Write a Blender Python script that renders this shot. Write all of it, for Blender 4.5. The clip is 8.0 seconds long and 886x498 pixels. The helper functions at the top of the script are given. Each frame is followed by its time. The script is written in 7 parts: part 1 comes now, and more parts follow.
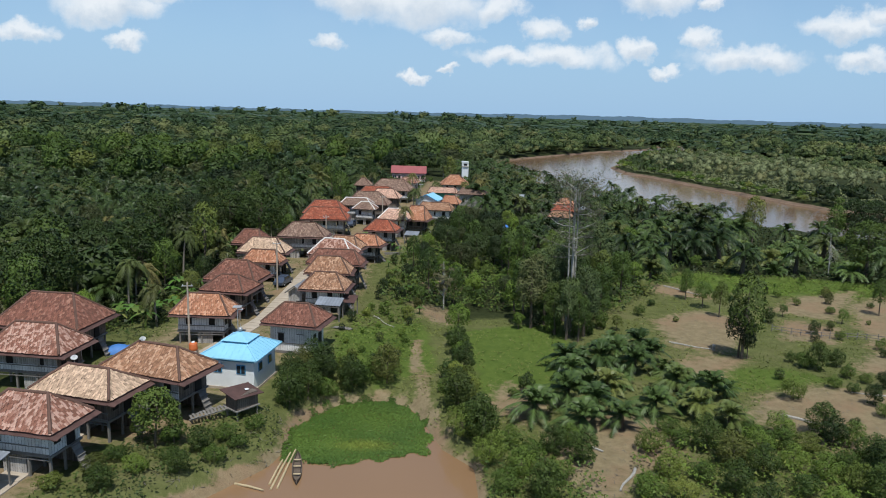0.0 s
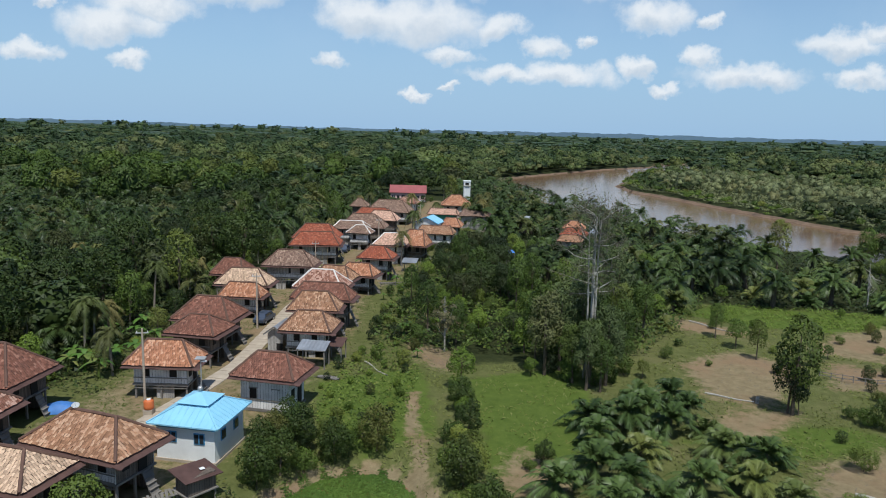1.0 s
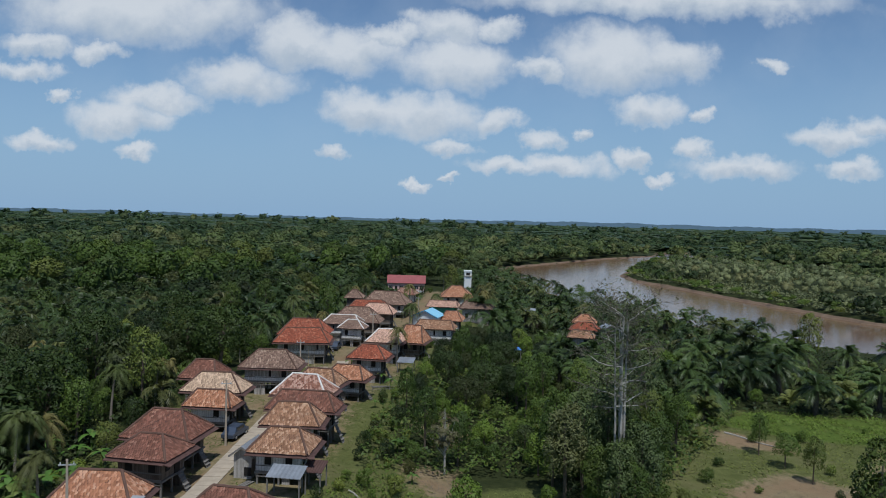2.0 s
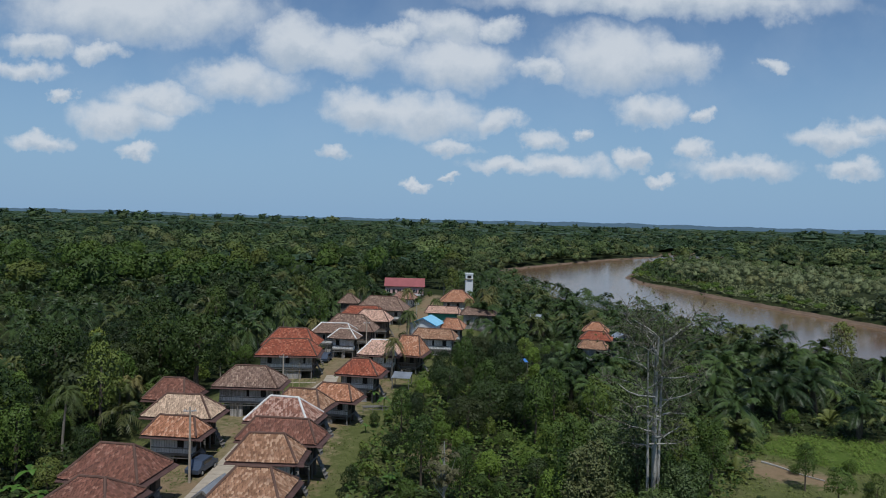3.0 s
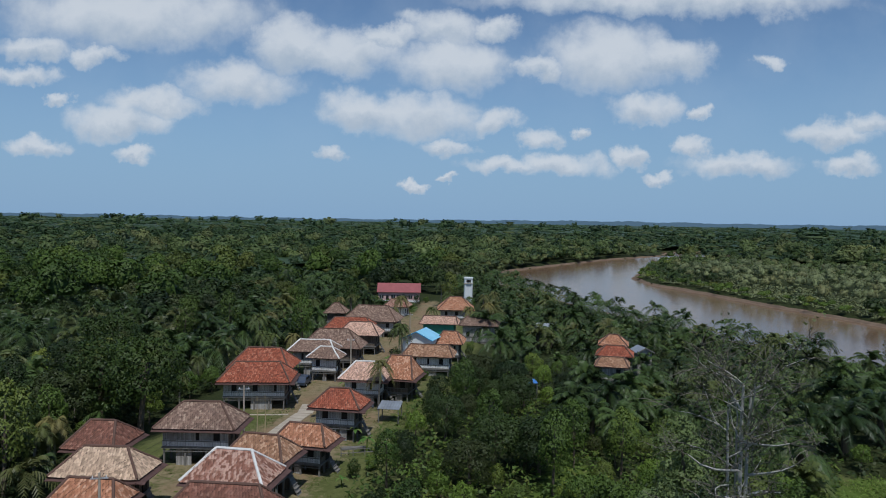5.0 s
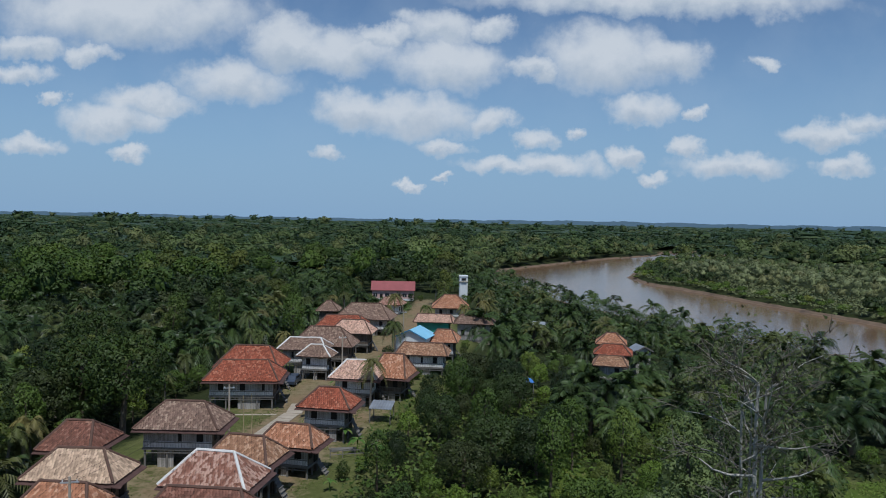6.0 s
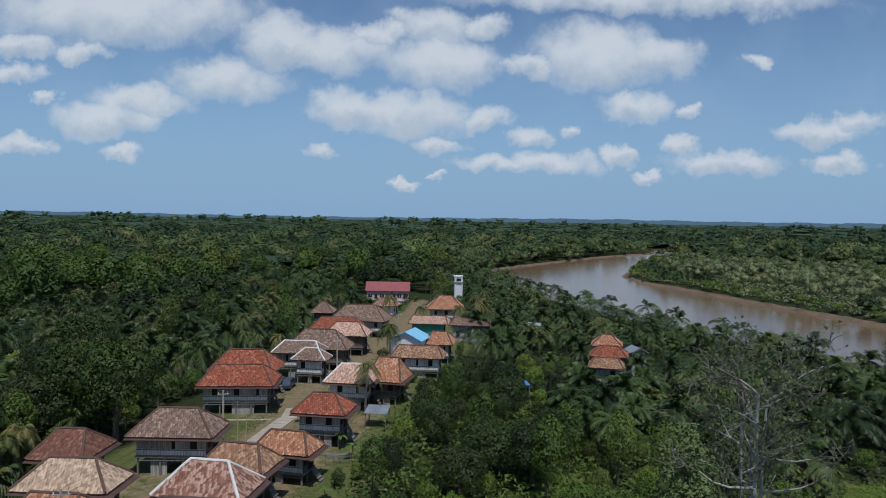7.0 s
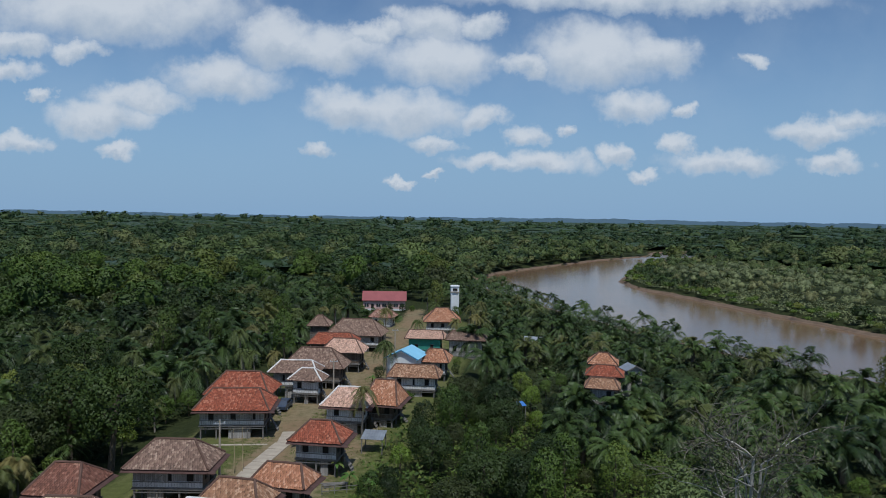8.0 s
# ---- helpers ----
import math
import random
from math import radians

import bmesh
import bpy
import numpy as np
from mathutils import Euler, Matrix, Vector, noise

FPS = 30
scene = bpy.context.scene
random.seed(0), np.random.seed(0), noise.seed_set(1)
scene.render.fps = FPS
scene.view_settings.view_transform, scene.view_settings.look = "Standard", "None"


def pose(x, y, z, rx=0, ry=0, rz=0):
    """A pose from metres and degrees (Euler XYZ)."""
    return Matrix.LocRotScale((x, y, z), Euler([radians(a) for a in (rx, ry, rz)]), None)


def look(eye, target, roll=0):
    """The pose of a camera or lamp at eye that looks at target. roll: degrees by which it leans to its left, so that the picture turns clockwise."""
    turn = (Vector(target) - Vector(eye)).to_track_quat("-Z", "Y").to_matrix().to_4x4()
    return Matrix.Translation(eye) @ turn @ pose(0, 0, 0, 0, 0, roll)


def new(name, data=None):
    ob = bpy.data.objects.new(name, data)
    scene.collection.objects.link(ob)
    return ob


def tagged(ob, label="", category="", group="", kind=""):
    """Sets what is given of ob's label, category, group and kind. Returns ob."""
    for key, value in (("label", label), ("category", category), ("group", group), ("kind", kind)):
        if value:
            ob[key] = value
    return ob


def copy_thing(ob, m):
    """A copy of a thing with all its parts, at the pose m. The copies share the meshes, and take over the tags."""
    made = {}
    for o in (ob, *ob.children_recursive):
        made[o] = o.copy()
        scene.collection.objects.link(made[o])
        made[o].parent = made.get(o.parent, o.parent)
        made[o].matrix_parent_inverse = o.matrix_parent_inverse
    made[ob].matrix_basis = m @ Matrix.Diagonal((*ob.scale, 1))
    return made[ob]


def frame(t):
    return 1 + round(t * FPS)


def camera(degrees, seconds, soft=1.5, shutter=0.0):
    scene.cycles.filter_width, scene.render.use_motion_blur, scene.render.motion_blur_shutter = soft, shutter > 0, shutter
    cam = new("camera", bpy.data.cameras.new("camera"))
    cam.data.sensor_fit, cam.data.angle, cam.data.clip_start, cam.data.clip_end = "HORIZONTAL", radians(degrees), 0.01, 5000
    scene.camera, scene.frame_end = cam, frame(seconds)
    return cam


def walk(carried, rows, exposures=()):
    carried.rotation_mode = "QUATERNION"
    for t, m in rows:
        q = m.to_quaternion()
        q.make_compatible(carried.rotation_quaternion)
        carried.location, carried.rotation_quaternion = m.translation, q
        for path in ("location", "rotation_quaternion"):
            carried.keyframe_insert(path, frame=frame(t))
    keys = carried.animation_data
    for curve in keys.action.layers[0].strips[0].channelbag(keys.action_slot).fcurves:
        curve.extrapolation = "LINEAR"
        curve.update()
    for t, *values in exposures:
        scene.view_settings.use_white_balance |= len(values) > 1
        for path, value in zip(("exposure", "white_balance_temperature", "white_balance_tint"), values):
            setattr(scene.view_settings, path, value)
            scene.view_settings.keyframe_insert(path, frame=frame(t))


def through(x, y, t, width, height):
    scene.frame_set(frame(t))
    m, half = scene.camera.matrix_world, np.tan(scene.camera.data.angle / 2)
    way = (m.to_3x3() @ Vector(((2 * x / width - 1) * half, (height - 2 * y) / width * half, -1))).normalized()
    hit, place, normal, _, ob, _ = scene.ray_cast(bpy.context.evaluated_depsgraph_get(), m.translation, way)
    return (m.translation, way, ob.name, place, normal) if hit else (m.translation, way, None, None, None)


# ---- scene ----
cam = camera(63.7, 8.0, soft=1.0)
METRES, EYE, TILT, LEAN, TURN = 64.0, 30.0, -10.8, -1.6, 0.0
ROWS = [
    (0.0, 0.0, 0.0, 0.0, 0.0, 0.0, -0.0),
    (0.5, -0.0004, 0.0955, 0.0174, 0.03, 0.0, 0.03),
    (0.9, -0.0003, 0.1763, 0.0324, 0.05, 0.1, 0.01),
    (1.0, -0.0003, 0.1965, 0.0361, 0.06, 1.36, 0.01),
    (1.1, -0.0004, 0.2162, 0.0390, 0.05, 3.5, 0.02),
    (1.2, -0.0005, 0.2358, 0.0416, 0.05, 5.75, 0.03),
    (1.3, -0.0006, 0.2552, 0.0441, 0.04, 7.45, 0.04),
    (1.4, -0.0007, 0.2747, 0.0466, 0.04, 8.28, 0.05),
    (1.5, -0.0008, 0.2941, 0.0490, 0.03, 8.45, 0.05),
    (1.7, -0.0006, 0.3323, 0.0560, 0.04, 8.46, 0.04),
    (3.0, 0.0021, 0.5738, 0.1031, 0.09, 8.47, 0.01),
    (3.5, 0.0032, 0.6663, 0.1216, 0.13, 8.52, -0.05),
    (4.0, 0.0046, 0.7528, 0.14, 0.17, 8.52, 0.01),
    (4.5, 0.0077, 0.814, 0.1517, 0.27, 8.5, 0.53),
    (6.0, 0.0137, 0.9076, 0.1534, -0.31, 8.46, 0.57),
    (6.5, 0.0135, 0.9167, 0.1522, -0.54, 8.42, 0.76),
    (7.0, 0.0125, 0.9148, 0.1654, -0.72, 8.31, 0.82),
    (7.5, 0.0122, 0.9097, 0.1924, -0.89, 8.24, 0.82),
    (8.0, 0.0128, 0.9049, 0.2196, -1.01, 8.21, 0.8),
]
walk(cam, [(t, pose(0, 0, EYE, TILT, LEAN, TURN) @ pose(METRES * x, METRES * y, METRES * z, 90 + pitch, roll, yaw)) for t, x, y, z, yaw, pitch, roll in ROWS],
     [(0.0, -0.2, 6150, 8), (0.9, -0.22, 6150, 8), (1.5, -0.52, 5950, 8), (3.0, -0.69, 5900, 8), (4.0, -0.71, 5850, 8), (8.0, -0.71, 5800, 8)])

# ---- world, sun ----
SUN_WAY = Vector((0.08, -0.42, 0.90)).normalized()
world = bpy.data.worlds.new("world")
scene.world = world
world.use_nodes = True
WT = world.node_tree
WT.nodes.clear()


def wmath(op, a, b=None, c=None):
    n = WT.nodes.new("ShaderNodeMath")
    n.operation = op
    for i, v in enumerate((a, b, c)):
        if v is None:
            continue
        if isinstance(v, (int, float)):
            n.inputs[i].default_value = v
        else:
            WT.links.new(v, n.inputs[i])
    return n.outputs[0]


def wmix(fac, a, b):
    n = WT.nodes.new("ShaderNodeMix")
    n.data_type = "RGBA"
    for i, v in ((0, fac), (6, a), (7, b)):
        if isinstance(v, tuple):
            n.inputs[i].default_value = v
        elif isinstance(v, (int, float)):
            n.inputs[i].default_value = v
        else:
            WT.links.new(v, n.inputs[i])
    return n.outputs[2]


sky = WT.nodes.new("ShaderNodeTexSky")
sky.sky_type = "NISHITA"
sky.sun_disc = False
sky.sun_elevation = math.asin(SUN_WAY.z)
sky.sun_rotation = math.atan2(SUN_WAY.x, SUN_WAY.y)
sky.altitude = 50
sky.air_density, sky.dust_density, sky.ozone_density = 1.0, 0.25, 3.0
SKY_STRENGTH = 0.128

# cumulus puffs: azimuth tangent, height tangent, half width, half height
PUFFS_WEST = [
    (-0.429, 0.275, 0.170, 0.048), (-0.566, 0.228, 0.048, 0.017), (-0.589, 0.191, 0.044, 0.014), (-0.539, 0.155, 0.017, 0.008),
    (-0.489, 0.220, 0.030, 0.014), (-0.455, 0.128, 0.063, 0.024), (-0.412, 0.154, 0.063, 0.021), (-0.286, 0.185, 0.075, 0.030),
    (-0.565, 0.093, 0.032, 0.013), (-0.430, 0.082, 0.028, 0.010), (-0.216, 0.238, 0.052, 0.036), (-0.138, 0.228, 0.079, 0.032),
    (-0.083, 0.253, 0.040, 0.016), (-0.120, 0.151, 0.048, 0.028), (-0.149, 0.091, 0.020, 0.010), (-0.039, 0.047, 0.012, 0.007)]
PUFFS_MIDDLE = [
    (0.012, 0.213, 0.079, 0.036), (-0.005, 0.263, 0.055, 0.024), (0.069, 0.265, 0.032, 0.016), (-0.037, 0.141, 0.079, 0.032),
    (-0.001, 0.101, 0.032, 0.011), (0.071, 0.138, 0.030, 0.019), (0.227, 0.227, 0.087, 0.046), (0.317, 0.229, 0.044, 0.028),
    (0.130, 0.210, 0.032, 0.017), (0.133, 0.115, 0.025, 0.014), (0.087, 0.078, 0.052, 0.012), (0.166, 0.076, 0.059, 0.016),
    (0.005, 0.057, 0.016, 0.006), (0.196, 0.123, 0.014, 0.008)]
PUFFS_EAST = [
    (0.277, 0.158, 0.046, 0.021), (0.357, 0.156, 0.016, 0.009), (0.451, 0.227, 0.022, 0.010), (0.260, 0.091, 0.022, 0.013),
    (0.299, 0.066, 0.024, 0.008), (0.345, 0.105, 0.020, 0.013), (0.418, 0.083, 0.075, 0.016), (0.542, 0.126, 0.055, 0.017),
    (0.588, 0.147, 0.036, 0.016), (0.580, 0.084, 0.040, 0.014), (0.299, 0.310, 0.230, 0.024)]

coord = WT.nodes.new("ShaderNodeTexCoord")
split = WT.nodes.new("ShaderNodeSeparateXYZ")
WT.links.new(coord.outputs["Generated"], split.inputs[0])
ahead = wmath("MAXIMUM", split.outputs[1], 0.02)
su = wmath("DIVIDE", split.outputs[0], ahead)
sv = wmath("DIVIDE", split.outputs[2], ahead)
flat = WT.nodes.new("ShaderNodeCombineXYZ")
WT.links.new(su, flat.inputs[0])
WT.links.new(sv, flat.inputs[1])


def wnoise(scale, detail, rough=0.6, offset=0.0):
    n = WT.nodes.new("ShaderNodeTexNoise")
    n.inputs["Scale"].default_value = scale
    n.inputs["Detail"].default_value = detail
    n.inputs["Roughness"].default_value = rough
    if offset:
        shift = WT.nodes.new("ShaderNodeVectorMath")
        shift.operation = "ADD"
        shift.inputs[1].default_value = (offset, offset * 0.7, 0)
        WT.links.new(flat.outputs[0], shift.inputs[0])
        WT.links.new(shift.outputs[0], n.inputs["Vector"])
    else:
        WT.links.new(flat.outputs[0], n.inputs["Vector"])
    return n.outputs[0]


curl, curl_v = wnoise(17, 5), wnoise(19, 5, 0.6, 5.3)
wu = wmath("MULTIPLY_ADD", wmath("SUBTRACT", curl, 0.5), 0.10, su)
wv = wmath("MULTIPLY_ADD", wmath("SUBTRACT", curl_v, 0.5), 0.06, sv)
body, tops = None, None
for pu, pv, pa, pb in PUFFS_WEST + PUFFS_MIDDLE + PUFFS_EAST:
    du = wmath("MULTIPLY", wmath("SUBTRACT", wu, pu), 0.84 / pa)
    dv = wmath("MULTIPLY", wmath("SUBTRACT", wv, pv), 0.84 / pb)
    dv = wmath("ADD", dv, wmath("MULTIPLY", wmath("MINIMUM", dv, 0.0), 0.2))
    r2 = wmath("MULTIPLY_ADD", du, du, wmath("MULTIPLY", dv, dv))
    puff = wmath("SUBTRACT", 1.0, r2)
    lit = wmath("MULTIPLY", wmath("MAXIMUM", puff, 0.0), dv)
    body = puff if body is None else wmath("MAXIMUM", body, puff)
    tops = lit if tops is None else wmath("ADD", tops, lit)
ragged = wmath("ADD", body, wmath("MULTIPLY", wmath("SUBTRACT", wnoise(22, 5, 0.55, 2.1), 0.5), 1.3))
ramp = WT.nodes.new("ShaderNodeMapRange")
ramp.interpolation_type = "SMOOTHSTEP"
ramp.inputs[1].default_value, ramp.inputs[2].default_value = -0.4, 1.0
WT.links.new(ragged, ramp.inputs[0])
cloud = wmath("MULTIPLY", ramp.outputs[0], 0.94)
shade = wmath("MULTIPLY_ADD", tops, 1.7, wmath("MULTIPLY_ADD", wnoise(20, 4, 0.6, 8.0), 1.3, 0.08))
shade = wmath("MINIMUM", wmath("MAXIMUM", shade, 0.0), 1.0)
cloud_colour = wmix(shade, (5.6, 6.15, 6.75, 1), (7.9, 7.98, 8.05, 1))
veil_noise = WT.nodes.new("ShaderNodeMapRange")
veil_noise.inputs[1].default_value, veil_noise.inputs[2].default_value = 0.45, 0.8
WT.links.new(wnoise(7, 5, 0.55, 3.7), veil_noise.inputs[0])
veil = wmath("MULTIPLY", veil_noise.outputs[0], 0.2)
veiled = wmix(veil, sky.outputs[0], (6.0, 6.8, 7.6, 1))
low = WT.nodes.new("ShaderNodeMapRange")
low.interpolation_type = "SMOOTHSTEP"
low.inputs[1].default_value, low.inputs[2].default_value = 0.30, -0.02
low.inputs[3].default_value, low.inputs[4].default_value = 0.0, 0.92
WT.links.new(split.outputs[2], low.inputs[0])
hazed = wmix(low.outputs[0], veiled, (2.92, 4.6, 6.6, 1))
final = wmix(cloud, hazed, cloud_colour)
back = WT.nodes.new("ShaderNodeBackground")
back.inputs["Strength"].default_value = SKY_STRENGTH
WT.links.new(final, back.inputs["Color"])
wout = WT.nodes.new("ShaderNodeOutputWorld")
WT.links.new(back.outputs[0], wout.inputs[0])

sun = new("sun", bpy.data.lights.new("sun", "SUN"))
sun.data.energy, sun.data.angle, sun.data.color = 5.0, radians(0.55), (1.0, 0.955, 0.88)
sun.matrix_world = look(SUN_WAY * 100, (0, 0, 0))


# ---- materials ----
class Mat:
    """A small builder of node materials."""

    def __init__(self, name):
        self.m = bpy.data.materials.new(name)
        self.m.use_nodes = True
        self.t = self.m.node_tree
        self.t.nodes.clear()

    def node(self, kind, **settings):
        return self.t.nodes.new(kind)

    def put(self, socket, v):
        if v is None:
            return
        if isinstance(v, bpy.types.NodeSocket):
            self.t.links.new(v, socket)
        else:
            socket.default_value = v

    def math(self, op, a, b=None, c=None):
        n = self.t.nodes.new("ShaderNodeMath")
        n.operation = op
        for i, v in enumerate((a, b, c)):
            self.put(n.inputs[i], v)
        return n.outputs[0]

    def mix(self, fac, a, b, blend="MIX"):
        n = self.t.nodes.new("ShaderNodeMix")
        n.data_type, n.blend_type = "RGBA", blend
        for i, v in ((0, fac), (6, a), (7, b)):
            self.put(n.inputs[i], (*v, 1) if isinstance(v, tuple) and len(v) == 3 else v)
        return n.outputs[2]

    def coords(self, scale=(1, 1, 1), which="Object"):
        c = self.t.nodes.new("ShaderNodeTexCoord")
        k = self.t.nodes.new("ShaderNodeMapping")
        k.inputs["Scale"].default_value = scale
        self.t.links.new(c.outputs[which], k.inputs[0])
        return k.outputs[0]

    def world_place(self):
        return self.t.nodes.new("ShaderNodeNewGeometry").outputs["Position"]

    def noise(self, vector, scale, detail=4, rough=0.6):
        n = self.t.nodes.new("ShaderNodeTexNoise")
        self.put(n.inputs["Vector"], vector)
        n.inputs["Scale"].default_value, n.inputs["Detail"].default_value, n.inputs["Roughness"].default_value = scale, detail, rough
        return n.outputs[0]

    def ramp(self, v, lo, hi):
        n = self.t.nodes.new("ShaderNodeMapRange")
        self.put(n.inputs[0], v)
        n.inputs[1].default_value, n.inputs[2].default_value = lo, hi
        return n.outputs[0]

    def island(self):
        return self.t.nodes.new("ShaderNodeNewGeometry").outputs["Random Per Island"]

    def each(self):
        return self.t.nodes.new("ShaderNodeObjectInfo").outputs["Random"]

    def attr(self, name):
        n = self.t.nodes.new("ShaderNodeAttribute")
        n.attribute_name = name
        return n

    def bump(self, height, strength=0.5, distance=0.05):
        n = self.t.nodes.new("ShaderNodeBump")
        n.inputs["Strength"].default_value, n.inputs["Distance"].default_value = strength, distance
        self.put(n.inputs["Height"], height)
        return n.outputs[0]

    def surface(self, colour, rough=0.8, metal=0.0, normal=None, spec=0.3, through=0.0):
        p = self.t.nodes.new("ShaderNodeBsdfPrincipled")
        self.put(p.inputs["Base Color"], (*colour, 1) if isinstance(colour, tuple) and len(colour) == 3 else colour)
        self.put(p.inputs["Roughness"], rough)
        self.put(p.inputs["Metallic"], metal)
        self.put(p.inputs["Specular IOR Level"], spec)
        self.put(p.inputs["Normal"], normal)
        out = self.t.nodes.new("ShaderNodeOutputMaterial")
        last = p.outputs[0]
        if through:
            tr = self.t.nodes.new("ShaderNodeBsdfTranslucent")
            self.put(tr.inputs[0], (*colour, 1) if isinstance(colour, tuple) and len(colour) == 3 else colour)
            mx = self.t.nodes.new("ShaderNodeMixShader")
            mx.inputs[0].default_value = through
            self.t.links.new(last, mx.inputs[1])
            self.t.links.new(tr.outputs[0], mx.inputs[2])
            last = mx.outputs[0]
        self.t.links.new(last, out.inputs[0])
        return self.m


def leaf_material(name, dark, light, warm, warm_share=0.12, through=0.09, single=0.22, gloss=0.55, spread=0.66):
    """Leaves that differ one by one and plant by plant: single plants by their own chance, stands by the tone laid on each plant."""
    k = Mat(name)
    place = k.world_place()
    tone = k.node("ShaderNodeSeparateColor")
    k.put(tone.inputs[0], k.attr("tone").outputs["Color"])
    lone = k.math("SUBTRACT", 1.0, tone.outputs[2])
    each = k.each()
    light_share = k.math("MULTIPLY_ADD", each, lone, tone.outputs[0])
    warm_place = k.math("MULTIPLY_ADD", k.math("FRACT", k.math("MULTIPLY", each, 17.3)), lone, tone.outputs[1])
    clump = k.ramp(k.noise(place, 0.55, 3, 0.7), 0.34, 0.66)
    mixed = k.math("MULTIPLY_ADD", light_share, spread, k.math("MULTIPLY_ADD", k.island(), single, k.math("MULTIPLY", clump, 0.16)))
    a = k.mix(mixed, dark, light)
    c = k.mix(k.math("MULTIPLY", k.ramp(warm_place, 1.0 - 2.6 * warm_share, 1.0), 0.75), a, warm)
    broad = k.mix(k.ramp(k.noise(place, 0.02, 3, 0.6), 0.36, 0.64), (0.8, 0.82, 0.82), (1.16, 1.14, 1.04))
    return k.surface(k.mix(1.0, c, broad, "MULTIPLY"), gloss, spec=0.2, through=through)


def roof_material(name, main, pale, dark, patchy=0.5, worn=0.35):
    """Weathered clay tiles: a colour for each tile, lichen and soot in patches."""
    k = Mat(name)
    place = k.world_place()
    isle = k.island()
    a = k.mix(isle, tuple(x * 0.6 for x in main), tuple(x * 1.25 for x in main))
    mottle = k.math("ADD", k.math("MULTIPLY", isle, 0.75), k.math("MULTIPLY", k.math("SUBTRACT", k.noise(place, 1.1, 5, 0.7), 0.5), 1.1))
    b = k.mix(k.math("MULTIPLY", k.ramp(mottle, 0.82 - worn, 1.04 - worn), 0.62), a, pale)
    grime = k.ramp(k.noise(place, 0.5, 6, 0.72), 0.60 - 0.2 * patchy, 0.78)
    c = k.mix(k.math("MULTIPLY", k.math("MULTIPLY", grime, k.ramp(isle, -0.6, 0.7)), 0.75), b, dark)
    fine = k.noise(place, 14, 4)
    d = k.mix(k.ramp(fine, 0.3, 0.75), tuple(0.75 for _ in range(3)), tuple(1.12 for _ in range(3)))
    return k.surface(k.mix(1.0, c, d, "MULTIPLY"), 0.9, normal=k.bump(fine, 0.4, 0.03), spec=0.12)


def wood_material(name, dark, light, plank=0.22):
    k = Mat(name)
    xyz = k.coords((1, 1, 1))
    sep = k.t.nodes.new("ShaderNodeSeparateXYZ")
    k.t.links.new(xyz, sep.inputs[0])
    run = k.math("ADD", sep.outputs[0], sep.outputs[1])
    board = k.math("FLOOR", k.math("DIVIDE", run, plank))
    wn = k.t.nodes.new("ShaderNodeTexWhiteNoise")
    wn.noise_dimensions = "1D"
    k.t.links.new(board, wn.inputs["W"])
    stripe = k.coords((9, 9, 0.8))
    grain = k.noise(stripe, 1.5, 6, 0.65)
    a = k.mix(k.math("MULTIPLY_ADD", wn.outputs[0], 0.55, k.math("MULTIPLY", grain, 0.5)), dark, light)
    stain = k.ramp(k.noise(xyz, 0.9, 5, 0.7), 0.45, 0.8)
    b = k.mix(k.math("MULTIPLY", stain, 0.55), a, tuple(x * 0.45 for x in dark))
    gap = k.math("LESS_THAN", k.math("FRACT", k.math("DIVIDE", run, plank)), 0.07)
    return k.surface(k.mix(gap, b, (0.02, 0.018, 0.015)), 0.85, normal=k.bump(grain, 0.4, 0.02), spec=0.15)


def plain_material(name, colour, rough=0.7, metal=0.0, vary=0.25, scale=1.2, spec=0.3):
    k = Mat(name)
    xyz = k.coords()
    n = k.noise(xyz, scale, 6, 0.65)
    c = k.mix(k.ramp(n, 0.3, 0.75), tuple(x * (1 - vary) for x in colour), tuple(min(1, x * (1 + vary * 0.6)) for x in colour))
    fine = k.noise(xyz, scale * 14, 3)
    c = k.mix(k.math("MULTIPLY", k.ramp(fine, 0.55, 0.8), vary * 0.8), c, tuple(x * 0.55 for x in colour))
    return k.surface(c, rough, metal, normal=k.bump(fine, 0.25, 0.02), spec=spec)


M_LEAF = leaf_material("leaf_broad", (0.022, 0.044, 0.009), (0.105, 0.158, 0.027), (0.14, 0.15, 0.034))
M_LEAF_BRIGHT = leaf_material("leaf_fresh", (0.042, 0.076, 0.011), (0.155, 0.225, 0.032), (0.2, 0.22, 0.045))
# dark-leaved trees; in the undergrowth it also carries painted shade
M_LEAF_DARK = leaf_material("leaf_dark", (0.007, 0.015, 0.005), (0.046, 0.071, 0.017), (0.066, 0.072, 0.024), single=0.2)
M_LEAF_DRY = leaf_material("leaf_dry", (0.10, 0.085, 0.045), (0.19, 0.17, 0.09), (0.13, 0.14, 0.06), 0.3)
M_PALM = leaf_material("palm_leaflet", (0.008, 0.018, 0.006), (0.078, 0.118, 0.033), (0.14, 0.135, 0.045), 0.08, gloss=0.42)
M_PALM_YOUNG = leaf_material("young_palm_leaflet", (0.024, 0.046, 0.014), (0.112, 0.165, 0.046), (0.18, 0.185, 0.05), 0.12, gloss=0.42)
M_COCO = leaf_material("coconut_leaflet", (0.034, 0.05, 0.015), (0.1, 0.122, 0.034), (0.2, 0.165, 0.06), 0.2)
M_BANANA = leaf_material("banana_leaf", (0.05, 0.11, 0.018), (0.10, 0.19, 0.035), (0.19, 0.19, 0.06), 0.15)
M_GRASS = leaf_material("grass_blade", (0.085, 0.105, 0.026), (0.175, 0.195, 0.05), (0.25, 0.21, 0.09), 0.25)
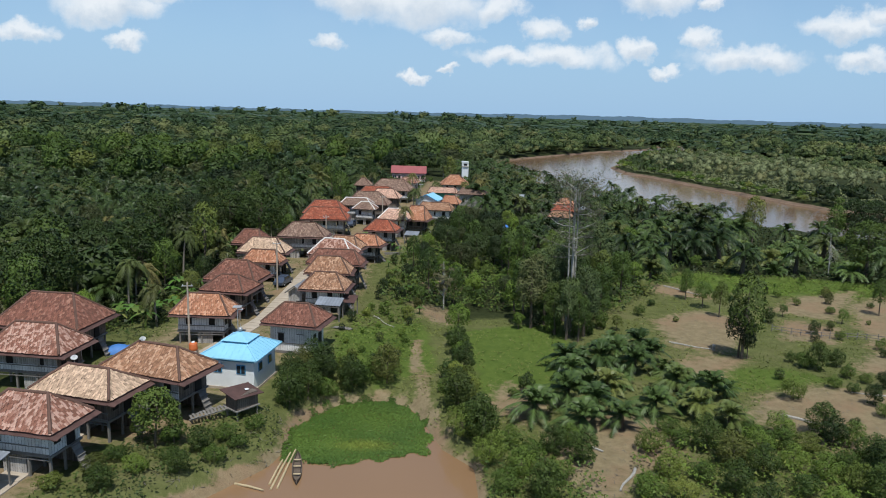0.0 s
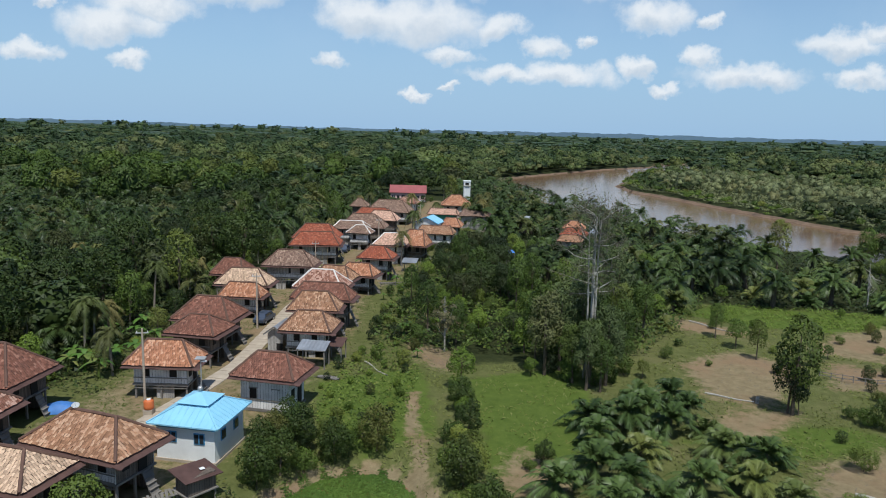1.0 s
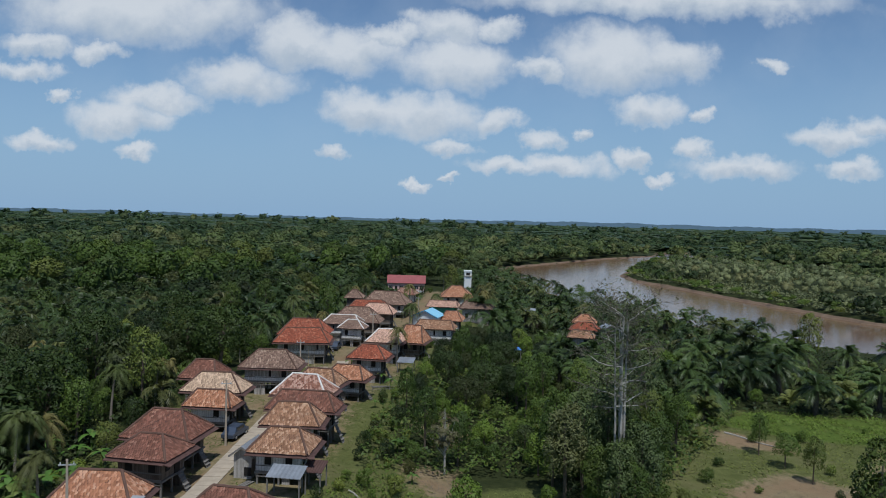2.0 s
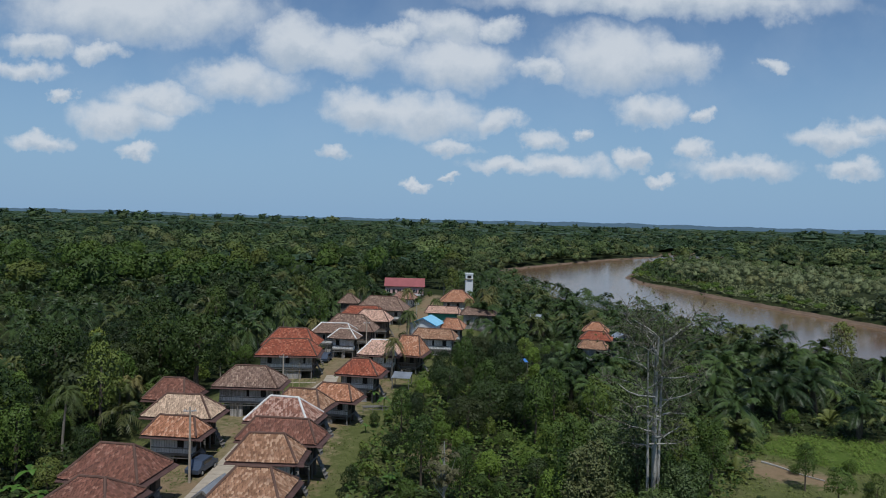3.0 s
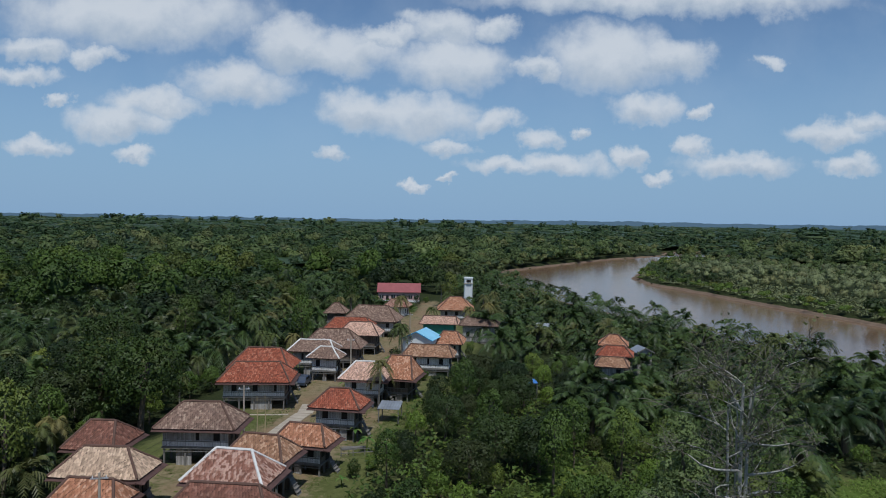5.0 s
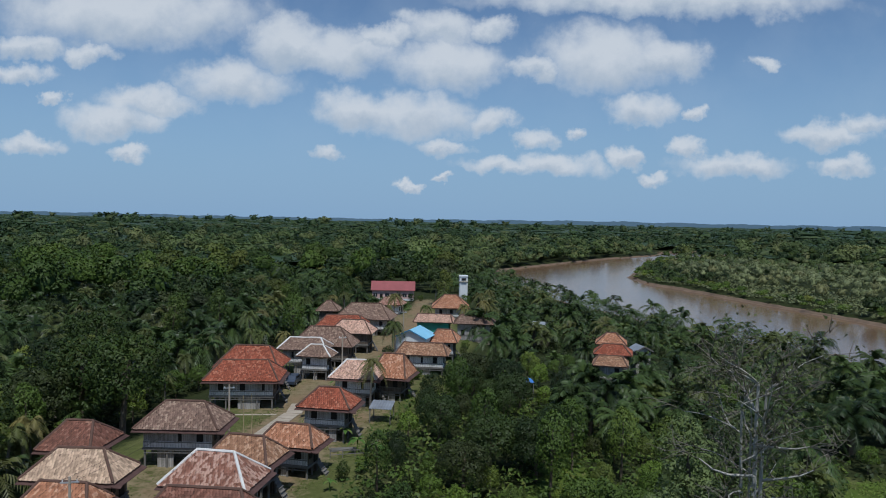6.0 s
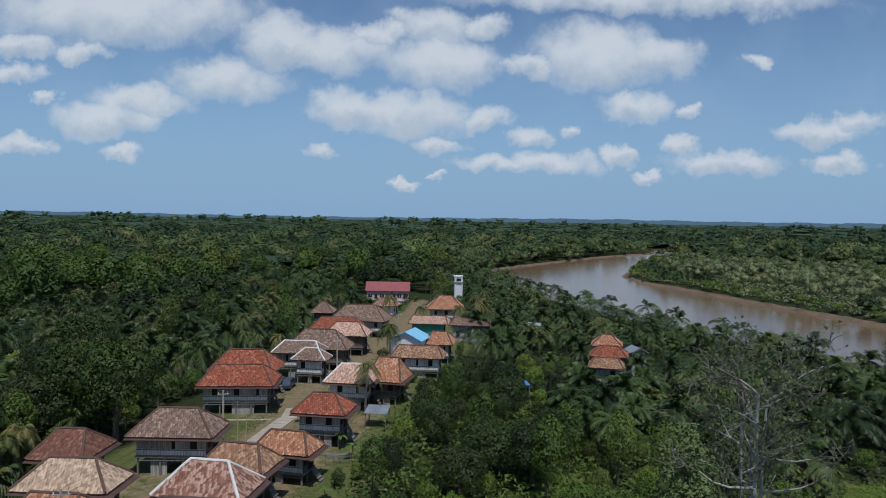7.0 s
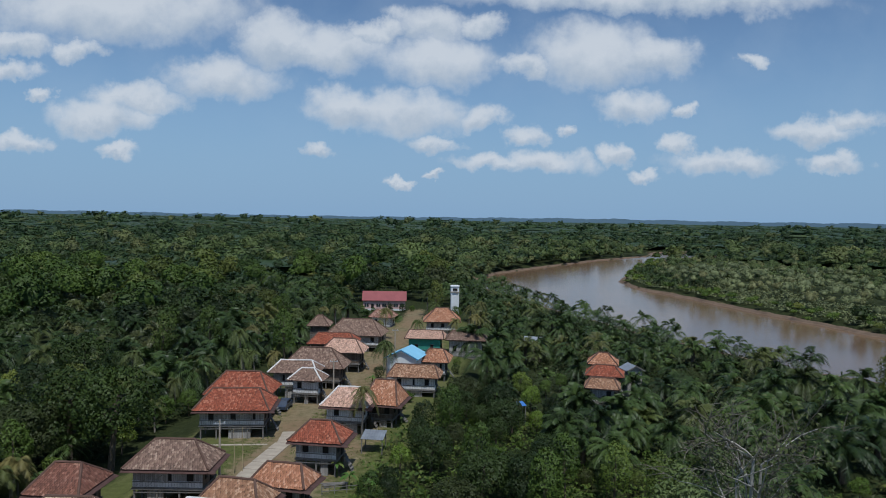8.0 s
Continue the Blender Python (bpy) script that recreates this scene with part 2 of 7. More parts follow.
# tone spread is narrowed to imitate the low contrast of distance haze
M_FAR = leaf_material("far_leaf", (0.022, 0.042, 0.015), (0.062, 0.098, 0.033), (0.115, 0.125, 0.042), 0.10, single=0.16, spread=0.5)
M_BUSH = leaf_material("leaf_bush", (0.034, 0.064, 0.011), (0.14, 0.2, 0.032), (0.18, 0.19, 0.042))
M_LEAF_MIDDLE = leaf_material("leaf_middle", (0.012, 0.025, 0.006), (0.07, 0.104, 0.019), (0.12, 0.12, 0.03))
M_BANK_LEAF = leaf_material("bank_leaf", (0.042, 0.066, 0.022), (0.15, 0.192, 0.064), (0.175, 0.175, 0.068), 0.16)
M_SCRUB = leaf_material("scrub_leaf", (0.095, 0.118, 0.052), (0.215, 0.24, 0.115), (0.17, 0.165, 0.07), 0.16, single=0.3)
M_WEED = leaf_material("water_weed", (0.048, 0.098, 0.02), (0.115, 0.175, 0.03), (0.21, 0.24, 0.04), 0.25)


def bark_material(name, dark, light):
    k = Mat(name)
    xyz = k.coords((3, 3, 0.7))
    n = k.noise(xyz, 3.0, 6, 0.7)
    return k.surface(k.mix(k.ramp(n, 0.3, 0.7), dark, light), 0.9, normal=k.bump(n, 0.6, 0.05), spec=0.15)


M_BARK = bark_material("bark", (0.06, 0.045, 0.03), (0.17, 0.14, 0.105))
M_BARK_PALE = bark_material("pale_bark", (0.22, 0.205, 0.175), (0.46, 0.44, 0.39))
M_TWIG = bark_material("twig_bark", (0.085, 0.075, 0.058), (0.19, 0.17, 0.135))
M_BARK_BLEACHED = bark_material("bleached_bark", (0.25, 0.235, 0.2), (0.48, 0.455, 0.405))
M_PALM_TRUNK = bark_material("palm_bark", (0.05, 0.04, 0.03), (0.15, 0.125, 0.09))
M_COCO_TRUNK = bark_material("coconut_bark", (0.14, 0.12, 0.10), (0.30, 0.27, 0.22))

ROOFS = {
    "tan": roof_material("tiles_tan", (0.38, 0.205, 0.12), (0.58, 0.4, 0.27), (0.12, 0.075, 0.055), 0.45, 0.38),
    "pale": roof_material("tiles_pale", (0.58, 0.41, 0.28), (0.68, 0.51, 0.36), (0.27, 0.17, 0.115), 0.05, 0.3),
    "brown": roof_material("tiles_brown", (0.245, 0.112, 0.078), (0.42, 0.25, 0.18), (0.095, 0.058, 0.048), 0.6, 0.22),
    "grey": roof_material("tiles_grey", (0.27, 0.175, 0.13), (0.5, 0.37, 0.27), (0.115, 0.085, 0.07), 0.6, 0.3),
    "red": roof_material("tiles_red", (0.36, 0.108, 0.062), (0.5, 0.25, 0.16), (0.13, 0.06, 0.048), 0.5, 0.28),
    "orange": roof_material("tiles_orange", (0.47, 0.215, 0.12), (0.62, 0.41, 0.28), (0.18, 0.085, 0.062), 0.3, 0.35),
    "mottled": roof_material("tiles_mottled", (0.34, 0.16, 0.11), (0.6, 0.42, 0.33), (0.14, 0.075, 0.06), 0.4, 0.5),
    "peach": roof_material("tiles_peach", (0.64, 0.4, 0.29), (0.7, 0.49, 0.38), (0.44, 0.26, 0.19), 0.1, 0.3),
}
M_RIDGE = plain_material("ridge_mortar", (0.13, 0.075, 0.055), 0.9)
M_RIDGE_WHITE = plain_material("ridge_white", (0.72, 0.69, 0.64), 0.85, vary=0.2)
M_SKIRT = plain_material("rusty_sheet", (0.105, 0.058, 0.048), 0.75, 0.15, 0.35, 0.8)
M_WALL_GREY = wood_material("weathered_planks", (0.24, 0.22, 0.2), (0.54, 0.51, 0.47))
M_WALL_PALE = wood_material("whitewashed_planks", (0.55, 0.535, 0.51), (0.80, 0.785, 0.76), 0.3)
# dark timber, and the painted shade on grey houses' right sides
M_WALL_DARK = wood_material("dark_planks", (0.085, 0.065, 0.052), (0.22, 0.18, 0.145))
M_POST = plain_material("post_wood", (0.20, 0.185, 0.165), 0.9)
M_DARK = plain_material("dark_opening", (0.018, 0.016, 0.015), 0.8)
M_ZINC = plain_material("zinc_sheet", (0.42, 0.44, 0.46), 0.45, 0.55, 0.3, 0.6)
M_WHITE = plain_material("white_plaster", (0.74, 0.75, 0.74), 0.85, vary=0.12, scale=0.5)
M_BLUE = plain_material("blue_sheet", (0.26, 0.54, 0.70), 0.55, 0.0, 0.12, 0.5)
M_BLUE_DARK = plain_material("blue_fascia", (0.09, 0.27, 0.46), 0.6, 0.0, 0.15)
M_CRIMSON = plain_material("crimson_sheet", (0.30, 0.085, 0.085), 0.6, 0.0, 0.2, 0.4)
M_PINK = plain_material("pink_plaster", (0.62, 0.42, 0.38), 0.85, vary=0.15)
M_TEAL = plain_material("teal_paint", (0.05, 0.26, 0.20), 0.7, vary=0.2)
M_CONCRETE = plain_material("concrete", (0.42, 0.355, 0.275), 0.9, vary=0.25, scale=0.7)
M_PLASTIC_ORANGE = plain_material("orange_tank", (0.55, 0.15, 0.05), 0.5, vary=0.12)
M_TARP = plain_material("blue_tarpaulin", (0.07, 0.20, 0.50), 0.6, vary=0.2)
M_STEEL = plain_material("galvanised_steel", (0.48, 0.48, 0.47), 0.5, 0.5, 0.2)
M_BOAT = plain_material("boat_wood", (0.13, 0.10, 0.075), 0.85, vary=0.35, scale=3)
M_BAMBOO = plain_material("bamboo", (0.48, 0.38, 0.22), 0.7, vary=0.3, scale=3)
M_CAR = plain_material("car_paint", (0.07, 0.09, 0.13), 0.3, 0.2, 0.1)
M_GLASS = plain_material("window_glass", (0.03, 0.035, 0.04), 0.12, 0.0, 0.1, spec=0.6)
M_RUBBER = plain_material("rubber", (0.02, 0.02, 0.02), 0.9)


def water_material(name, murk, deep, rough, ripple):
    k = Mat(name)
    p = k.world_place()
    mapped = k.t.nodes.new("ShaderNodeMapping")
    mapped.inputs["Scale"].default_value = (1.0, 0.45, 1.0)
    k.t.links.new(p, mapped.inputs[0])
    big = k.noise(p, 0.012, 4)
    small = k.noise(mapped.outputs[0], ripple, 4, 0.6)
    return k.surface(k.mix(k.ramp(big, 0.35, 0.7), murk, deep), rough, normal=k.bump(small, 0.12, 0.06), spec=0.45)


M_RIVER = water_material("river_water", (0.205, 0.125, 0.07), (0.15, 0.092, 0.052), 0.16, 1.1)
M_POND = water_material("pond_water", (0.25, 0.15, 0.078), (0.2, 0.12, 0.062), 0.12, 2.4)


def ground_material():
    k = Mat("ground")
    p = k.world_place()
    cover = k.attr("cover")
    sep = k.t.nodes.new("ShaderNodeSeparateColor")
    k.t.links.new(cover.outputs["Color"], sep.inputs[0])
    n1, n2, n3 = k.noise(p, 0.12, 5), k.noise(p, 0.9, 5, 0.7), k.noise(p, 6.0, 4, 0.7)
    grass = k.mix(k.ramp(n2, 0.3, 0.7), (0.074, 0.086, 0.025), (0.130, 0.138, 0.048))
    grass = k.mix(k.math("MULTIPLY", k.ramp(n1, 0.5, 0.75), 0.6), grass, (0.17, 0.145, 0.075))
    lush = k.mix(k.ramp(n2, 0.3, 0.7), (0.060, 0.094, 0.016), (0.104, 0.142, 0.028))
    soil = k.mix(k.ramp(n2, 0.25, 0.7), (0.152, 0.118, 0.064), (0.262, 0.210, 0.120))
    soil = k.mix(k.math("MULTIPLY", k.ramp(n1, 0.45, 0.6), 0.7), soil, (0.235, 0.155, 0.092))
    # forest floor: the trees' shade is put into this near-black green
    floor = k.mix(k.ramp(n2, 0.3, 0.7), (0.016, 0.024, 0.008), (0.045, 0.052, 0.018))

    def edged(channel):
        return k.ramp(k.math("ADD", channel, k.math("MULTIPLY", k.math("SUBTRACT", k.math("MULTIPLY_ADD", n2, 0.7, k.math("MULTIPLY", n3, 0.3)), 0.5), 1.9)), 0.34, 0.68)

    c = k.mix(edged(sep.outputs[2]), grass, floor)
    c = k.mix(edged(sep.outputs[1]), c, lush)
    c = k.mix(edged(sep.outputs[0]), c, soil)
    c = k.mix(k.math("MULTIPLY", k.ramp(n3, 0.5, 0.8), 0.35), c, k.mix(1.0, c, (0.45, 0.45, 0.45), "MULTIPLY"))
    return k.surface(c, 0.95, normal=k.bump(n3, 0.7, 0.12), spec=0.1)


M_MUD = plain_material("river_mud", (0.17, 0.118, 0.078), 0.9, vary=0.35, scale=0.25)
M_GROUND = ground_material()


# ---- mesh helpers ----
RNG = np.random.default_rng(7)


def mesh_of(name, verts, faces, material, smooth=False, tone=None, normals=None):
    """A mesh from an (n, 3) array and an (m, k) array of corner indices; tone (n, 2) and normals (n, 3) go to its points."""
    verts, faces = np.asarray(verts, np.float32), np.asarray(faces, np.int32)
    me = bpy.data.meshes.new(name)
    k = faces.shape[1]
    me.vertices.add(len(verts))
    me.vertices.foreach_set("co", verts.ravel())
    me.loops.add(faces.size)
    me.loops.foreach_set("vertex_index", faces.ravel())
    me.polygons.add(len(faces))
    me.polygons.foreach_set("loop_start", np.arange(0, faces.size, k, dtype=np.int32))
    me.polygons.foreach_set("loop_total", np.full(len(faces), k, np.int32))
    me.update(calc_edges=True)
    me.validate()
    me.materials.append(material)
    if smooth or normals is not None:
        me.polygons.foreach_set("use_smooth", np.ones(len(faces), bool))
    if tone is not None:
        shade = me.color_attributes.new("tone", "FLOAT_COLOR", "POINT")
        shade.data.foreach_set("color", np.concatenate([tone, np.ones((len(tone), 2))], 1).astype(np.float32).ravel())
    if normals is not None:
        n = normals / np.maximum(np.linalg.norm(normals, axis=1, keepdims=True), 1e-6)
        bent = me.attributes.new("custom_normal", "FLOAT_VECTOR", "POINT")
        bent.data.foreach_set("vector", n.astype(np.float32).ravel())
    return me


def part_mesh(name, me, parent=None, label="", m=None):
    ob = new(name, me)
    ob.parent = parent
    if m is not None:
        ob.matrix_basis = m
    return tagged(ob, label)


def part(name, bm, material, parent=None, label="", m=None, smooth=False):
    """Links a bmesh as one mesh object under a thing or a part."""
    bmesh.ops.recalc_face_normals(bm, faces=bm.faces)
    me = bpy.data.meshes.new(name)
    bm.to_mesh(me)
    bm.free()
    me.materials.append(material)
    if smooth:
        for p in me.polygons:
            p.use_smooth = True
    return part_mesh(name, me, parent, label, m)


def thing(name, m, label, category, group="", kind=""):
    ob = new(name)
    ob.empty_display_size = 0.5
    ob.matrix_basis = m
    return tagged(ob, label, category, group, kind)


def box(sx, sy, sz, at=(0, 0, 0), bevel=0.0, turn=None, bm=None):
    """A box of that size whose base's middle stands at at."""
    bm = bm or bmesh.new()
    r = bmesh.ops.create_cube(bm, size=1)["verts"]
    bmesh.ops.scale(bm, vec=(sx, sy, sz), verts=r)
    bmesh.ops.translate(bm, vec=(0, 0, sz / 2), verts=r)
    if turn is not None:
        bmesh.ops.transform(bm, matrix=turn, verts=r)
    bmesh.ops.translate(bm, vec=at, verts=r)
    if bevel:
        bmesh.ops.bevel(bm, geom=[e for e in bm.edges], offset=bevel, segments=1, affect="EDGES")
    return bm


def beam(a, b, width, height, bm=None):
    """A squared bar from a to b."""
    bm = bm or bmesh.new()
    a, b = Vector(a), Vector(b)
    r = bmesh.ops.create_cube(bm, size=1)["verts"]
    bmesh.ops.scale(bm, vec=(width, height, (b - a).length), verts=r)
    turn = (b - a).to_track_quat("Z", "Y").to_matrix().to_4x4()
    bmesh.ops.transform(bm, matrix=Matrix.Translation((a + b) / 2) @ turn, verts=r)
    return bm


def tube(points, radii, sides=7, bm=None):
    """A tapered limb along points."""
    bm = bm or bmesh.new()
    rings = []
    for i, p in enumerate(points):
        p = Vector(p)
        d = Vector(points[min(i + 1, len(points) - 1)]) - Vector(points[max(i - 1, 0)])
        q = d.to_track_quat("Z", "Y")
        rings.append([bm.verts.new(p + q @ Vector((radii[i] * math.cos(a), radii[i] * math.sin(a), 0))) for a in [2 * math.pi * j / sides for j in range(sides)]])
    for r0, r1 in zip(rings, rings[1:]):
        for j in range(sides):
            bm.faces.new((r0[j], r0[(j + 1) % sides], r1[(j + 1) % sides], r1[j]))
    bm.faces.new(rings[0])
    bm.faces.new(rings[-1])
    return bm


# ---- the lie of the land ----
def inside(poly, x, y):
    x, y = np.asarray(x, float), np.asarray(y, float)
    res = np.zeros(x.shape, bool)
    for (x0, y0), (x1, y1) in zip(poly, poly[1:] + poly[:1]):
        if y0 == y1:
            continue
        res ^= ((y0 > y) != (y1 > y)) & (x < (x1 - x0) * (y - y0) / (y1 - y0) + x0)
    return res


def depth_in(poly, x, y):
    """The distance to the outline, positive inside."""
    x, y = np.asarray(x, float), np.asarray(y, float)
    d = np.full(x.shape, 1e9)
    for (x0, y0), (x1, y1) in zip(poly, poly[1:] + poly[:1]):
        ex, ey = x1 - x0, y1 - y0
        k = np.clip(((x - x0) * ex + (y - y0) * ey) / (ex * ex + ey * ey + 1e-9), 0, 1)
        d = np.minimum(d, np.hypot(x - x0 - k * ex, y - y0 - k * ey))
    return np.where(inside(poly, x, y), d, -d)


def rise(v, lo, hi):
    k = np.clip((np.asarray(v, float) - lo) / (hi - lo), 0, 1)
    return k * k * (3 - 2 * k)


RIVER = [(520, 60), (260, 120), (150, 172), (112, 196), (92, 216), (79, 240), (66, 272), (53, 310), (42, 352), (30, 398), (18, 440),
         (25, 455), (44, 503), (82, 566), (148, 668), (211, 741), (248, 828), (300, 862), (450, 880), (1200, 860),
         (1200, 800), (450, 815), (315, 800), (272, 750), (221, 698), (185, 649), (140, 546), (109, 458), (107, 418), (116, 386), (124, 344), (132, 313),
         (137, 290), (143, 266), (175, 228), (290, 175), (540, 120)]
POND = [(-26, 30), (-22, 48), (-17.5, 54), (-14.6, 58), (-13.6, 62), (-13.8, 66.5), (-10.6, 71.5), (-5.6, 73.4), (-2.4, 71), (-0.6, 66), (0.6, 62), (3.4, 58.5), (3.4, 53), (2, 42), (-4, 30)]
WATER_Z, POND_Z = -1.8, -1.0
SOIL = [
    [(33, 104), (42, 110), (48, 106), (42, 95), (38, 90), (32, 92)],
    [(33, 69), (36, 75), (44, 78), (53, 76), (56, 68), (46, 62), (38, 62)],
    [(60, 93), (70, 117), (82, 124), (95, 110), (75, 92)],
    [(11, 64), (16, 69), (23, 68), (23, 62), (17, 56), (14, 50), (11, 57)],
    [(-4, 107), (1, 108), (3, 101), (0, 99)], [(-3, 122), (2, 130), (3, 122), (1, 116)],
    [(49, 96), (54, 106), (60, 103), (55, 95)],
    [(40, 128), (48, 121), (46, 118), (38, 122)],
    [(8, 76), (13, 72), (9, 66), (6, 70)],
    [(54, 112), (64, 122), (76, 126), (62, 108)], [(52, 84), (60, 92), (70, 92), (62, 80)], [(28, 84), (34, 88), (40, 88), (34, 82)],
]
TRAIL = [(-1.9, 74), (-0.6, 66), (0.6, 63), (1.1, 63.4), (0.0, 67), (-1.2, 75), (-2.6, 90), (-3.2, 90)]
LUSH = [
    [(4, 97), (18, 101), (17, 84), (12, 71), (5, 71)], [(-13, 90), (-2, 98), (0, 80), (-6, 74), (-12, 80)],
    [(41, 132), (50, 138), (86, 132), (84, 122), (62, 122), (52, 125)], [(10, 130), (18, 150), (20, 120), (12, 108)], [(25, 80), (32, 84), (44, 84), (48, 80), (36, 77)],
]
OPEN_FIELDS = [(-12, 96), (-2, 108), (4, 101), (20, 104), (27, 108), (34, 122), (47, 138), (86, 132), (104, 120), (100, 95), (70, 60), (40, 20), (-10, 20), (-16, 60)]


def village_axis(y):
    return np.interp(y, [30, 60, 80, 100, 130, 150, 180, 220, 260], [-36, -32, -27, -23, -22, -17, -12, -6, -4])


def village_height(y):
    return np.interp(y, [30, 60, 85, 105, 135, 165, 230], [0.6, 0.85, 1.25, 1.5, 1.9, 2.2, 2.4])


ROAD = [(-33.5, 50), (-31.5, 66), (-26.5, 84), (-24.0, 95), (-23.5, 108), (-23.2, 122), (-21.2, 136), (-20.0, 146), (-18.2, 156), (-18.6, 168), (-15.5, 182),
        (-11.5, 198), (-8.4, 214), (-6.2, 232), (-4.4, 250), (-3, 290)]


def land(x, y):
    x, y = np.asarray(x, float), np.asarray(y, float)
    z = 0.25 * np.sin(x * 0.11 + 1.3) * np.cos(y * 0.083) + 0.12 * np.sin(x * 0.37 + y * 0.29)
    z = z * (1 - rise(np.abs(x) + np.abs(y), 400, 900))
    near_village = 1 - rise(np.abs(x - village_axis(y)), 13, 27)
    near_village = near_village * rise(y, 20, 50) * (1 - rise(y, 330, 380))
    z = z * (1 - near_village) + village_height(y) * near_village
    z = z + rise(np.hypot(x, y), 900, 3500) * 6
    p = depth_in(POND, x, y)
    z = z + (np.minimum(z, -2.2) - z) * rise(p, -2.2, 2.0)
    r = depth_in(RIVER, x, y)
    z = z + (-5.0 - z) * rise(r, -5.0, 4.0)
    return z


def land_at(x, y):
    return float(land(np.array([x]), np.array([y]))[0])


def steps(fine_lo, fine_hi, fine, far_lo, far_hi, growth=1.14):
    v = list(np.arange(fine_lo, fine_hi + fine / 2, fine))
    s = fine
    while v[-1] < far_hi:
        s *= growth
        v.append(v[-1] + s)
    s = fine
    while v[0] > far_lo:
        s *= growth
        v.insert(0, v[0] - s)
    return np.array(v)


gx, gy = steps(-60, 100, 1.25, -4800, 4800), steps(25, 150, 1.25, -400, 4900, 1.055)
GX, GY = np.meshgrid(gx, gy)
GZ = land(GX, GY)
gi = np.arange(GX.size).reshape(GX.shape)
gfaces = np.stack([gi[:-1, :-1], gi[:-1, 1:], gi[1:, 1:], gi[1:, :-1]], -1).reshape(-1, 4)
ground_mesh = mesh_of("ground", np.stack([GX, GY, GZ], -1).reshape(-1, 3), gfaces, M_GROUND, True)
soil = np.zeros(GX.shape)
for poly in SOIL:
    soil = np.maximum(soil, 0.9 * rise(depth_in(poly, GX, GY), -4.5, 3.0))
soil = np.maximum(soil, rise(depth_in(TRAIL, GX, GY), -1.0, 0.3))
for water, margin in ((POND, 1.0), (RIVER, 2.0)):
    soil = np.maximum(soil, rise(depth_in(water, GX, GY), -margin, -margin * 0.4))
road_off = np.min([np.hypot(GX - (x0 + k * (x1 - x0)), GY - (y0 + k * (y1 - y0))) for (x0, y0), (x1, y1) in zip(ROAD, ROAD[1:]) for k in np.linspace(0, 1, 6)], 0)
soil = np.maximum(soil, 0.72 * (1 - rise(road_off, 1.4, 5.5)))
yard = (1 - rise(np.abs(GX - village_axis(GY)), 8, 14)) * rise(GY, 52, 62) * (1 - rise(GY, 255, 270))
soil = np.maximum(soil, 0.62 * yard * (1 - rise(depth_in([(-28, 141), (-20.5, 141), (-18.8, 154), (-27, 154)], GX, GY), -1, 0.5)))
lush = np.zeros(GX.shape)
for poly in LUSH:
    lush = np.maximum(lush, rise(depth_in(poly, GX, GY), -2.5, 2.0))
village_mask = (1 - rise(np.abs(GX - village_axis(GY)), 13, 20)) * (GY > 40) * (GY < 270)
# wooded ground, which takes the floor colour darkened for shade
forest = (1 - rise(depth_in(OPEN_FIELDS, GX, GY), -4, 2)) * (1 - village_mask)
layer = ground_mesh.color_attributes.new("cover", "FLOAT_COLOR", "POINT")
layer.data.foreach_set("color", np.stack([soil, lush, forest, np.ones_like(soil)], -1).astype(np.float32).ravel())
ground = tagged(new("ground", ground_mesh), "flat river plain of grass, bare brown soil and forest floor painted dark with tree shade", "ground", kind="structure")


def sheet(name, poly, z, material, label, step):
    """A level sheet of water a little larger than its bed's outline."""
    xs, ys = [p[0] for p in poly], [p[1] for p in poly]
    X, Y = np.meshgrid(np.arange(min(xs) - step, max(xs) + step, step), np.arange(min(ys) - step, max(ys) + step, step))
    keep = depth_in(poly, X + step / 2, Y + step / 2) > -1.6 * step
    i = np.arange(X.size).reshape(X.shape)
    f = np.stack([i[:-1, :-1], i[:-1, 1:], i[1:, 1:], i[1:, :-1]], -1)[keep[:-1, :-1]]
    used, f = np.unique(f, return_inverse=True)
    v = np.stack([X, Y, np.full(X.shape, z)], -1).reshape(-1, 3)[used]
    return tagged(new(name, mesh_of(name, v, f.reshape(-1, 4), material, True)), label, "water", kind="structure")


sheet("water", RIVER, WATER_Z, M_RIVER, "broad muddy brown river bending between wooded banks", 8.0)
sheet("water_pond", POND, POND_Z, M_POND, "still muddy brown pond half covered with weed", 2.0)


def mud_bank(path, name, label):
    """A strip of bare mud that climbs from the water to the land along path."""
    pts, rng = [], np.random.default_rng(3)
    for (x0, y0), (x1, y1) in zip(path, path[1:]):
        d = math.hypot(x1 - x0, y1 - y0)
        for k in np.arange(0, 1, 4.0 / max(d, 4.0)):
            pts.append((x0 + (x1 - x0) * k, y0 + (y1 - y0) * k, -(y1 - y0) / d, (x1 - x0) / d))
    P = np.array(pts)
    wob = 0.6 * np.sin(np.arange(len(P)) * 0.9) + rng.normal(0, 0.4, len(P))
    V = []
    for off, z in ((-2.2, -2.6), (-0.4, -1.8), (0.3, -1.4), (0.9, -0.8), (2.2, -1.3)):
        V.append(np.stack([P[:, 0] + P[:, 2] * (off + wob), P[:, 1] + P[:, 3] * (off + wob), np.full(len(P), z) + rng.normal(0, 0.07, len(P))], -1))
    n = len(P)
    V = np.concatenate(V)
    i = np.arange(n - 1)
    F = np.concatenate([np.stack([i + r * n, i + 1 + r * n, i + 1 + (r + 1) * n, i + (r + 1) * n], -1) for r in range(4)])
    tagged(new(name, mesh_of(name, V, F, M_MUD, True)), label, "river bank", kind="structure")


mud_bank(RIVER[2:19], "bank_west", "bare brown mud along the wooded river bank")
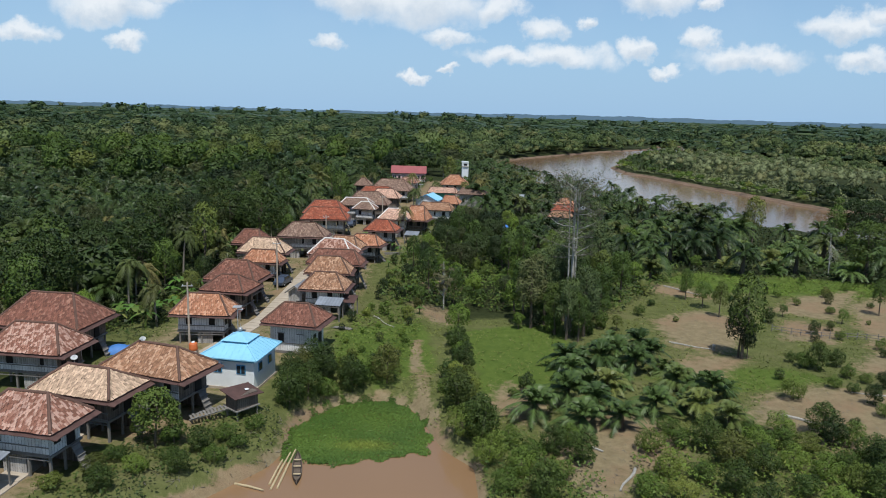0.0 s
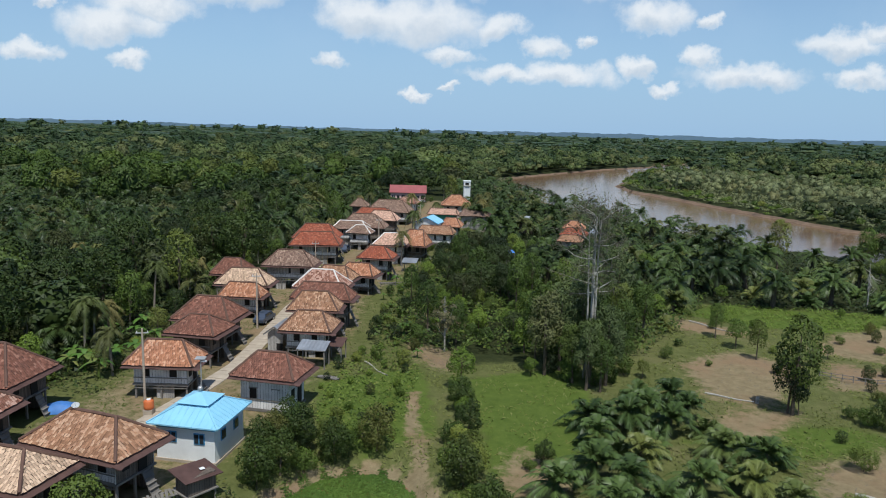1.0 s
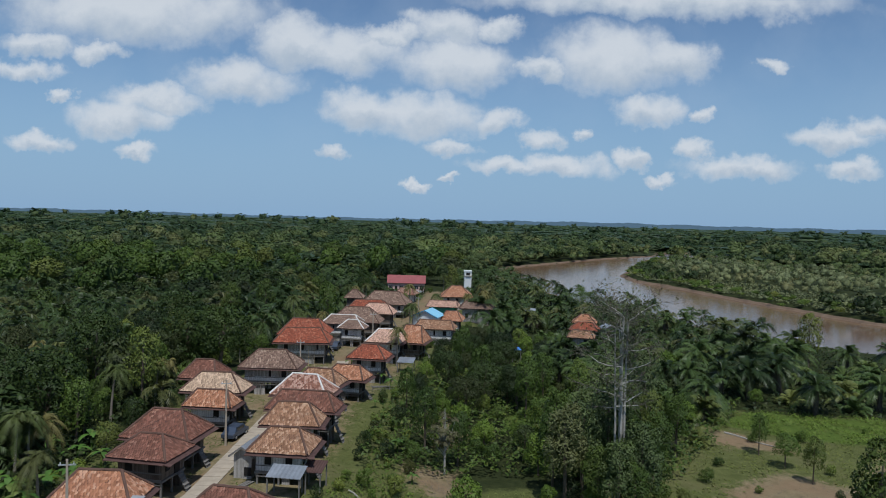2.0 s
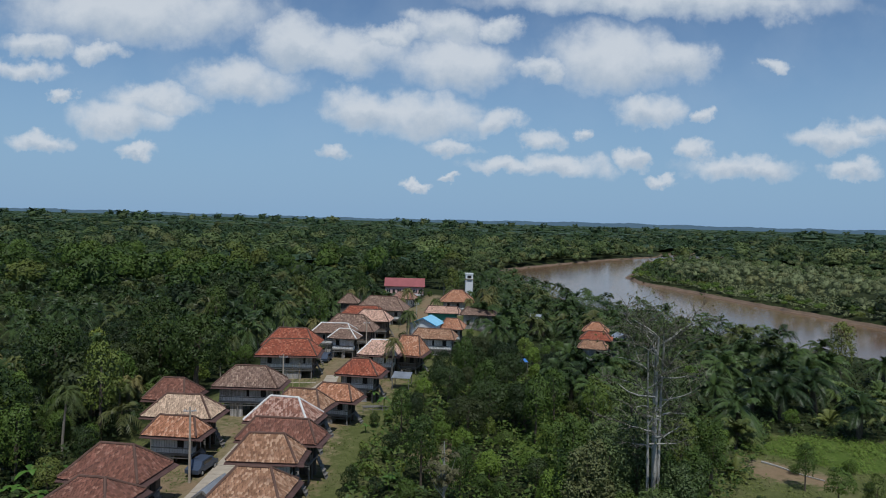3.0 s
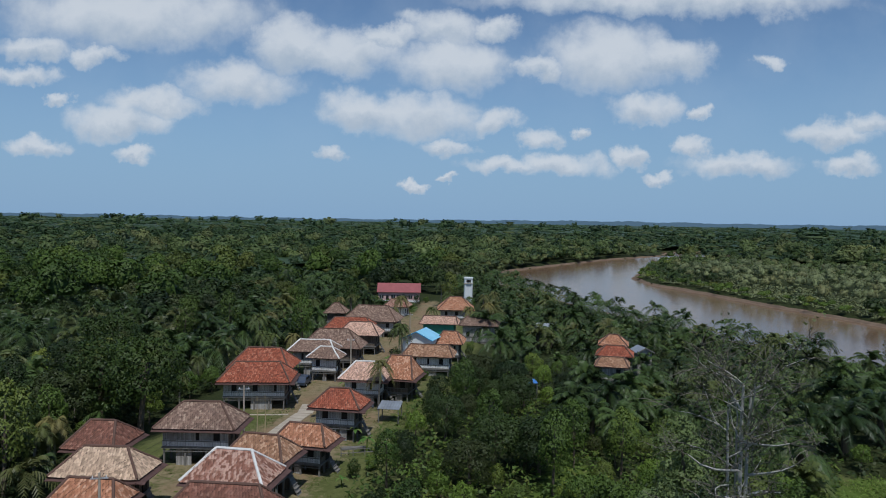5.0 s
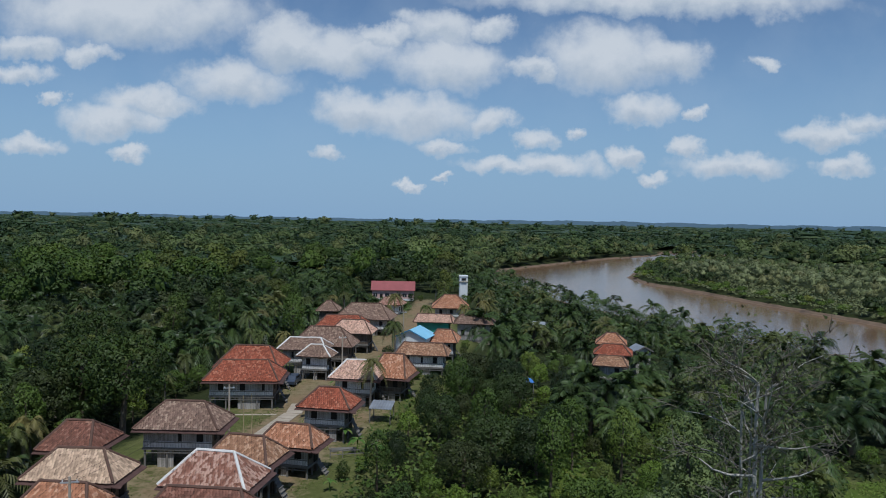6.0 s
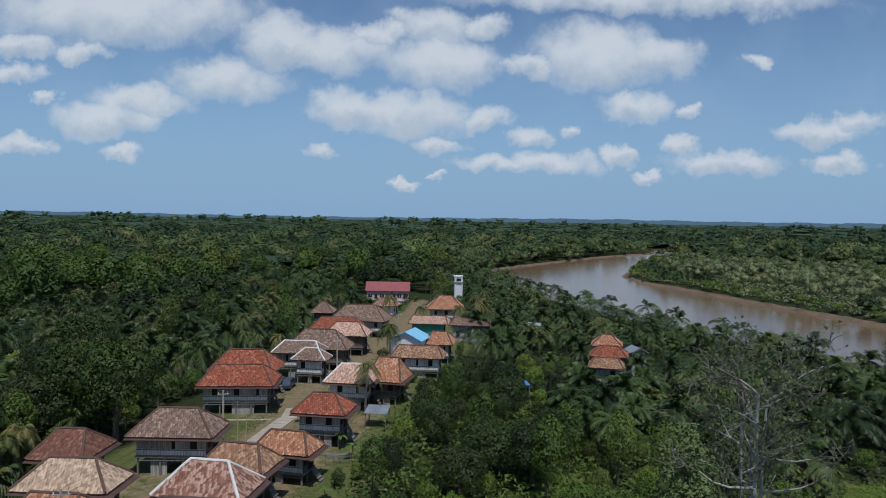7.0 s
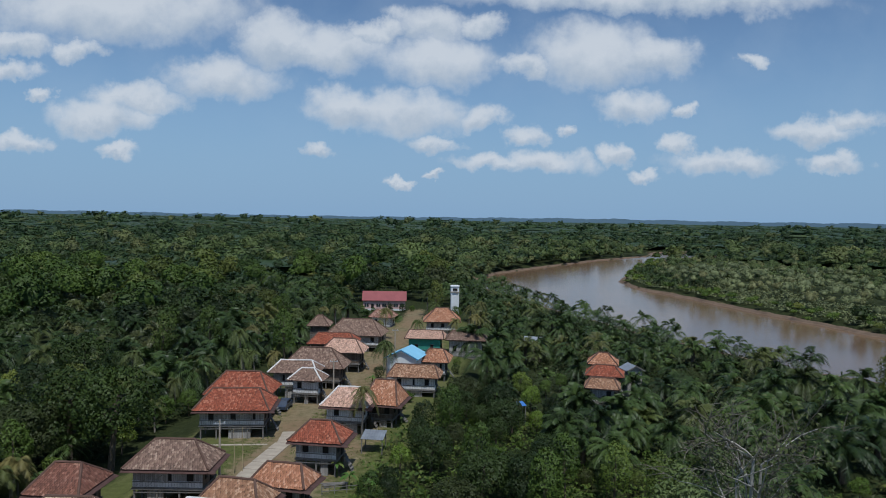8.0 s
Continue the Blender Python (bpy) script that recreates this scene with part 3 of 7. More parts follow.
mud_bank(RIVER[20:36], "bank_east", "bare brown mud along the low river bank")


# the concrete village path, slab by slab
def way_point(path, s):
    for (x0, y0), (x1, y1) in zip(path, path[1:]):
        d = math.hypot(x1 - x0, y1 - y0)
        if s <= d:
            return x0 + (x1 - x0) * s / d, y0 + (y1 - y0) * s / d, math.degrees(math.atan2(y1 - y0, x1 - x0)) - 90
        s -= d
    return None


road = thing("road", pose(0, 0, 0), "narrow pale concrete village lane of jointed slabs", "road", kind="structure")
slab_bm = box(2.2, 2.46, 0.22, bevel=0.015)
slab_mesh = bpy.data.meshes.new("slab")
slab_bm.to_mesh(slab_mesh)
slab_bm.free()
slab_mesh.materials.append(M_CONCRETE)
s = 0.0
while True:
    at = way_point(ROAD, s)
    if at is None:
        break
    part_mesh("slab", slab_mesh, road, m=pose(at[0], at[1], land_at(at[0], at[1]) - 0.1, RNG.normal(0, 0.3), RNG.normal(0, 0.4), at[2] + RNG.normal(0, 0.5)))
    s += 2.5
    if s > 112:
        break


# ---- houses ----
def tiles_on(corners, course=0.27, width=0.25):
    """Barrel tiles on a roof face: corners eave-left, eave-right, top-right, top-left. Returns vertices and faces."""
    a, b, c, d = [np.array(p, float) for p in corners]
    u = (b - a) / np.linalg.norm(b - a)
    n = np.cross(u, (d + c) / 2 - (a + b) / 2)
    n /= np.linalg.norm(n)
    up = np.cross(n, u)
    height = np.dot((c + d) / 2 - a, up)
    la, lb = 0.0, np.dot(b - a, u)
    ld, lc = np.dot(d - a, u), np.dot(c - a, u)
    rows = max(3, int(height / course))
    V = []
    for r in range(rows):
        k = (r + 0.2) / rows
        lo, hi = la + (ld - la) * k, lb + (lc - lb) * k
        cols = np.arange(lo + (r % 2) * 0.03, hi - 0.08, width)
        if not len(cols):
            continue
        y0 = r * height / rows
        m = len(cols)
        jx, jy, jz = RNG.normal(0, 0.015, m), RNG.normal(0, 0.02, m), np.abs(RNG.normal(0, 0.012, m))
        for ox, oz in ((0.005, 0.0), (width * 0.5, 0.055), (width - 0.005, 0.0)):
            for oy, lift in ((-0.05, 0.075), (height / rows + 0.02, 0.035)):
                V.append(a + np.outer(cols + ox + jx, u) + np.outer(y0 + oy + jy, up) + np.outer(lift + oz + jz, n))
        # six rows of points for this course
    verts, faces, base = [], [], 0
    for i in range(0, len(V), 6):
        six = V[i:i + 6]
        m = len(six[0])
        verts.append(np.stack(six, 1).reshape(-1, 3))
        o = base + np.arange(m) * 6
        faces.append(np.stack([np.stack([o, o + 2, o + 3, o + 1], -1), np.stack([o + 2, o + 4, o + 5, o + 3], -1)], 1).reshape(-1, 4))
        base += m * 6
    return np.concatenate(verts), np.concatenate(faces)


def hip_roof(house, w, d, ridge, ze, zr, tiles, caps, gable=False):
    """Deck, tile covering and caps of a hipped roof."""
    w2, d2, r2 = w / 2, d / 2, ridge / 2
    eave = [(-w2, -d2, ze), (w2, -d2, ze), (w2, d2, ze), (-w2, d2, ze)]
    top = [(-r2, 0, zr), (r2, 0, zr)]
    bm = bmesh.new()
    lo = [bm.verts.new((x, y, z - 0.1)) for x, y, z in eave]
    hi = [bm.verts.new(p) for p in eave]
    tv = [bm.verts.new(p) for p in top]
    for i in range(4):
        bm.faces.new((lo[i], lo[(i + 1) % 4], hi[(i + 1) % 4], hi[i]))
    bm.faces.new(lo[::-1])
    bm.faces.new((hi[0], hi[1], tv[1], tv[0]))
    bm.faces.new((hi[1], hi[2], tv[1]))
    bm.faces.new((hi[2], hi[3], tv[0], tv[1]))
    bm.faces.new((hi[3], hi[0], tv[0]))
    roof = part("roof", bm, M_SKIRT, house)
    verts, faces, base = [], [], 0
    for quad in ((eave[0], eave[1], top[1], top[0]), (eave[1], eave[2], top[1], top[1]), (eave[2], eave[3], top[0], top[1]), (eave[3], eave[0], top[0], top[0])):
        v, f = tiles_on(quad)
        verts.append(v)
        faces.append(f + base)
        base += len(v)
    cover = part_mesh("tile_covering", mesh_of("tile_covering", np.concatenate(verts), np.concatenate(faces), ROOFS[tiles]), roof)
    cover["kind"] = "stuff"
    for p0, p1 in ((top[0], top[1]), (eave[0], top[0]), (eave[1], top[1]), (eave[2], top[1]), (eave[3], top[0])):
        a, b = Vector(p0) + Vector((0, 0, 0.1)), Vector(p1) + Vector((0, 0, 0.12))
        mid = [(a.lerp(b, k)) for k in (0, 0.25, 0.5, 0.75, 1)]
        mid = [q + Vector((0, 0, RNG.normal(0, 0.02))) for q in mid]
        part("ridge_cap", tube(mid, [0.13, 0.14, 0.13, 0.14, 0.13], 6), M_RIDGE_WHITE if caps == "white" else M_RIDGE, roof)
    return roof


def shed_strip(parent, a, b, out, drop, material=None, name="eave_sheet"):
    """A sloping sheet hung below the eave from a to b, reaching out."""
    a, b, out = Vector(a), Vector(b), Vector(out)
    bm = bmesh.new()
    down = Vector((0, 0, -drop))
    n = 14
    rows = []
    for i in range(n + 1):
        p = a.lerp(b, i / n)
        wave = 0.025 * (i % 2)
        rows.append([bm.verts.new(p + Vector((0, 0, wave))), bm.verts.new(p + out + down + Vector((0, 0, wave))),
                     bm.verts.new(p + out + down + Vector((0, 0, wave - 0.04))), bm.verts.new(p + Vector((0, 0, wave - 0.04)))])
    for r0, r1 in zip(rows, rows[1:]):
        for j in range(4):
            bm.faces.new((r0[j], r0[(j + 1) % 4], r1[(j + 1) % 4], r1[j]))
    bm.faces.new(rows[0])
    bm.faces.new(rows[-1][::-1])
    return part(name, bm, material or M_SKIRT, parent)


def stilt_house(at, turn, w, d, ridge, ze, zr, zg, tiles, walls, label, caps="dark", skirt=True, stair=True, low=False):
    """A timber house on posts under a hipped tile roof, in its own axes: x along the ridge, y to the back."""
    zg = land_at(*at) - 0.05
    house = thing("stilt_house", pose(at[0], at[1], zg, 0, 0, turn), label, "house", "houses of the village")
    e, t = ze - zg, zr - zg
    roof = hip_roof(house, w, d, ridge, e, t, tiles, caps)
    if skirt:
        shed_strip(roof, (w / 2 - 0.05, -d / 2 - 0.3, e - 0.12), (w / 2 - 0.05, d / 2 + 0.3, e - 0.12), (0.6, 0, 0), 0.2)
        shed_strip(roof, (-w / 2 - 0.1, -d / 2 + 0.05, e - 0.12), (w / 2 + 0.8, -d / 2 + 0.05, e - 0.12), (0, -0.35, 0), 0.12)
    fw, fd = w - 1.7, d - 1.6
    floor_z = 0.25 if low else max(1.35, e - 2.2)
    mat = {"grey": M_WALL_GREY, "pale": M_WALL_PALE, "dark": M_WALL_DARK, "white": M_WHITE, "pink": M_PINK, "teal": M_TEAL}[walls]
    # grey houses: eave shade on the right side is put into darker planks
    shaded_side_mat = M_WALL_DARK if walls in ("grey", "dark") else mat
    part("floor_platform", box(fw + 0.3, fd + 0.3, 0.18, (0, 0, floor_z - 0.18)), M_POST, house)
    h = e - floor_z + 0.05
    openings = max(2, int(fw / 2.4))
    # front wall: panels between window openings
    front = part("wall_front", box(fw, 0.1, h, (0, -fd / 2, floor_z)), mat, house)
    part("wall_back", box(fw, 0.1, h, (0, fd / 2, floor_z)), mat, house)
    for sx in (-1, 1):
        part("wall_side", box(0.1, fd - 0.104, h, (sx * (fw / 2 - 0.05), 0, floor_z)), shaded_side_mat if sx > 0 else mat, house)
    for i in range(openings):
        x = -fw / 2 + fw * (i + 0.5) / openings + RNG.normal(0, 0.1)
        win = part("window", box(0.72, 0.06, 1.05, (x, -fd / 2 - 0.07, floor_z + h * 0.32)), M_DARK, house)
        kind = RNG.random()
        if kind < 0.55:
            part("shutter", box(0.4, 0.05, 1.1, (x - 0.2, -fd / 2 - 0.12, floor_z + h * 0.32)), mat, win)
        if kind < 0.35:
            part("shutter", box(0.38, 0.05, 1.1, (x + 0.2, -fd / 2 - 0.12, floor_z + h * 0.32)), mat, win)
        part("lintel", box(0.9, 0.07, 0.09, (x, -fd / 2 - 0.1, floor_z + h * 0.32 + 1.08)), M_POST, win)
    part("door", box(0.07, 0.9, 1.95, (fw / 2 + 0.06, fd * 0.18, floor_z + 0.01)), M_DARK, house)
    part("side_window", box(0.06, 0.7, 1.0, (fw / 2 + 0.05, -fd * 0.25, floor_z + h * 0.32)), M_DARK, house)
    for k in range(2):
        part("wall_rail", box(fw + 0.06, 0.05, 0.1, (0, -fd / 2 - 0.115, floor_z + (0.02 if k == 0 else h * 0.28))), M_POST, house)
    if not low:
        nx = max(3, int(fw / 2.0) + 1)
        for i in range(nx):
            for j in range(3):
                x, y = -fw / 2 + 0.1 + (fw - 0.2) * i / (nx - 1), -fd / 2 + 0.1 + (fd - 0.2) * j / 2
                part("post", box(0.18, 0.18, floor_z + 0.3, (x, y, -0.45), turn=pose(0, 0, 0, 0, 0, RNG.uniform(-6, 6))), M_POST, house)
        part("back_screen", box(fw * 0.55, 0.06, floor_z - 0.25, (fw * 0.2, fd / 2 - 0.3, 0.0)), M_WALL_DARK, house)
        # added band: on grey walls its paler colour imitates sun below the eave shade
        part("apron", box(fw + 0.04, 0.05, h * 0.40, (0, -fd / 2 - 0.08, floor_z - 0.12)), M_WALL_PALE if walls == "grey" else mat, house, "plank band under the windows, paler on grey walls for the sunlit lower half")
        part("under_wall", box(fw * RNG.uniform(0.15, 0.4), 0.07, floor_z - 0.2, (fw * RNG.uniform(-0.2, 0.2), -fd / 2 + 0.25, 0.0)), M_WALL_GREY, house)
        part("brace", beam((-fw / 2, -fd / 2 - 0.02, floor_z - 0.5), (fw / 2, -fd / 2 - 0.02, floor_z - 0.42), 0.07, 0.1), M_POST, house)
    else:
        part("plinth", box(fw + 0.2, fd + 0.2, 0.75, (0, 0, -0.5)), M_CONCRETE, house)
    if stair and not low:
        ladder = part("stair", beam((fw / 2 + 0.35, fd * 0.18, floor_z), (fw / 2 + 1.5, fd * 0.18, -0.1), 0.9, 0.06), M_POST, house)
        for k in range(5):
            part("step", box(0.26, 0.95, 0.05, (fw / 2 + 0.42 + 0.22 * k, fd * 0.18, floor_z - 0.12 - k * floor_z / 5.4)), M_POST, ladder)
    return house


HOUSES = [
    # place, turn, roof width, depth, ridge, eave, ridge height, ground, tiles, walls, caps, label
    ((-43.9, 78.9), -7, 10.4, 7.2, 5.0, 5.6, 8.6, "brown", "dark", "dark", "large stilt house under a mottled brown clay-tile hip roof"),
    ((-41.3, 70.7), -7, 8.6, 5.6, 4.5, 5.3, 7.6, "mottled", "grey", "dark", "grey plank stilt house with a pink-mottled tile roof"),
    ((-31.1, 60.7), -15, 8.4, 5.2, 4.3, 5.1, 6.8, "pale", "dark", "dark", "stilt house with a pale straw-coloured tile roof and dark eaves"),
    ((-32.6, 54.0), -11, 7.7, 5.0, 3.6, 5.0, 7.1, "mottled", "pale", "dark", "whitewashed stilt house with a worn brown tile roof near the pond"),
    ((-26.8, 65.7), -20, 9.5, 5.5, 4.5, 5.3, 7.3, "tan", "grey", "dark", "stilt house with an orange-tan tile roof beside the prayer house"),
    ((-28.9, 85.7), -1, 7.3, 4.6, 3.7, 5.1, 7.2, "orange", "pale", "dark", "pale plank stilt house under an orange-red tile roof"),
    ((-28.9, 96.5), -10, 6.4, 5.6, 2.4, 5.4, 7.1, "brown", "dark", "dark", "dark timber stilt house with a rust-brown tile roof"),
    ((-29.8, 103.1), -8, 7.8, 6.1, 3.3, 5.4, 7.8, "brown", "dark", "dark", "dark stilt house with a reddish-brown tile roof along the lane"),
    ((-29.2, 116.4), -5, 6.3, 4.0, 4.0, 5.1, 6.8, "orange", "pale", "dark", "front wing of a house with pale plank walls and orange tiles"),
    ((-30.2, 121.3), -3, 8.3, 4.9, 4.1, 5.9, 8.0, "pale", "grey", "dark", "stilt house with a pale tan tile roof and brown patches"),
    ((-34.8, 130.4), -4, 5.6, 6.4, 2.7, 5.7, 7.8, "brown", "dark", "dark", "dark brown tiled stilt house against the palms"),
    ((-26.2, 136.0), -1, 9.0, 5.8, 4.2, 6.2, 8.5, "grey", "grey", "dark", "grey plank stilt house with a grey-brown tile roof"),
    ((-25.9, 159.3), 3, 10.3, 7.1, 6.4, 6.2, 8.4, "red", "grey", "dark", "wide grey stilt house under a bright red-orange tile roof"),
    ((-27.0, 167.4), -2, 9.8, 7.6, 5.2, 6.3, 9.0, "red", "dark", "dark", "stilt house with a dull red tile roof behind the red-roofed one"),
    ((-17.0, 83.4), -12, 6.9, 5.4, 3.1, 5.0, 6.9, "brown", "pale", "dark", "white-walled house with a mottled brown tile roof at the lane"),
    ((-16.3, 100.5), -5, 6.5, 5.6, 3.1, 5.0, 6.9, "tan", "pale", "dark", "tan-tiled stilt house with light blue-grey walls"),
    ((-16.9, 107.6), -1, 6.9, 4.4, 3.5, 5.7, 7.8, "tan", "pale", "dark", "stilt house under a faded tan tile roof"),
    ((-16.6, 112.8), -6, 8.7, 4.2, 5.8, 6.0, 7.9, "brown", "dark", "dark", "long brown-tiled stilt house in the row"),
    ((-18.0, 120.2), -9, 7.8, 5.4, 3.4, 6.0, 8.3, "mottled", "grey", "white", "stilt house with a dark red tile roof and whitened ridges"),
    ((-17.1, 126.8), -13, 6.6, 4.8, 3.6, 5.8, 7.7, "tan", "grey", "dark", "tan and brown tiled stilt house"),
    ((-13.9, 133.2), -14, 6.3, 4.4, 3.7, 5.3, 7.0, "orange", "grey", "dark", "small stilt house with an orange-brown tile roof"),
    ((-11.9, 145.1), -9, 6.6, 5.2, 2.6, 6.2, 8.1, "red", "grey", "dark", "grey stilt house under a deep red tile roof"),
    ((-10.3, 161.7), -8, 6.8, 7.0, 3.2, 6.2, 8.2, "peach", "pale", "white", "stilt house with a pale peach tile roof and white hips"),
    ((-5.3, 164.8), -13, 5.4, 6.5, 3.1, 5.7, 8.6, "orange", "dark", "dark", "stilt house with a rusty red-brown tile roof"),
    ((-21.3, 180.2), -4, 8.4, 5.6, 5.3, 6.6, 8.2, "grey", "grey", "white", "stilt house with grey tiles and bright white ridges"),
    ((-18.6, 175.9), -8, 5.8, 4.2, 2.0, 6.2, 7.8, "grey", "pale", "white", "front wing with grey tiles and white painted ridges"),
    ((-19.0, 187.2), -6, 11.2, 6.4, 5.4, 6.1, 9.1, "grey", "dark", "dark", "broad stilt house with a dark grey-brown tile roof"),
    ((-15.6, 200.6), -5, 8.6, 6.8, 4.5, 6.3, 8.5, "peach", "dark", "dark", "stilt house with a pale pink tile roof"),
    ((-18.7, 208.9), -1, 10.3, 7.6, 6.7, 6.5, 8.3, "red", "dark", "dark", "stilt house with a brownish-red tile roof"),
    ((-15.2, 223.0), -8, 12.9, 8.5, 6.9, 6.1, 9.2, "grey", "grey", "dark", "large stilt house with a grey-brown streaked tile roof"),
    ((-25.6, 234.8), 0, 5.6, 6.6, 1.0, 6.1, 8.3, "grey", "dark", "dark", "small brown tent-roofed stilt house by the palms"),
    ((-11.5, 258.0), -11, 6.8, 7.2, 3.8, 5.1, 6.9, "mottled", "pale", "dark", "small house with a mottled pinkish roof"),
    ((4.6, 244.2), -1, 9.5, 9.1, 3.1, 6.3, 9.3, "orange", "grey", "dark", "house with a steep orange-tan tent roof"),
    ((0.5, 218.7), -5, 8.7, 7.4, 7.4, 6.2, 7.5, "peach", "teal", "dark", "green-walled house under a long orange roof"),
    ((9.6, 218.1), -7, 8.9, 7.0, 5.9, 6.0, 7.6, "grey", "grey", "dark", "house with a faded brown tile roof by the green-walled one"),
    ((-1.2, 182.2), -7, 9.1, 6.0, 6.8, 5.7, 7.3, "tan", "pale", "dark", "house with a patchy tan tile roof behind dark trees"),
    ((2.6, 194.7), -7, 5.6, 7.1, 2.6, 5.9, 7.8, "orange", "grey", "dark", "narrow house with a rusty brown tile roof"),
    ((31.8, 181.9), -16, 6.4, 5.4, 3.2, 6.3, 7.7, "red", "dark", "dark", "red-tiled house among palms near the river"),
    ((33.0, 188.2), -15, 5.4, 5.4, 1.6, 7.0, 8.7, "orange", "dark", "dark", "brown tent-roofed house among palms near the river"),
    ((29.8, 175.4), -15, 5.6, 5.4, 3.7, 5.7, 6.9, "tan", "grey", "dark", "tan-tiled lean house among palms near the river"),
]
LOW = ("green-walled", "small house", "white-walled")
for at, turn, w, d, ridge, ze, zr, tiles, walls, caps, label in HOUSES:
    stilt_house(at, turn, w, d, ridge, ze, zr, 0, tiles, walls, label, caps, low=any(k in label for k in LOW), skirt=at[1] < 165)


# ---- plants ----
def leaf_cards(centres, normals, length, width, rng):
    """Pointed leaves, one to a triangle, at centres, facing normals."""
    m = len(centres)
    n = normals / np.maximum(np.linalg.norm(normals, axis=1, keepdims=True), 1e-6)
    a = rng.normal(size=(m, 3))
    a -= n * (a * n).sum(1, keepdims=True)
    a /= np.maximum(np.linalg.norm(a, axis=1, keepdims=True), 1e-6)
    b = np.cross(n, a)
    L = (length * rng.uniform(0.7, 1.3, m))[:, None] / 2
    W = (width * rng.uniform(0.7, 1.3, m))[:, None] / 2
    v = np.stack([centres - a * L * 0.8 - b * W, centres + a * L, centres - a * L + b * W], 1)
    return v.reshape(-1, 3), np.arange(m * 3).reshape(-1, 3)


def crown_points(rng, centre, radii, clumps, leaves, clump_size, flat_base=0.85):
    """Points and outward directions on many small clumps that fill an uneven crown."""
    d = rng.normal(size=(clumps, 3))
    d /= np.linalg.norm(d, axis=1, keepdims=True)
    d[:, 2] = np.where(d[:, 2] < 0, d[:, 2] * flat_base, d[:, 2])
    reach = rng.uniform(0.45, 1.0, (clumps, 1)) * (1 + 0.22 * np.sin(d[:, :1] * 5 + rng.uniform(0, 6)) * np.cos(d[:, 1:2] * 4))
    c = np.array(centre) + d * reach * np.array(radii)
    size = clump_size * rng.uniform(0.6, 1.25, clumps)
    which = rng.integers(0, clumps, leaves)
    k = rng.normal(size=(leaves, 3))
    k /= np.linalg.norm(k, axis=1, keepdims=True)
    k[:, 2] = np.where(k[:, 2] < -0.2, -k[:, 2] * 0.6, k[:, 2])
    p = c[which] + k * size[which][:, None] * np.array([1, 1, 0.72]) * rng.uniform(0.75, 1.05, (leaves, 1))
    whole = (p - np.array(centre)) / np.array(radii)
    whole /= np.maximum(np.linalg.norm(whole, axis=1, keepdims=True), 1e-6)
    nrm = 0.75 * k + 0.55 * whole + 0.35 * rng.normal(size=(leaves, 3)) + np.array([0, 0, 0.25])
    return p, nrm, c


def limbs(rng, height, base_r, centres, count, sides=6, fork=0.4):
    """Trunk and limbs that reach into the clumps."""
    lean = rng.normal(0, 0.25, 2)
    bm = bmesh.new()
    trunk = [(lean[0] * k * k, lean[1] * k * k, -0.3 + (height + 0.3) * k) for k in (0, 0.3, 0.6, 0.85, 1)]
    tube(trunk, [base_r * 1.25, base_r, base_r * 0.8, base_r * 0.55, base_r * 0.3], sides, bm)
    for c in centres[:count]:
        k = rng.uniform(fork, 0.85)
        s = Vector((lean[0] * k * k, lean[1] * k * k, height * k))
        e = Vector(c)
        mid = s.lerp(e, 0.5) + Vector((0, 0, -0.12 * (e - s).length))
        tube([s, mid, e], [base_r * 0.42, base_r * 0.28, base_r * 0.08], 5, bm)
    return bm


def lobed_points(rng, lobes, leaves, size=(0.28, 0.46), low=-0.45, rough=0.55, lift=0.0):
    """A crown of unit reach made of billowing lobes: places, facings and bent normals of its leaves, and the lobes' middles."""
    d = rng.normal(size=(lobes, 3))
    d /= np.linalg.norm(d, axis=1, keepdims=True)
    d[:, 2] = np.where(d[:, 2] < low, -d[:, 2], d[:, 2])
    c = d * rng.uniform(0.42, 0.8, (lobes, 1))
    c[:max(1, lobes // 8)] *= 0.35
    r = rng.uniform(*size, lobes) * (1.1 - 0.35 * np.linalg.norm(c, axis=1))
    m = leaves * 4
    which = rng.choice(lobes, m, p=r * r / (r * r).sum())
    k = rng.normal(size=(m, 3))
    k /= np.linalg.norm(k, axis=1, keepdims=True)
    k[:, 2] = np.where(k[:, 2] < min(-0.3, low + 0.1), -k[:, 2], k[:, 2])
    p = c[which] + k * (r[which] * (1.1 - 0.5 * rng.random(m) ** 2))[:, None]
    away = np.linalg.norm(p[:, None, :] - c[None], axis=2) / r
    away[np.arange(m), which] = 9
    seen = np.flatnonzero(away.min(1) > 0.8)[:leaves]
    p, k = p[seen], k[seen]
    whole = p / np.maximum(np.linalg.norm(p, axis=1, keepdims=True), 1e-6)
    noise = rng.normal(size=p.shape)
    face = k + rough * noise + [0, 0, 0.15]
    face /= np.linalg.norm(face, axis=1, keepdims=True)
    return p, face, 0.75 * face + 0.35 * k + 0.4 * whole + [0, 0, 0.15 + lift], c


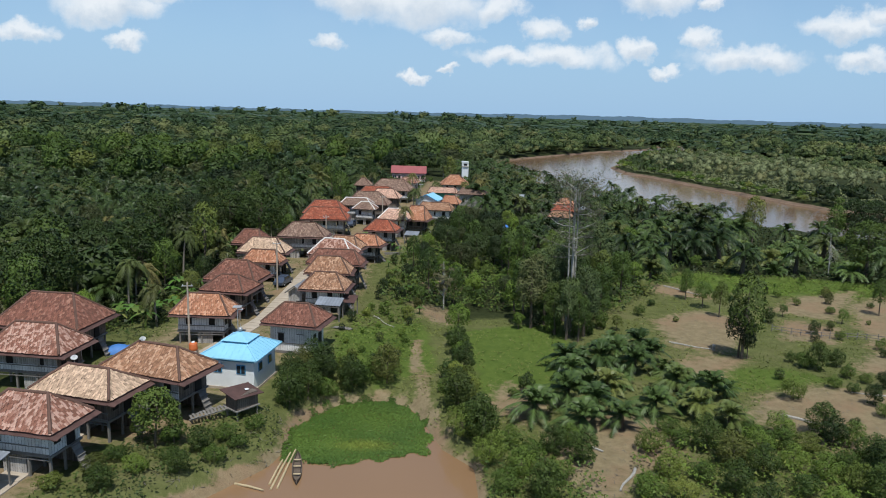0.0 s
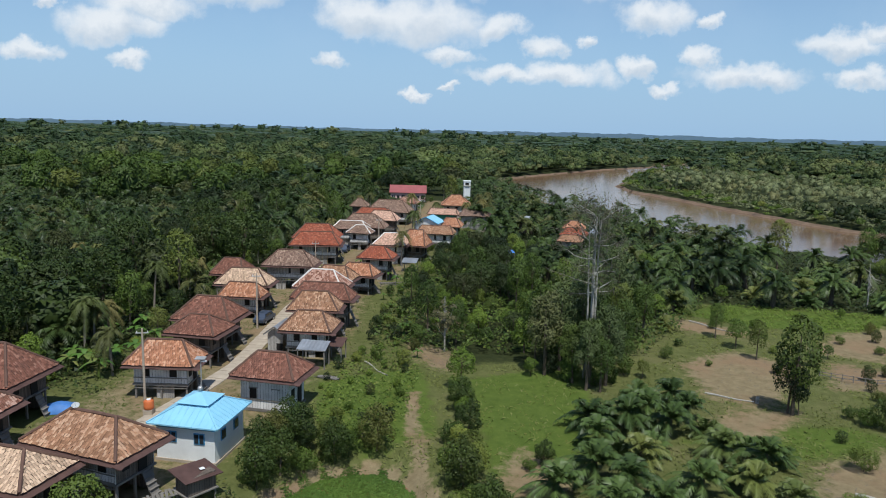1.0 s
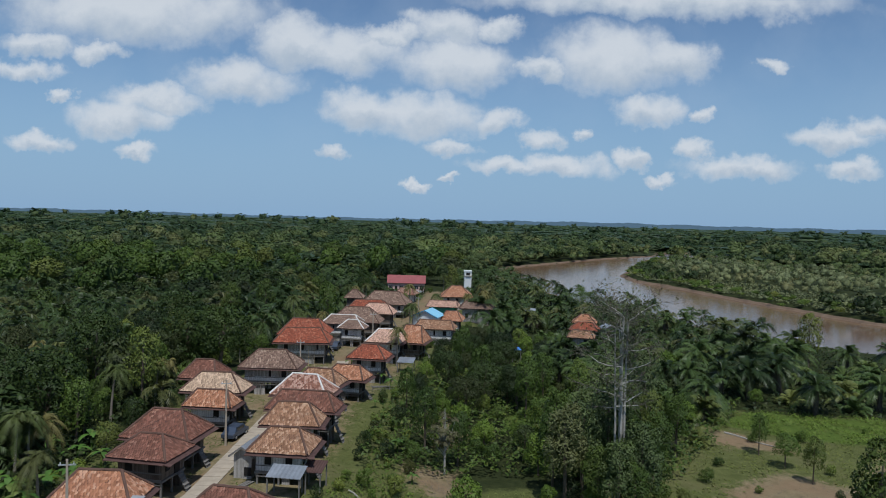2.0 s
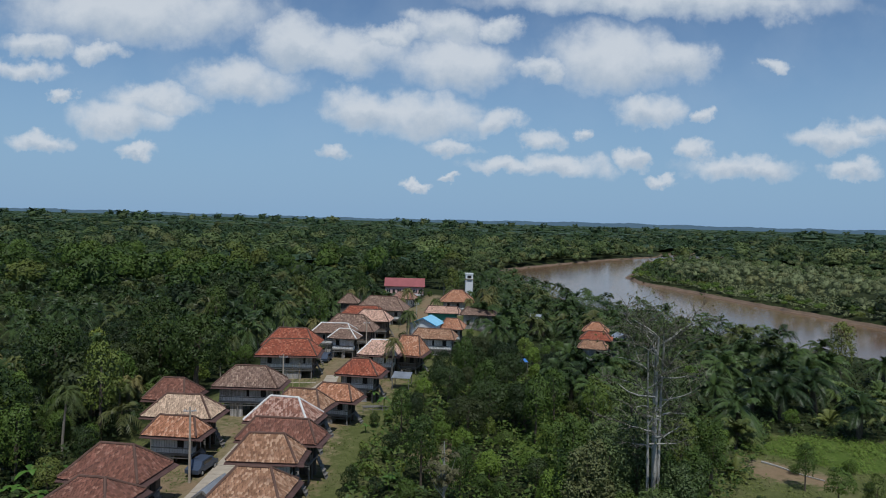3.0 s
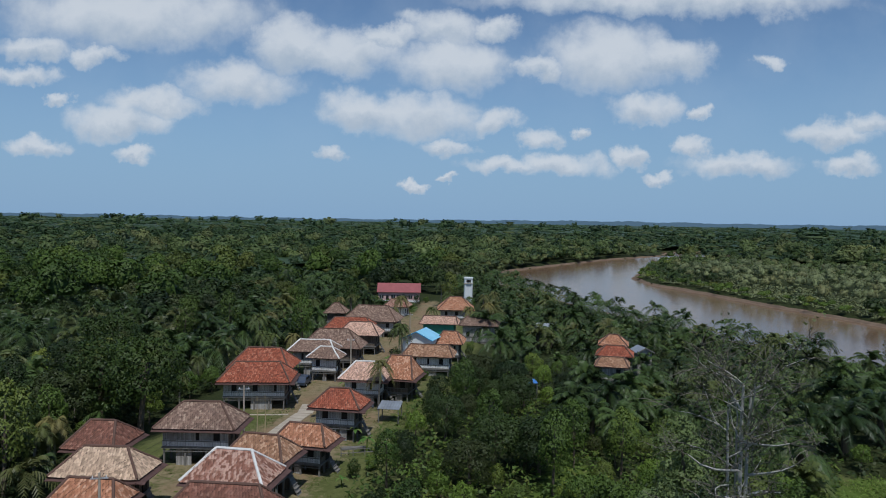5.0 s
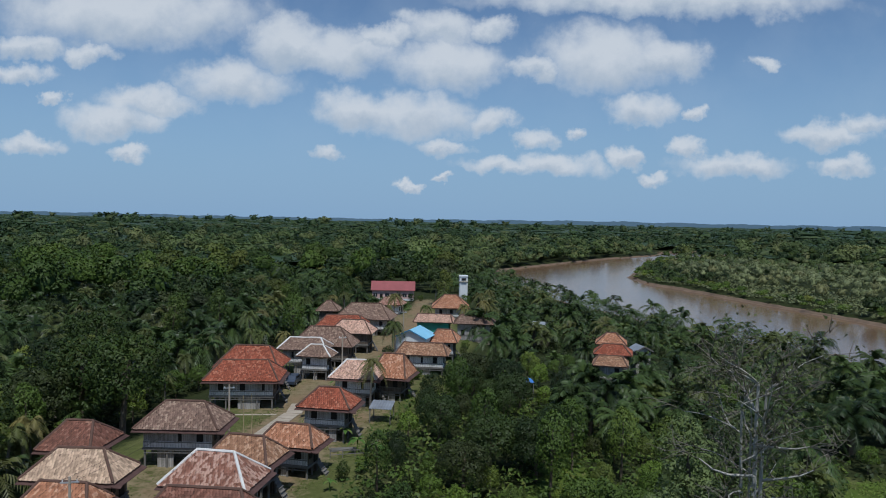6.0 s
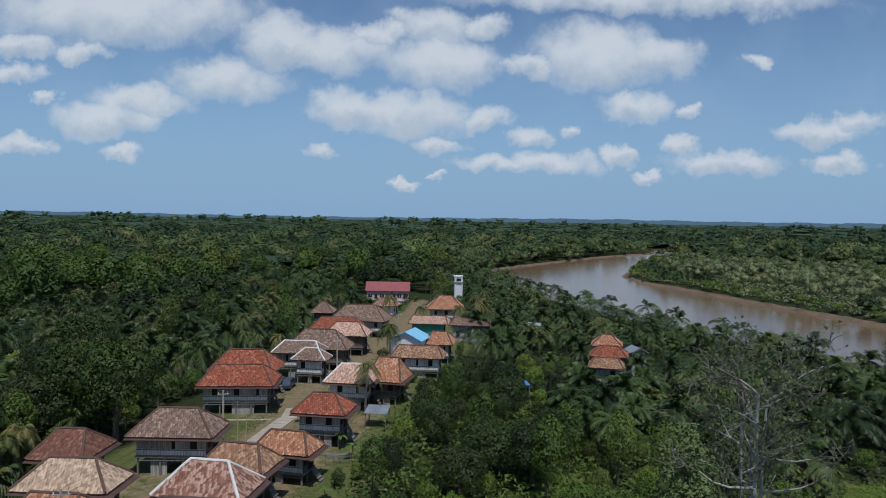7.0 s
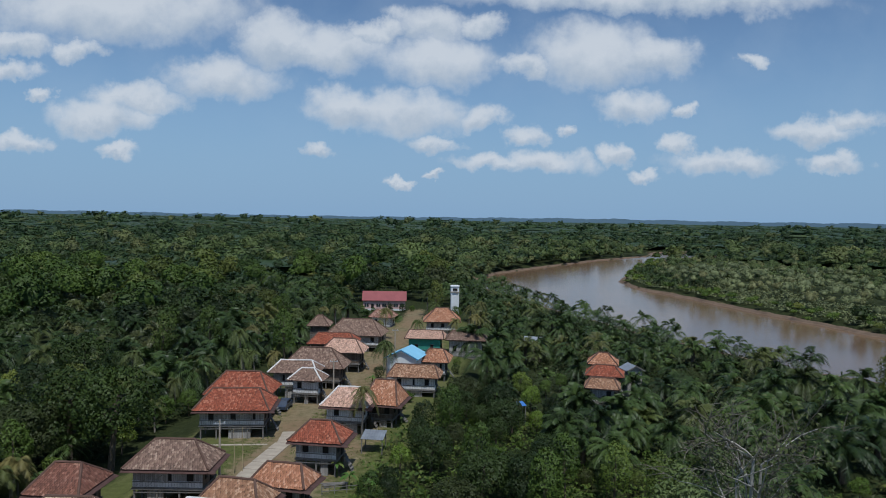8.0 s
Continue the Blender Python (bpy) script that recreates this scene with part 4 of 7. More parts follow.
def broad_tree(rng, height, radius, leaves, leaf, material, name, label, category="tree", clumps=26, crown_low=0.3, tall=0.5, base_r=0.2, bark=None, lobe=(0.28, 0.46), low=-0.6):
    """A tapered trunk with limbs under a crown of small leaves."""
    z0 = height * crown_low
    centre, radii = np.array((0, 0, z0 + (height - z0) * 0.5)), np.array((radius, radius * rng.uniform(0.85, 1.1), (height - z0) * tall))
    p, face, bent, c = lobed_points(rng, clumps, leaves, lobe, -0.98 if category == "bush" else low)
    v, f = leaf_cards(p * radii + centre, face, leaf, leaf * 0.62, rng)
    tree = thing(name, pose(0, 0, 0), label, category)
    part("trunk", limbs(rng, height * 0.8, base_r, c * radii + centre, 7), bark or M_BARK, tree)
    part_mesh("crown", mesh_of("crown", v, f, material, normals=np.repeat(bent, 3, axis=0)), tree)
    return tree


def frond_mesh(rng, fronds, length, pairs, leaflet, width, base, rise_lo, rise_hi, droop, rib=0.07):
    """Feather leaves: a rib and two rows of hanging leaflets each."""
    V, F, n = [], [], 0
    for i in range(fronds):
        az = 2.399963 * i + rng.normal(0, 0.12)
        el = rng.uniform(rise_lo, rise_hi) if i % 3 else rise_hi - (rise_hi - rise_lo) * i / fronds
        out, side = np.array([math.cos(az), math.sin(az), 0]), np.array([-math.sin(az), math.cos(az), 0])
        L = length * rng.uniform(0.85, 1.12)
        ks = np.linspace(0, 1, pairs + 3)
        r = L * (ks * math.cos(el))
        z = L * (ks * math.sin(el) - droop * ks ** 2.1)
        r = r * (1 - 0.12 * ks ** 2)
        axis = base + np.outer(r, out) + np.outer(z, [0, 0, 1])
        # rib
        if rib:
            for k in range(0, len(ks) - 3, 3):
                w = rib * (1 - ks[k]) + 0.012
                V += [axis[k] - side * w, axis[k] + side * w, axis[k + 3] + side * w * 0.7, axis[k + 3] - side * w * 0.7]
                F += [(n, n + 1, n + 2), (n, n + 2, n + 3)]
                n += 4
        for k in range(2, len(ks)):
            t = ks[k]
            size = leaflet * (0.45 + 0.9 * math.sin(math.pi * min(1, t * 0.9 + 0.08))) * rng.uniform(0.85, 1.15)
            along = axis[k] - axis[k - 1]
            along = along / np.linalg.norm(along)
            for sgn in (-1, 1):
                d = side * sgn * 0.9 + along * 0.6 + np.array([0, 0, -0.30 + rng.normal(0, 0.16)])
                d = d / np.linalg.norm(d)
                h = along * width * 0.5
                V += [axis[k] - h, axis[k] + h, axis[k] + d * size + np.array([0, 0, -0.18 * size])]
                F.append((n, n + 1, n + 2))
                n += 3
    return np.array(V), np.array(F)


def palm(rng, trunk, fronds, length, pairs, leaflet, width, droop, material, trunk_mat, name, label, radius=0.22, bow=0.0, lo=-0.3, hi=1.3, nuts=False):
    tree = thing(name, pose(0, 0, 0), label, "palm")
    pts = [(bow * k * k, 0.3 * bow * k, -0.3 + (trunk + 0.3) * k) for k in np.linspace(0, 1, 7)]
    bm = tube(pts, [radius * (1.35 - 0.5 * k) * (1 + 0.1 * (i % 2)) for i, k in enumerate(np.linspace(0, 1, 7))], 7)
    part("trunk", bm, trunk_mat, tree)
    v, f = frond_mesh(rng, fronds, length, pairs, leaflet, width, np.array(pts[-1]), lo, hi, droop)
    part_mesh("crown", mesh_of("crown", v, f, material), tree)
    if nuts:
        bm = bmesh.new()
        bmesh.ops.create_icosphere(bm, subdivisions=1, radius=0.14)
        nut = bpy.data.meshes.new("coconut")
        bm.to_mesh(nut)
        bm.free()
        nut.materials.append(M_BANANA)
        for i in range(4):
            part_mesh("coconut", nut, tree, m=Matrix.Translation(Vector(pts[-1]) + Vector((0.3 * math.cos(1.5 * i), 0.3 * math.sin(1.5 * i), -0.25 - 0.08 * (i % 2)))))
    return tree


def banana(rng, label):
    plant = thing("banana_plant", pose(0, 0, 0), label, "banana plant")
    part("stem", tube([(0, 0, -0.2), (0.05, 0, 1.0), (0.05, 0.05, 2.0)], [0.16, 0.13, 0.08], 7), M_BANANA, plant)
    for i in range(9):
        az, L = 2.4 * i + rng.normal(0, 0.2), rng.uniform(1.5, 2.3)
        el = rng.uniform(0.4, 1.2)
        ks = np.linspace(0, 1, 6)
        out, side = np.array([math.cos(az), math.sin(az), 0]), np.array([-math.sin(az), math.cos(az), 0])
        axis = np.array([0.05, 0.05, 1.95]) + np.outer(L * ks * math.cos(el), out) + np.outer(L * (ks * math.sin(el) - 0.75 * ks ** 2), [0, 0, 1])
        wd = 0.30 * np.sin(np.pi * np.clip(ks * 0.93 + 0.05, 0, 1)) + 0.02
        v = np.concatenate([axis - side * wd[:, None] - [0, 0, 0.06], axis, axis + side * wd[:, None] - [0, 0, 0.06]])
        f = [(k, k + 6, k + 7, k + 1) for k in range(5)] + [(k + 6, k + 12, k + 13, k + 7) for k in range(5)]
        part_mesh("leaf", mesh_of("leaf", v, f, M_BANANA), plant)
    return plant


def rg(k):
    return np.random.default_rng(k)


FAR_AWAY = pose(0, -390, -60)
KINDS = {}
KINDS["tree"] = [
    broad_tree(rg(1), 9.0, 3.6, 2000, 0.45, M_LEAF, "tree", "leafy green broadleaf tree with an uneven crown", clumps=34, base_r=0.2, crown_low=0.12),
    broad_tree(rg(2), 11.0, 4.2, 2400, 0.48, M_LEAF_DARK, "tree", "tall dark green broadleaf forest tree", clumps=38, base_r=0.26, crown_low=0.16),
    broad_tree(rg(3), 8.0, 3.2, 1900, 0.42, M_LEAF_BRIGHT, "tree", "fresh light green broadleaf tree", clumps=30, base_r=0.18, crown_low=0.1),
    broad_tree(rg(4), 12.0, 3.2, 2000, 0.45, M_LEAF, "tree", "slim tall green broadleaf tree", clumps=40, crown_low=0.16, base_r=0.24),
]
KINDS["mango"] = [
    broad_tree(rg(5), 11.5, 5.6, 5000, 0.44, M_LEAF_DARK, "tree", "broad dense dark green mango-like tree", clumps=48, crown_low=0.08, base_r=0.36, lobe=(0.24, 0.38)),
    broad_tree(rg(6), 13.0, 5.4, 4800, 0.44, M_LEAF_MIDDLE, "tree", "large rounded green tree with billowing clumps", clumps=42, crown_low=0.12, base_r=0.36, lobe=(0.25, 0.4)),
]
KINDS["tall_tree"] = [
    broad_tree(rg(7), 14.5, 3.4, 4200, 0.34, M_BANK_LEAF, "tree", "tall grey-green tree with fine drooping foliage", clumps=52, crown_low=0.06, base_r=0.26, lobe=(0.2, 0.34)),
    broad_tree(rg(8), 13.0, 2.9, 3600, 0.34, M_LEAF, "tree", "tall slender green tree with open foliage", clumps=46, crown_low=0.08, base_r=0.24, lobe=(0.2, 0.34)),
]
KINDS["bush"] = [
    broad_tree(rg(11), 3.4, 1.9, 1200, 0.28, M_BUSH, "bush", "dense green bush at the edge of the clearing", "bush", 26, 0.03, 0.55, 0.07),
    broad_tree(rg(12), 2.6, 1.7, 1100, 0.26, M_LEAF_BRIGHT, "bush", "light green leafy roadside bush", "bush", 24, 0.02, 0.55, 0.06),
    broad_tree(rg(13), 4.4, 2.2, 1300, 0.31, M_LEAF_DARK, "bush", "large dark green rounded bush", "bush", 28, 0.05, 0.55, 0.09),
]
KINDS["shrub"] = [
    broad_tree(rg(14), 4.6, 2.5, 3200, 0.22, M_BUSH, "shrub", "tall fine-leaved green shrub with long shoots", "bush", 44, 0.02, 0.55, 0.08, lobe=(0.2, 0.36)),
    broad_tree(rg(15), 3.6, 2.3, 2900, 0.22, M_LEAF, "shrub", "spreading leafy shrub on the cleared ground", "bush", 38, 0.02, 0.55, 0.08, lobe=(0.2, 0.38)),
    broad_tree(rg(16), 5.4, 2.6, 3200, 0.24, M_LEAF_MIDDLE, "shrub", "thick green thicket shrub beside the water", "bush", 46, 0.02, 0.55, 0.1, lobe=(0.2, 0.34)),
]
KINDS["oil_palm"] = [
    palm(rg(21), 2.2, 27, 4.5, 25, 0.74, 0.17, 0.5, M_PALM_YOUNG, M_PALM_TRUNK, "oil_palm", "dark green oil palm with arching fronds", 0.32),
    palm(rg(22), 4.6, 28, 4.8, 26, 0.78, 0.17, 0.55, M_PALM, M_PALM_TRUNK, "oil_palm", "tall oil palm with a full dark crown", 0.34),
    palm(rg(23), 0.7, 24, 3.6, 24, 0.66, 0.14, 0.42, M_PALM_YOUNG, M_PALM_TRUNK, "oil_palm", "young oil palm with fronds near the ground", 0.3),
]
KINDS["coconut"] = [
    palm(rg(31), 9.5, 20, 3.7, 26, 0.8, 0.14, 0.95, M_COCO, M_COCO_TRUNK, "coconut_palm", "slender coconut palm with drooping fronds", 0.16, 0.7, -0.5, 1.1, True),
    palm(rg(32), 7.0, 19, 3.5, 26, 0.8, 0.14, 0.85, M_COCO, M_COCO_TRUNK, "coconut_palm", "coconut palm with yellowing drooping fronds", 0.16, -0.5, -0.5, 1.1, True),
]
KINDS["banana"] = [banana(rg(41), "banana plant with broad torn green leaves")]
for kind in KINDS.values():
    for ob in kind:
        ob.matrix_basis = FAR_AWAY
USED = set()


def plant(kind, variant, x, y, scale=1.0, sink=0.0, squash=1.0):
    """Sets one plant of that kind on the ground, turned at random."""
    source = KINDS[kind][variant % len(KINDS[kind])]
    z = land_at(x, y) - sink
    m = pose(x, y, z, RNG.normal(0, 2), RNG.normal(0, 2), RNG.uniform(0, 360)) @ Matrix.Diagonal((scale, scale, scale * squash, 1))
    if source.name not in USED:
        USED.add(source.name)
        source.matrix_basis = m
        return source
    return copy_thing(source, m)


ROOF_SPOTS = [(h[0], max(h[2], h[3]) / 2) for h in HOUSES] + [((-21.2, 73.4), 4.5), ((-14, 299), 16), ((-13, 277), 8), ((9.4, 286), 5), ((10.2, 279), 4), ((-3.3, 192), 5)]


def free(x, y, clear=1.0):
    """Whether a plant may stand there: off the roofs, the lane and the water."""
    if any(math.hypot(x - c[0], y - c[1]) < r + clear + 0.8 for c, r in ROOF_SPOTS):
        return False
    if min(math.hypot(x - px, y - py) for px, py in LANE) < 2.6 + clear:
        return False
    return float(depth_in(RIVER, x, y)) < -3 and float(depth_in(POND, x, y)) < -0.8


LANE = [way_point(ROAD, s)[:2] for s in np.arange(0, 243, 2.0)]
STANDING = []


def spaced(x, y, gap):
    if any(abs(x - a) < gap and abs(y - b) < gap and math.hypot(x - a, y - b) < gap for a, b in STANDING):
        return False
    STANDING.append((x, y))
    return True


def grow(zone, count, gap, choices, scale=(0.8, 1.2), clear=1.5, seed=0):
    """Scatters plants over a zone; choices are (kind, share)."""
    rng = np.random.default_rng(seed)
    xs, ys = [p[0] for p in zone], [p[1] for p in zone]
    made = tries = 0
    shares = np.array([c[1] for c in choices], float)
    shares /= shares.sum()
    while made < count and tries < count * 14:
        tries += 1
        x, y = rng.uniform(min(xs), max(xs)), rng.uniform(min(ys), max(ys))
        if not inside(zone, x, y) or not free(x, y, clear) or not spaced(x, y, gap):
            continue
        kind = choices[rng.choice(len(choices), p=shares)][0]
        plant(kind, int(rng.integers(0, 9)), x, y, rng.uniform(*scale))
        made += 1


def set_out(kind, places, scale=1.0, variant=None, squash=1.0):
    for i, (x, y) in enumerate(places):
        STANDING.append((x, y))
        plant(kind, i if variant is None else variant[i % len(variant)] if isinstance(variant, tuple) else variant, x, y, scale * RNG.uniform(0.88, 1.12), squash=squash)


# single plants that stand out
set_out("tree", [(39.2, 87.4)], 0.66, 3, 1.3)
set_out("tree", [(39.0, 88.0), (39.9, 87.4)], 0.5, 1, 1.2)
set_out("tree", [(43.1, 112.4), (43.7, 106.9), (62.2, 105.6), (70.6, 110.1), (54.4, 108.5)], 0.5, (0, 3))
set_out("shrub", [(39.8, 74.7), (46.2, 85.0), (47.2, 84.1), (45.4, 87.0), (51.6, 91.9), (50.3, 85.3), (45.8, 77.5), (47.2, 76.0), (47.5, 72.8), (47.0, 69.9), (50.6, 79.6), (51.6, 77.9), (49.5, 81.4), (50.7, 87.4), (54.9, 99.8), (57.3, 97.3), (8.5, 72.6), (9.8, 73.4), (31.1, 106.3), (34.3, 111.5), (50.7, 105.1), (60.5, 92.7)], 0.62, (0, 1, 2))
set_out("shrub", [(-14.6, 67.4), (-11.6, 71.4), (-13.2, 69.8), (-15.2, 69.4), (-12.2, 73.8), (-8.2, 74.6), (-5.4, 75.2), (-7.0, 77.4), (-13.6, 75.8), (-10.2, 75.8)], 1.15, (2, 1))
set_out("tree", [(-12.6, 77.6), (-11.6, 73.4)], 0.42, 1)
set_out("tree", [(-24.2, 57.6)], 1.2, 0)
set_out("tree", [(-25.6, 58.4), (-22.6, 57.8)], 0.6, 0)
set_out("shrub", [(-23.2, 58.6), (-20.0, 57.2), (-18.6, 59.2), (-17.2, 58.2), (-27, 52.5), (-24, 53.2), (-22, 55.4), (-20.6, 53.4), (-18.4, 55.6), (-29.6, 50.4), (-25.6, 50.4), (-16.6, 61.6), (-26.6, 55.2)], 0.8, (1, 2, 0), 0.75)
set_out("tree", [(2.8, 92.5), (2.9, 83.0), (2.2, 76.0)], 0.58, 2)
set_out("shrub", [(2.6, 88), (3.2, 79.5), (1.6, 73), (3.4, 71), (2.4, 68), (3.8, 65), (2.6, 62.5), (4.4, 61.5), (1.6, 78), (4.8, 58), (2.6, 85.4), (3.4, 75.2), (2.2, 70), (4.2, 63)], 1.15, (0, 2, 1))
set_out("oil_palm", [(13.7, 70.6), (16.6, 68.7), (17.1, 75.5), (15.4, 77.1), (18.9, 74.0), (21.0, 77.5), (23.7, 81.3), (19.9, 83.0), (17.9, 84.9), (22.5, 85.2), (26.6, 89.9), (23.4, 92.0), (26.9, 85.6), (22.5, 69.0), (27.1, 72.3), (27.1, 76.2), (30.1, 74.0), (32.7, 75.8), (27.5, 69.4), (9.9, 66.9), (30.4, 78.2), (15.6, 81.7), (29.5, 66.8), (27.5, 81.6), (14.3, 64.6), (18.3, 65.4)], 0.84, (0, 0, 2))
set_out("shrub", [(6.6, 60.4), (8.6, 58.4), (10.8, 59.8), (7.4, 56.0), (10.4, 55.2), (13.0, 58.2), (12.4, 61.6), (6.2, 53.4), (9.0, 52.2)], 1.05, (0, 1, 2), 0.85)
set_out("shrub", [(19.8, 60.8), (22.8, 62.1), (25.1, 61.1), (20.1, 56.6), (22.7, 55.8), (26.5, 58.0), (29.9, 61.3), (32.6, 62.6), (28.1, 56.1), (31.6, 58.2), (34.8, 61.6), (37.6, 62.9), (33.6, 56.4), (36.8, 58.5), (38.8, 58.6), (35.5, 54.6), (30.2, 53.4), (24.6, 53.2), (20.1, 52.1), (17.6, 52.8), (38.9, 56.6), (33.8, 65.1), (30.9, 64.9), (37.8, 65.3), (39.3, 63.0), (22.5, 64.4), (36.4, 52.9), (31.7, 51.0), (20.7, 49.0), (25.1, 49.1)], 1.1, (0, 1, 2), 0.85)

# round the river house and behind the tan roofs
set_out("oil_palm", [(27.0, 169.0), (31.0, 167.4), (35.4, 170.6), (25.0, 174.0), (38.0, 177.0), (37.6, 184.6), (27.4, 184.6), (29.4, 170.4), (32.6, 171.6), (26.2, 171.0), (35.6, 176.6)], 0.9, (0, 1))
set_out("tree", [(0.6, 157.4), (4.6, 152.8), (10.6, 157.0), (7.4, 147.4), (16.0, 149.6), (3.4, 166.0), (14.0, 167.0), (9.0, 163.0)], 0.82, 1)
set_out("tree", [(17.6, 166.0), (19.4, 163.2)], 0.8, 2)
set_out("bush", [(-3.4, 172.0), (-2.2, 176.2), (5.0, 176.0), (6.6, 186.0), (-7.6, 186.4), (-8.2, 193.0), (-13.6, 166.6), (-15.0, 152.4), (-13.4, 154.4), (7.0, 206.0), (-2.6, 206.4), (6.6, 199.0)], 0.75)
set_out("banana", [(-16.0, 153.6), (-14.2, 168.0), (-9.0, 188.0), (-9.6, 143.0), (-7.8, 139.4)], 0.9)
set_out("coconut", [(-6.4, 187.6), (-7.6, 199.0), (-1.4, 229.0), (16.0, 240.0), (19.0, 228.0)], 0.75)
# tall crowns that stand over the western groves
set_out("tree", [(-66.0, 150.0), (-69.0, 156.0), (-61.0, 158.0), (-74.0, 150.0), (-58.0, 126.0), (-64.0, 130.0), (-52.0, 168.0), (-46.0, 182.0), (-84.0, 140.0), (-90.0, 146.0), (-57.0, 110.0), (-73.0, 108.0)], 1.4, (1, 0, 1))
set_out("mango", [(-47.0, 133.0), (-55.0, 139.0), (-50.0, 146.0), (-44.5, 150.0), (-60.0, 147.0), (-48.0, 158.0), (-56.0, 118.0), (-48.5, 112.0), (-62.0, 104.0), (-54.0, 96.0)], 0.95)
set_out("tall_tree", [(22.0, 115.0), (14.5, 112.0), (27.5, 122.0), (30.0, 114.0)], 0.85)
set_out("mango", [(4.0, 131.0), (11.0, 139.5), (1.5, 145.0)], 0.72, 0)
set_out("coconut", [(-44.6, 171.9), (-42.6, 134.0), (-43.0, 162.0), (-41.0, 178.0), (-52.0, 186.0), (-38.0, 186.0), (-60.0, 170.0), (-66.0, 182.0), (-37.0, 205.0), (-40.0, 226.0)], 1.05)
set_out("tree", [(12.4, 176.0), (24.0, 133.0), (31.0, 141.0), (17.0, 128.0), (36.0, 128.0), (6.0, 116.0)], 0.85, 2)
set_out("tree", [(3.1, 136.8), (6.8, 131.4), (18.9, 133.5), (22.9, 130.1), (51.7, 140.7), (8.5, 126.5), (14.2, 128.2), (0.6, 128.0), (28.0, 131.0)], 0.68, (2, 2, 0))
set_out("tree", [(18.4, 178.0)], 1.0, 2)
set_out("mango", [(7.0, 170.8), (17.2, 149.0), (11.9, 163.0)], 0.7, 0)
# bananas and shrubs in the western yards
set_out("banana", [(-44.2, 96.0), (-43.0, 92.4), (-43.6, 86.4), (-38.5, 94.4), (-40.9, 92.1), (-42.1, 82.7), (-45.0, 89.0), (-36.6, 95.6), (-38.0, 89.4)], 1.15)
set_out("bush", [(-41.6, 95.0), (-43.8, 89.6), (-37.2, 91.8), (-42.6, 85.2), (-39.4, 97.2)], 0.75)
# weeds and seedlings on the open ground behind the lane
set_out("bush", [(-9.8, 90.3), (-6.5, 96.3), (-5.7, 105.5), (-9.7, 100.4), (-8.0, 93.2), (-5.0, 101.0), (-7.6, 103.6), (-4.6, 91.0)], 0.42, (1, 0))
set_out("coconut", [(-48.7, 137.1), (-42.4, 133.0), (-44.4, 99.2), (-37.0, 90.6), (-34.1, 252.5), (-29.6, 264.9), (-24.5, 256.0)], 1.0)
set_out("oil_palm", [(-79.4, 134.9), (-74.3, 143.0), (-70.8, 115.9), (-67.4, 121.7), (-62.3, 125.3), (-44.6, 234.1), (-46.4, 224.5)], 1.2, 1)
set_out("mango", [(-52.5, 162.2), (-38.0, 147.0), (-48.3, 146.0), (-54.9, 175.9), (-58.4, 169.5)], 1.0)
set_out("mango", [(101.7, 172.4), (118.5, 190.6), (85.6, 139.5)], 0.95, 1)
set_out("tree", [(94.5, 162.8), (85.2, 141.3)], 1.2, 2)
set_out("bush", [(-20.0, 287.0), (-16.4, 286.0), (-7.0, 286.4), (-22.4, 290.6), (-4.2, 289.0), (-11.0, 285.4)], 0.9)
set_out("tree", [(-125.3, 304.3)], 1.7, 0)
set_out("tree", [(-95.0, 203.3), (-68.2, 178.9)], 1.2, (0, 2))
set_out("mango", [(5.8, 165.8), (11.6, 168.4), (16.4, 145.8), (12.3, 136.9), (7.1, 137.8), (19.8, 158.8)], 0.72, 0)
set_out("tree", [(17.9, 187.0)], 1.0, 2)
set_out("shrub", [(-15.4, 72.0), (-14.4, 74.0), (-9.0, 73.2)], 1.05, 2)
set_out("oil_palm", [(19.9, 156.4), (21.3, 150.6), (24.4, 148.1), (25.8, 161.5), (29.4, 158.4), (35.5, 173.5)], 0.95, 1)
set_out("oil_palm", [(61.2, 180.5), (69.2, 186.4), (71.8, 181.4), (80.5, 187.4), (55.6, 162.9), (58.1, 159.5), (63.5, 159.9), (71.8, 168.0), (50.1, 162.5), (60.2, 150.2)], 1.15, 1)
set_out("oil_palm", [(-48.7, 240.0), (-42.0, 207.1), (-38.1, 214.6), (-54.2, 239.4), (-44.1, 257.4), (-42.6, 194.5), (-51.8, 262.8), (-46.8, 293.5), (-51.1, 213.5), (-44.1, 183.8), (-51.9, 193.8), (-59.8, 220.5), (-61.0, 205.5), (-47.9, 178.9)], 1.25, 1)
set_out("oil_palm", [(15.3, 253.9), (17.3, 225.5), (12.4, 197.9), (17.5, 204.2), (23.5, 244.2), (22.5, 279.9), (22.9, 218.2), (11.4, 217.3)], 1.1, 1)
set_out("tall_tree", [(17.6, 93.2), (19.2, 92.8)], 0.72, (0, 1))
# zones of growth
grow([(9, 107), (26, 108), (31, 124), (20, 128), (10, 120)], 22, 3.6, [("tree", 7), ("bush", 2)], (0.7, 1.3), seed=1)
grow([(-8, 106), (8, 110), (10, 126), (0, 140), (-7, 138), (-9, 120)], 24, 3.2, [("tree", 4), ("bush", 3)], (0.55, 0.9), seed=2)
grow([(-6, 139), (10, 126), (34, 130), (30, 160), (6, 168), (-2, 150)], 50, 3.8, [("tree", 8), ("bush", 1), ("oil_palm", 1)], (0.6, 0.85), seed=3)
grow([(3, 160), (28, 150), (26, 200), (14, 212), (8, 180)], 30, 4.4, [("tree", 4), ("oil_palm", 3)], (0.65, 0.9), seed=4)
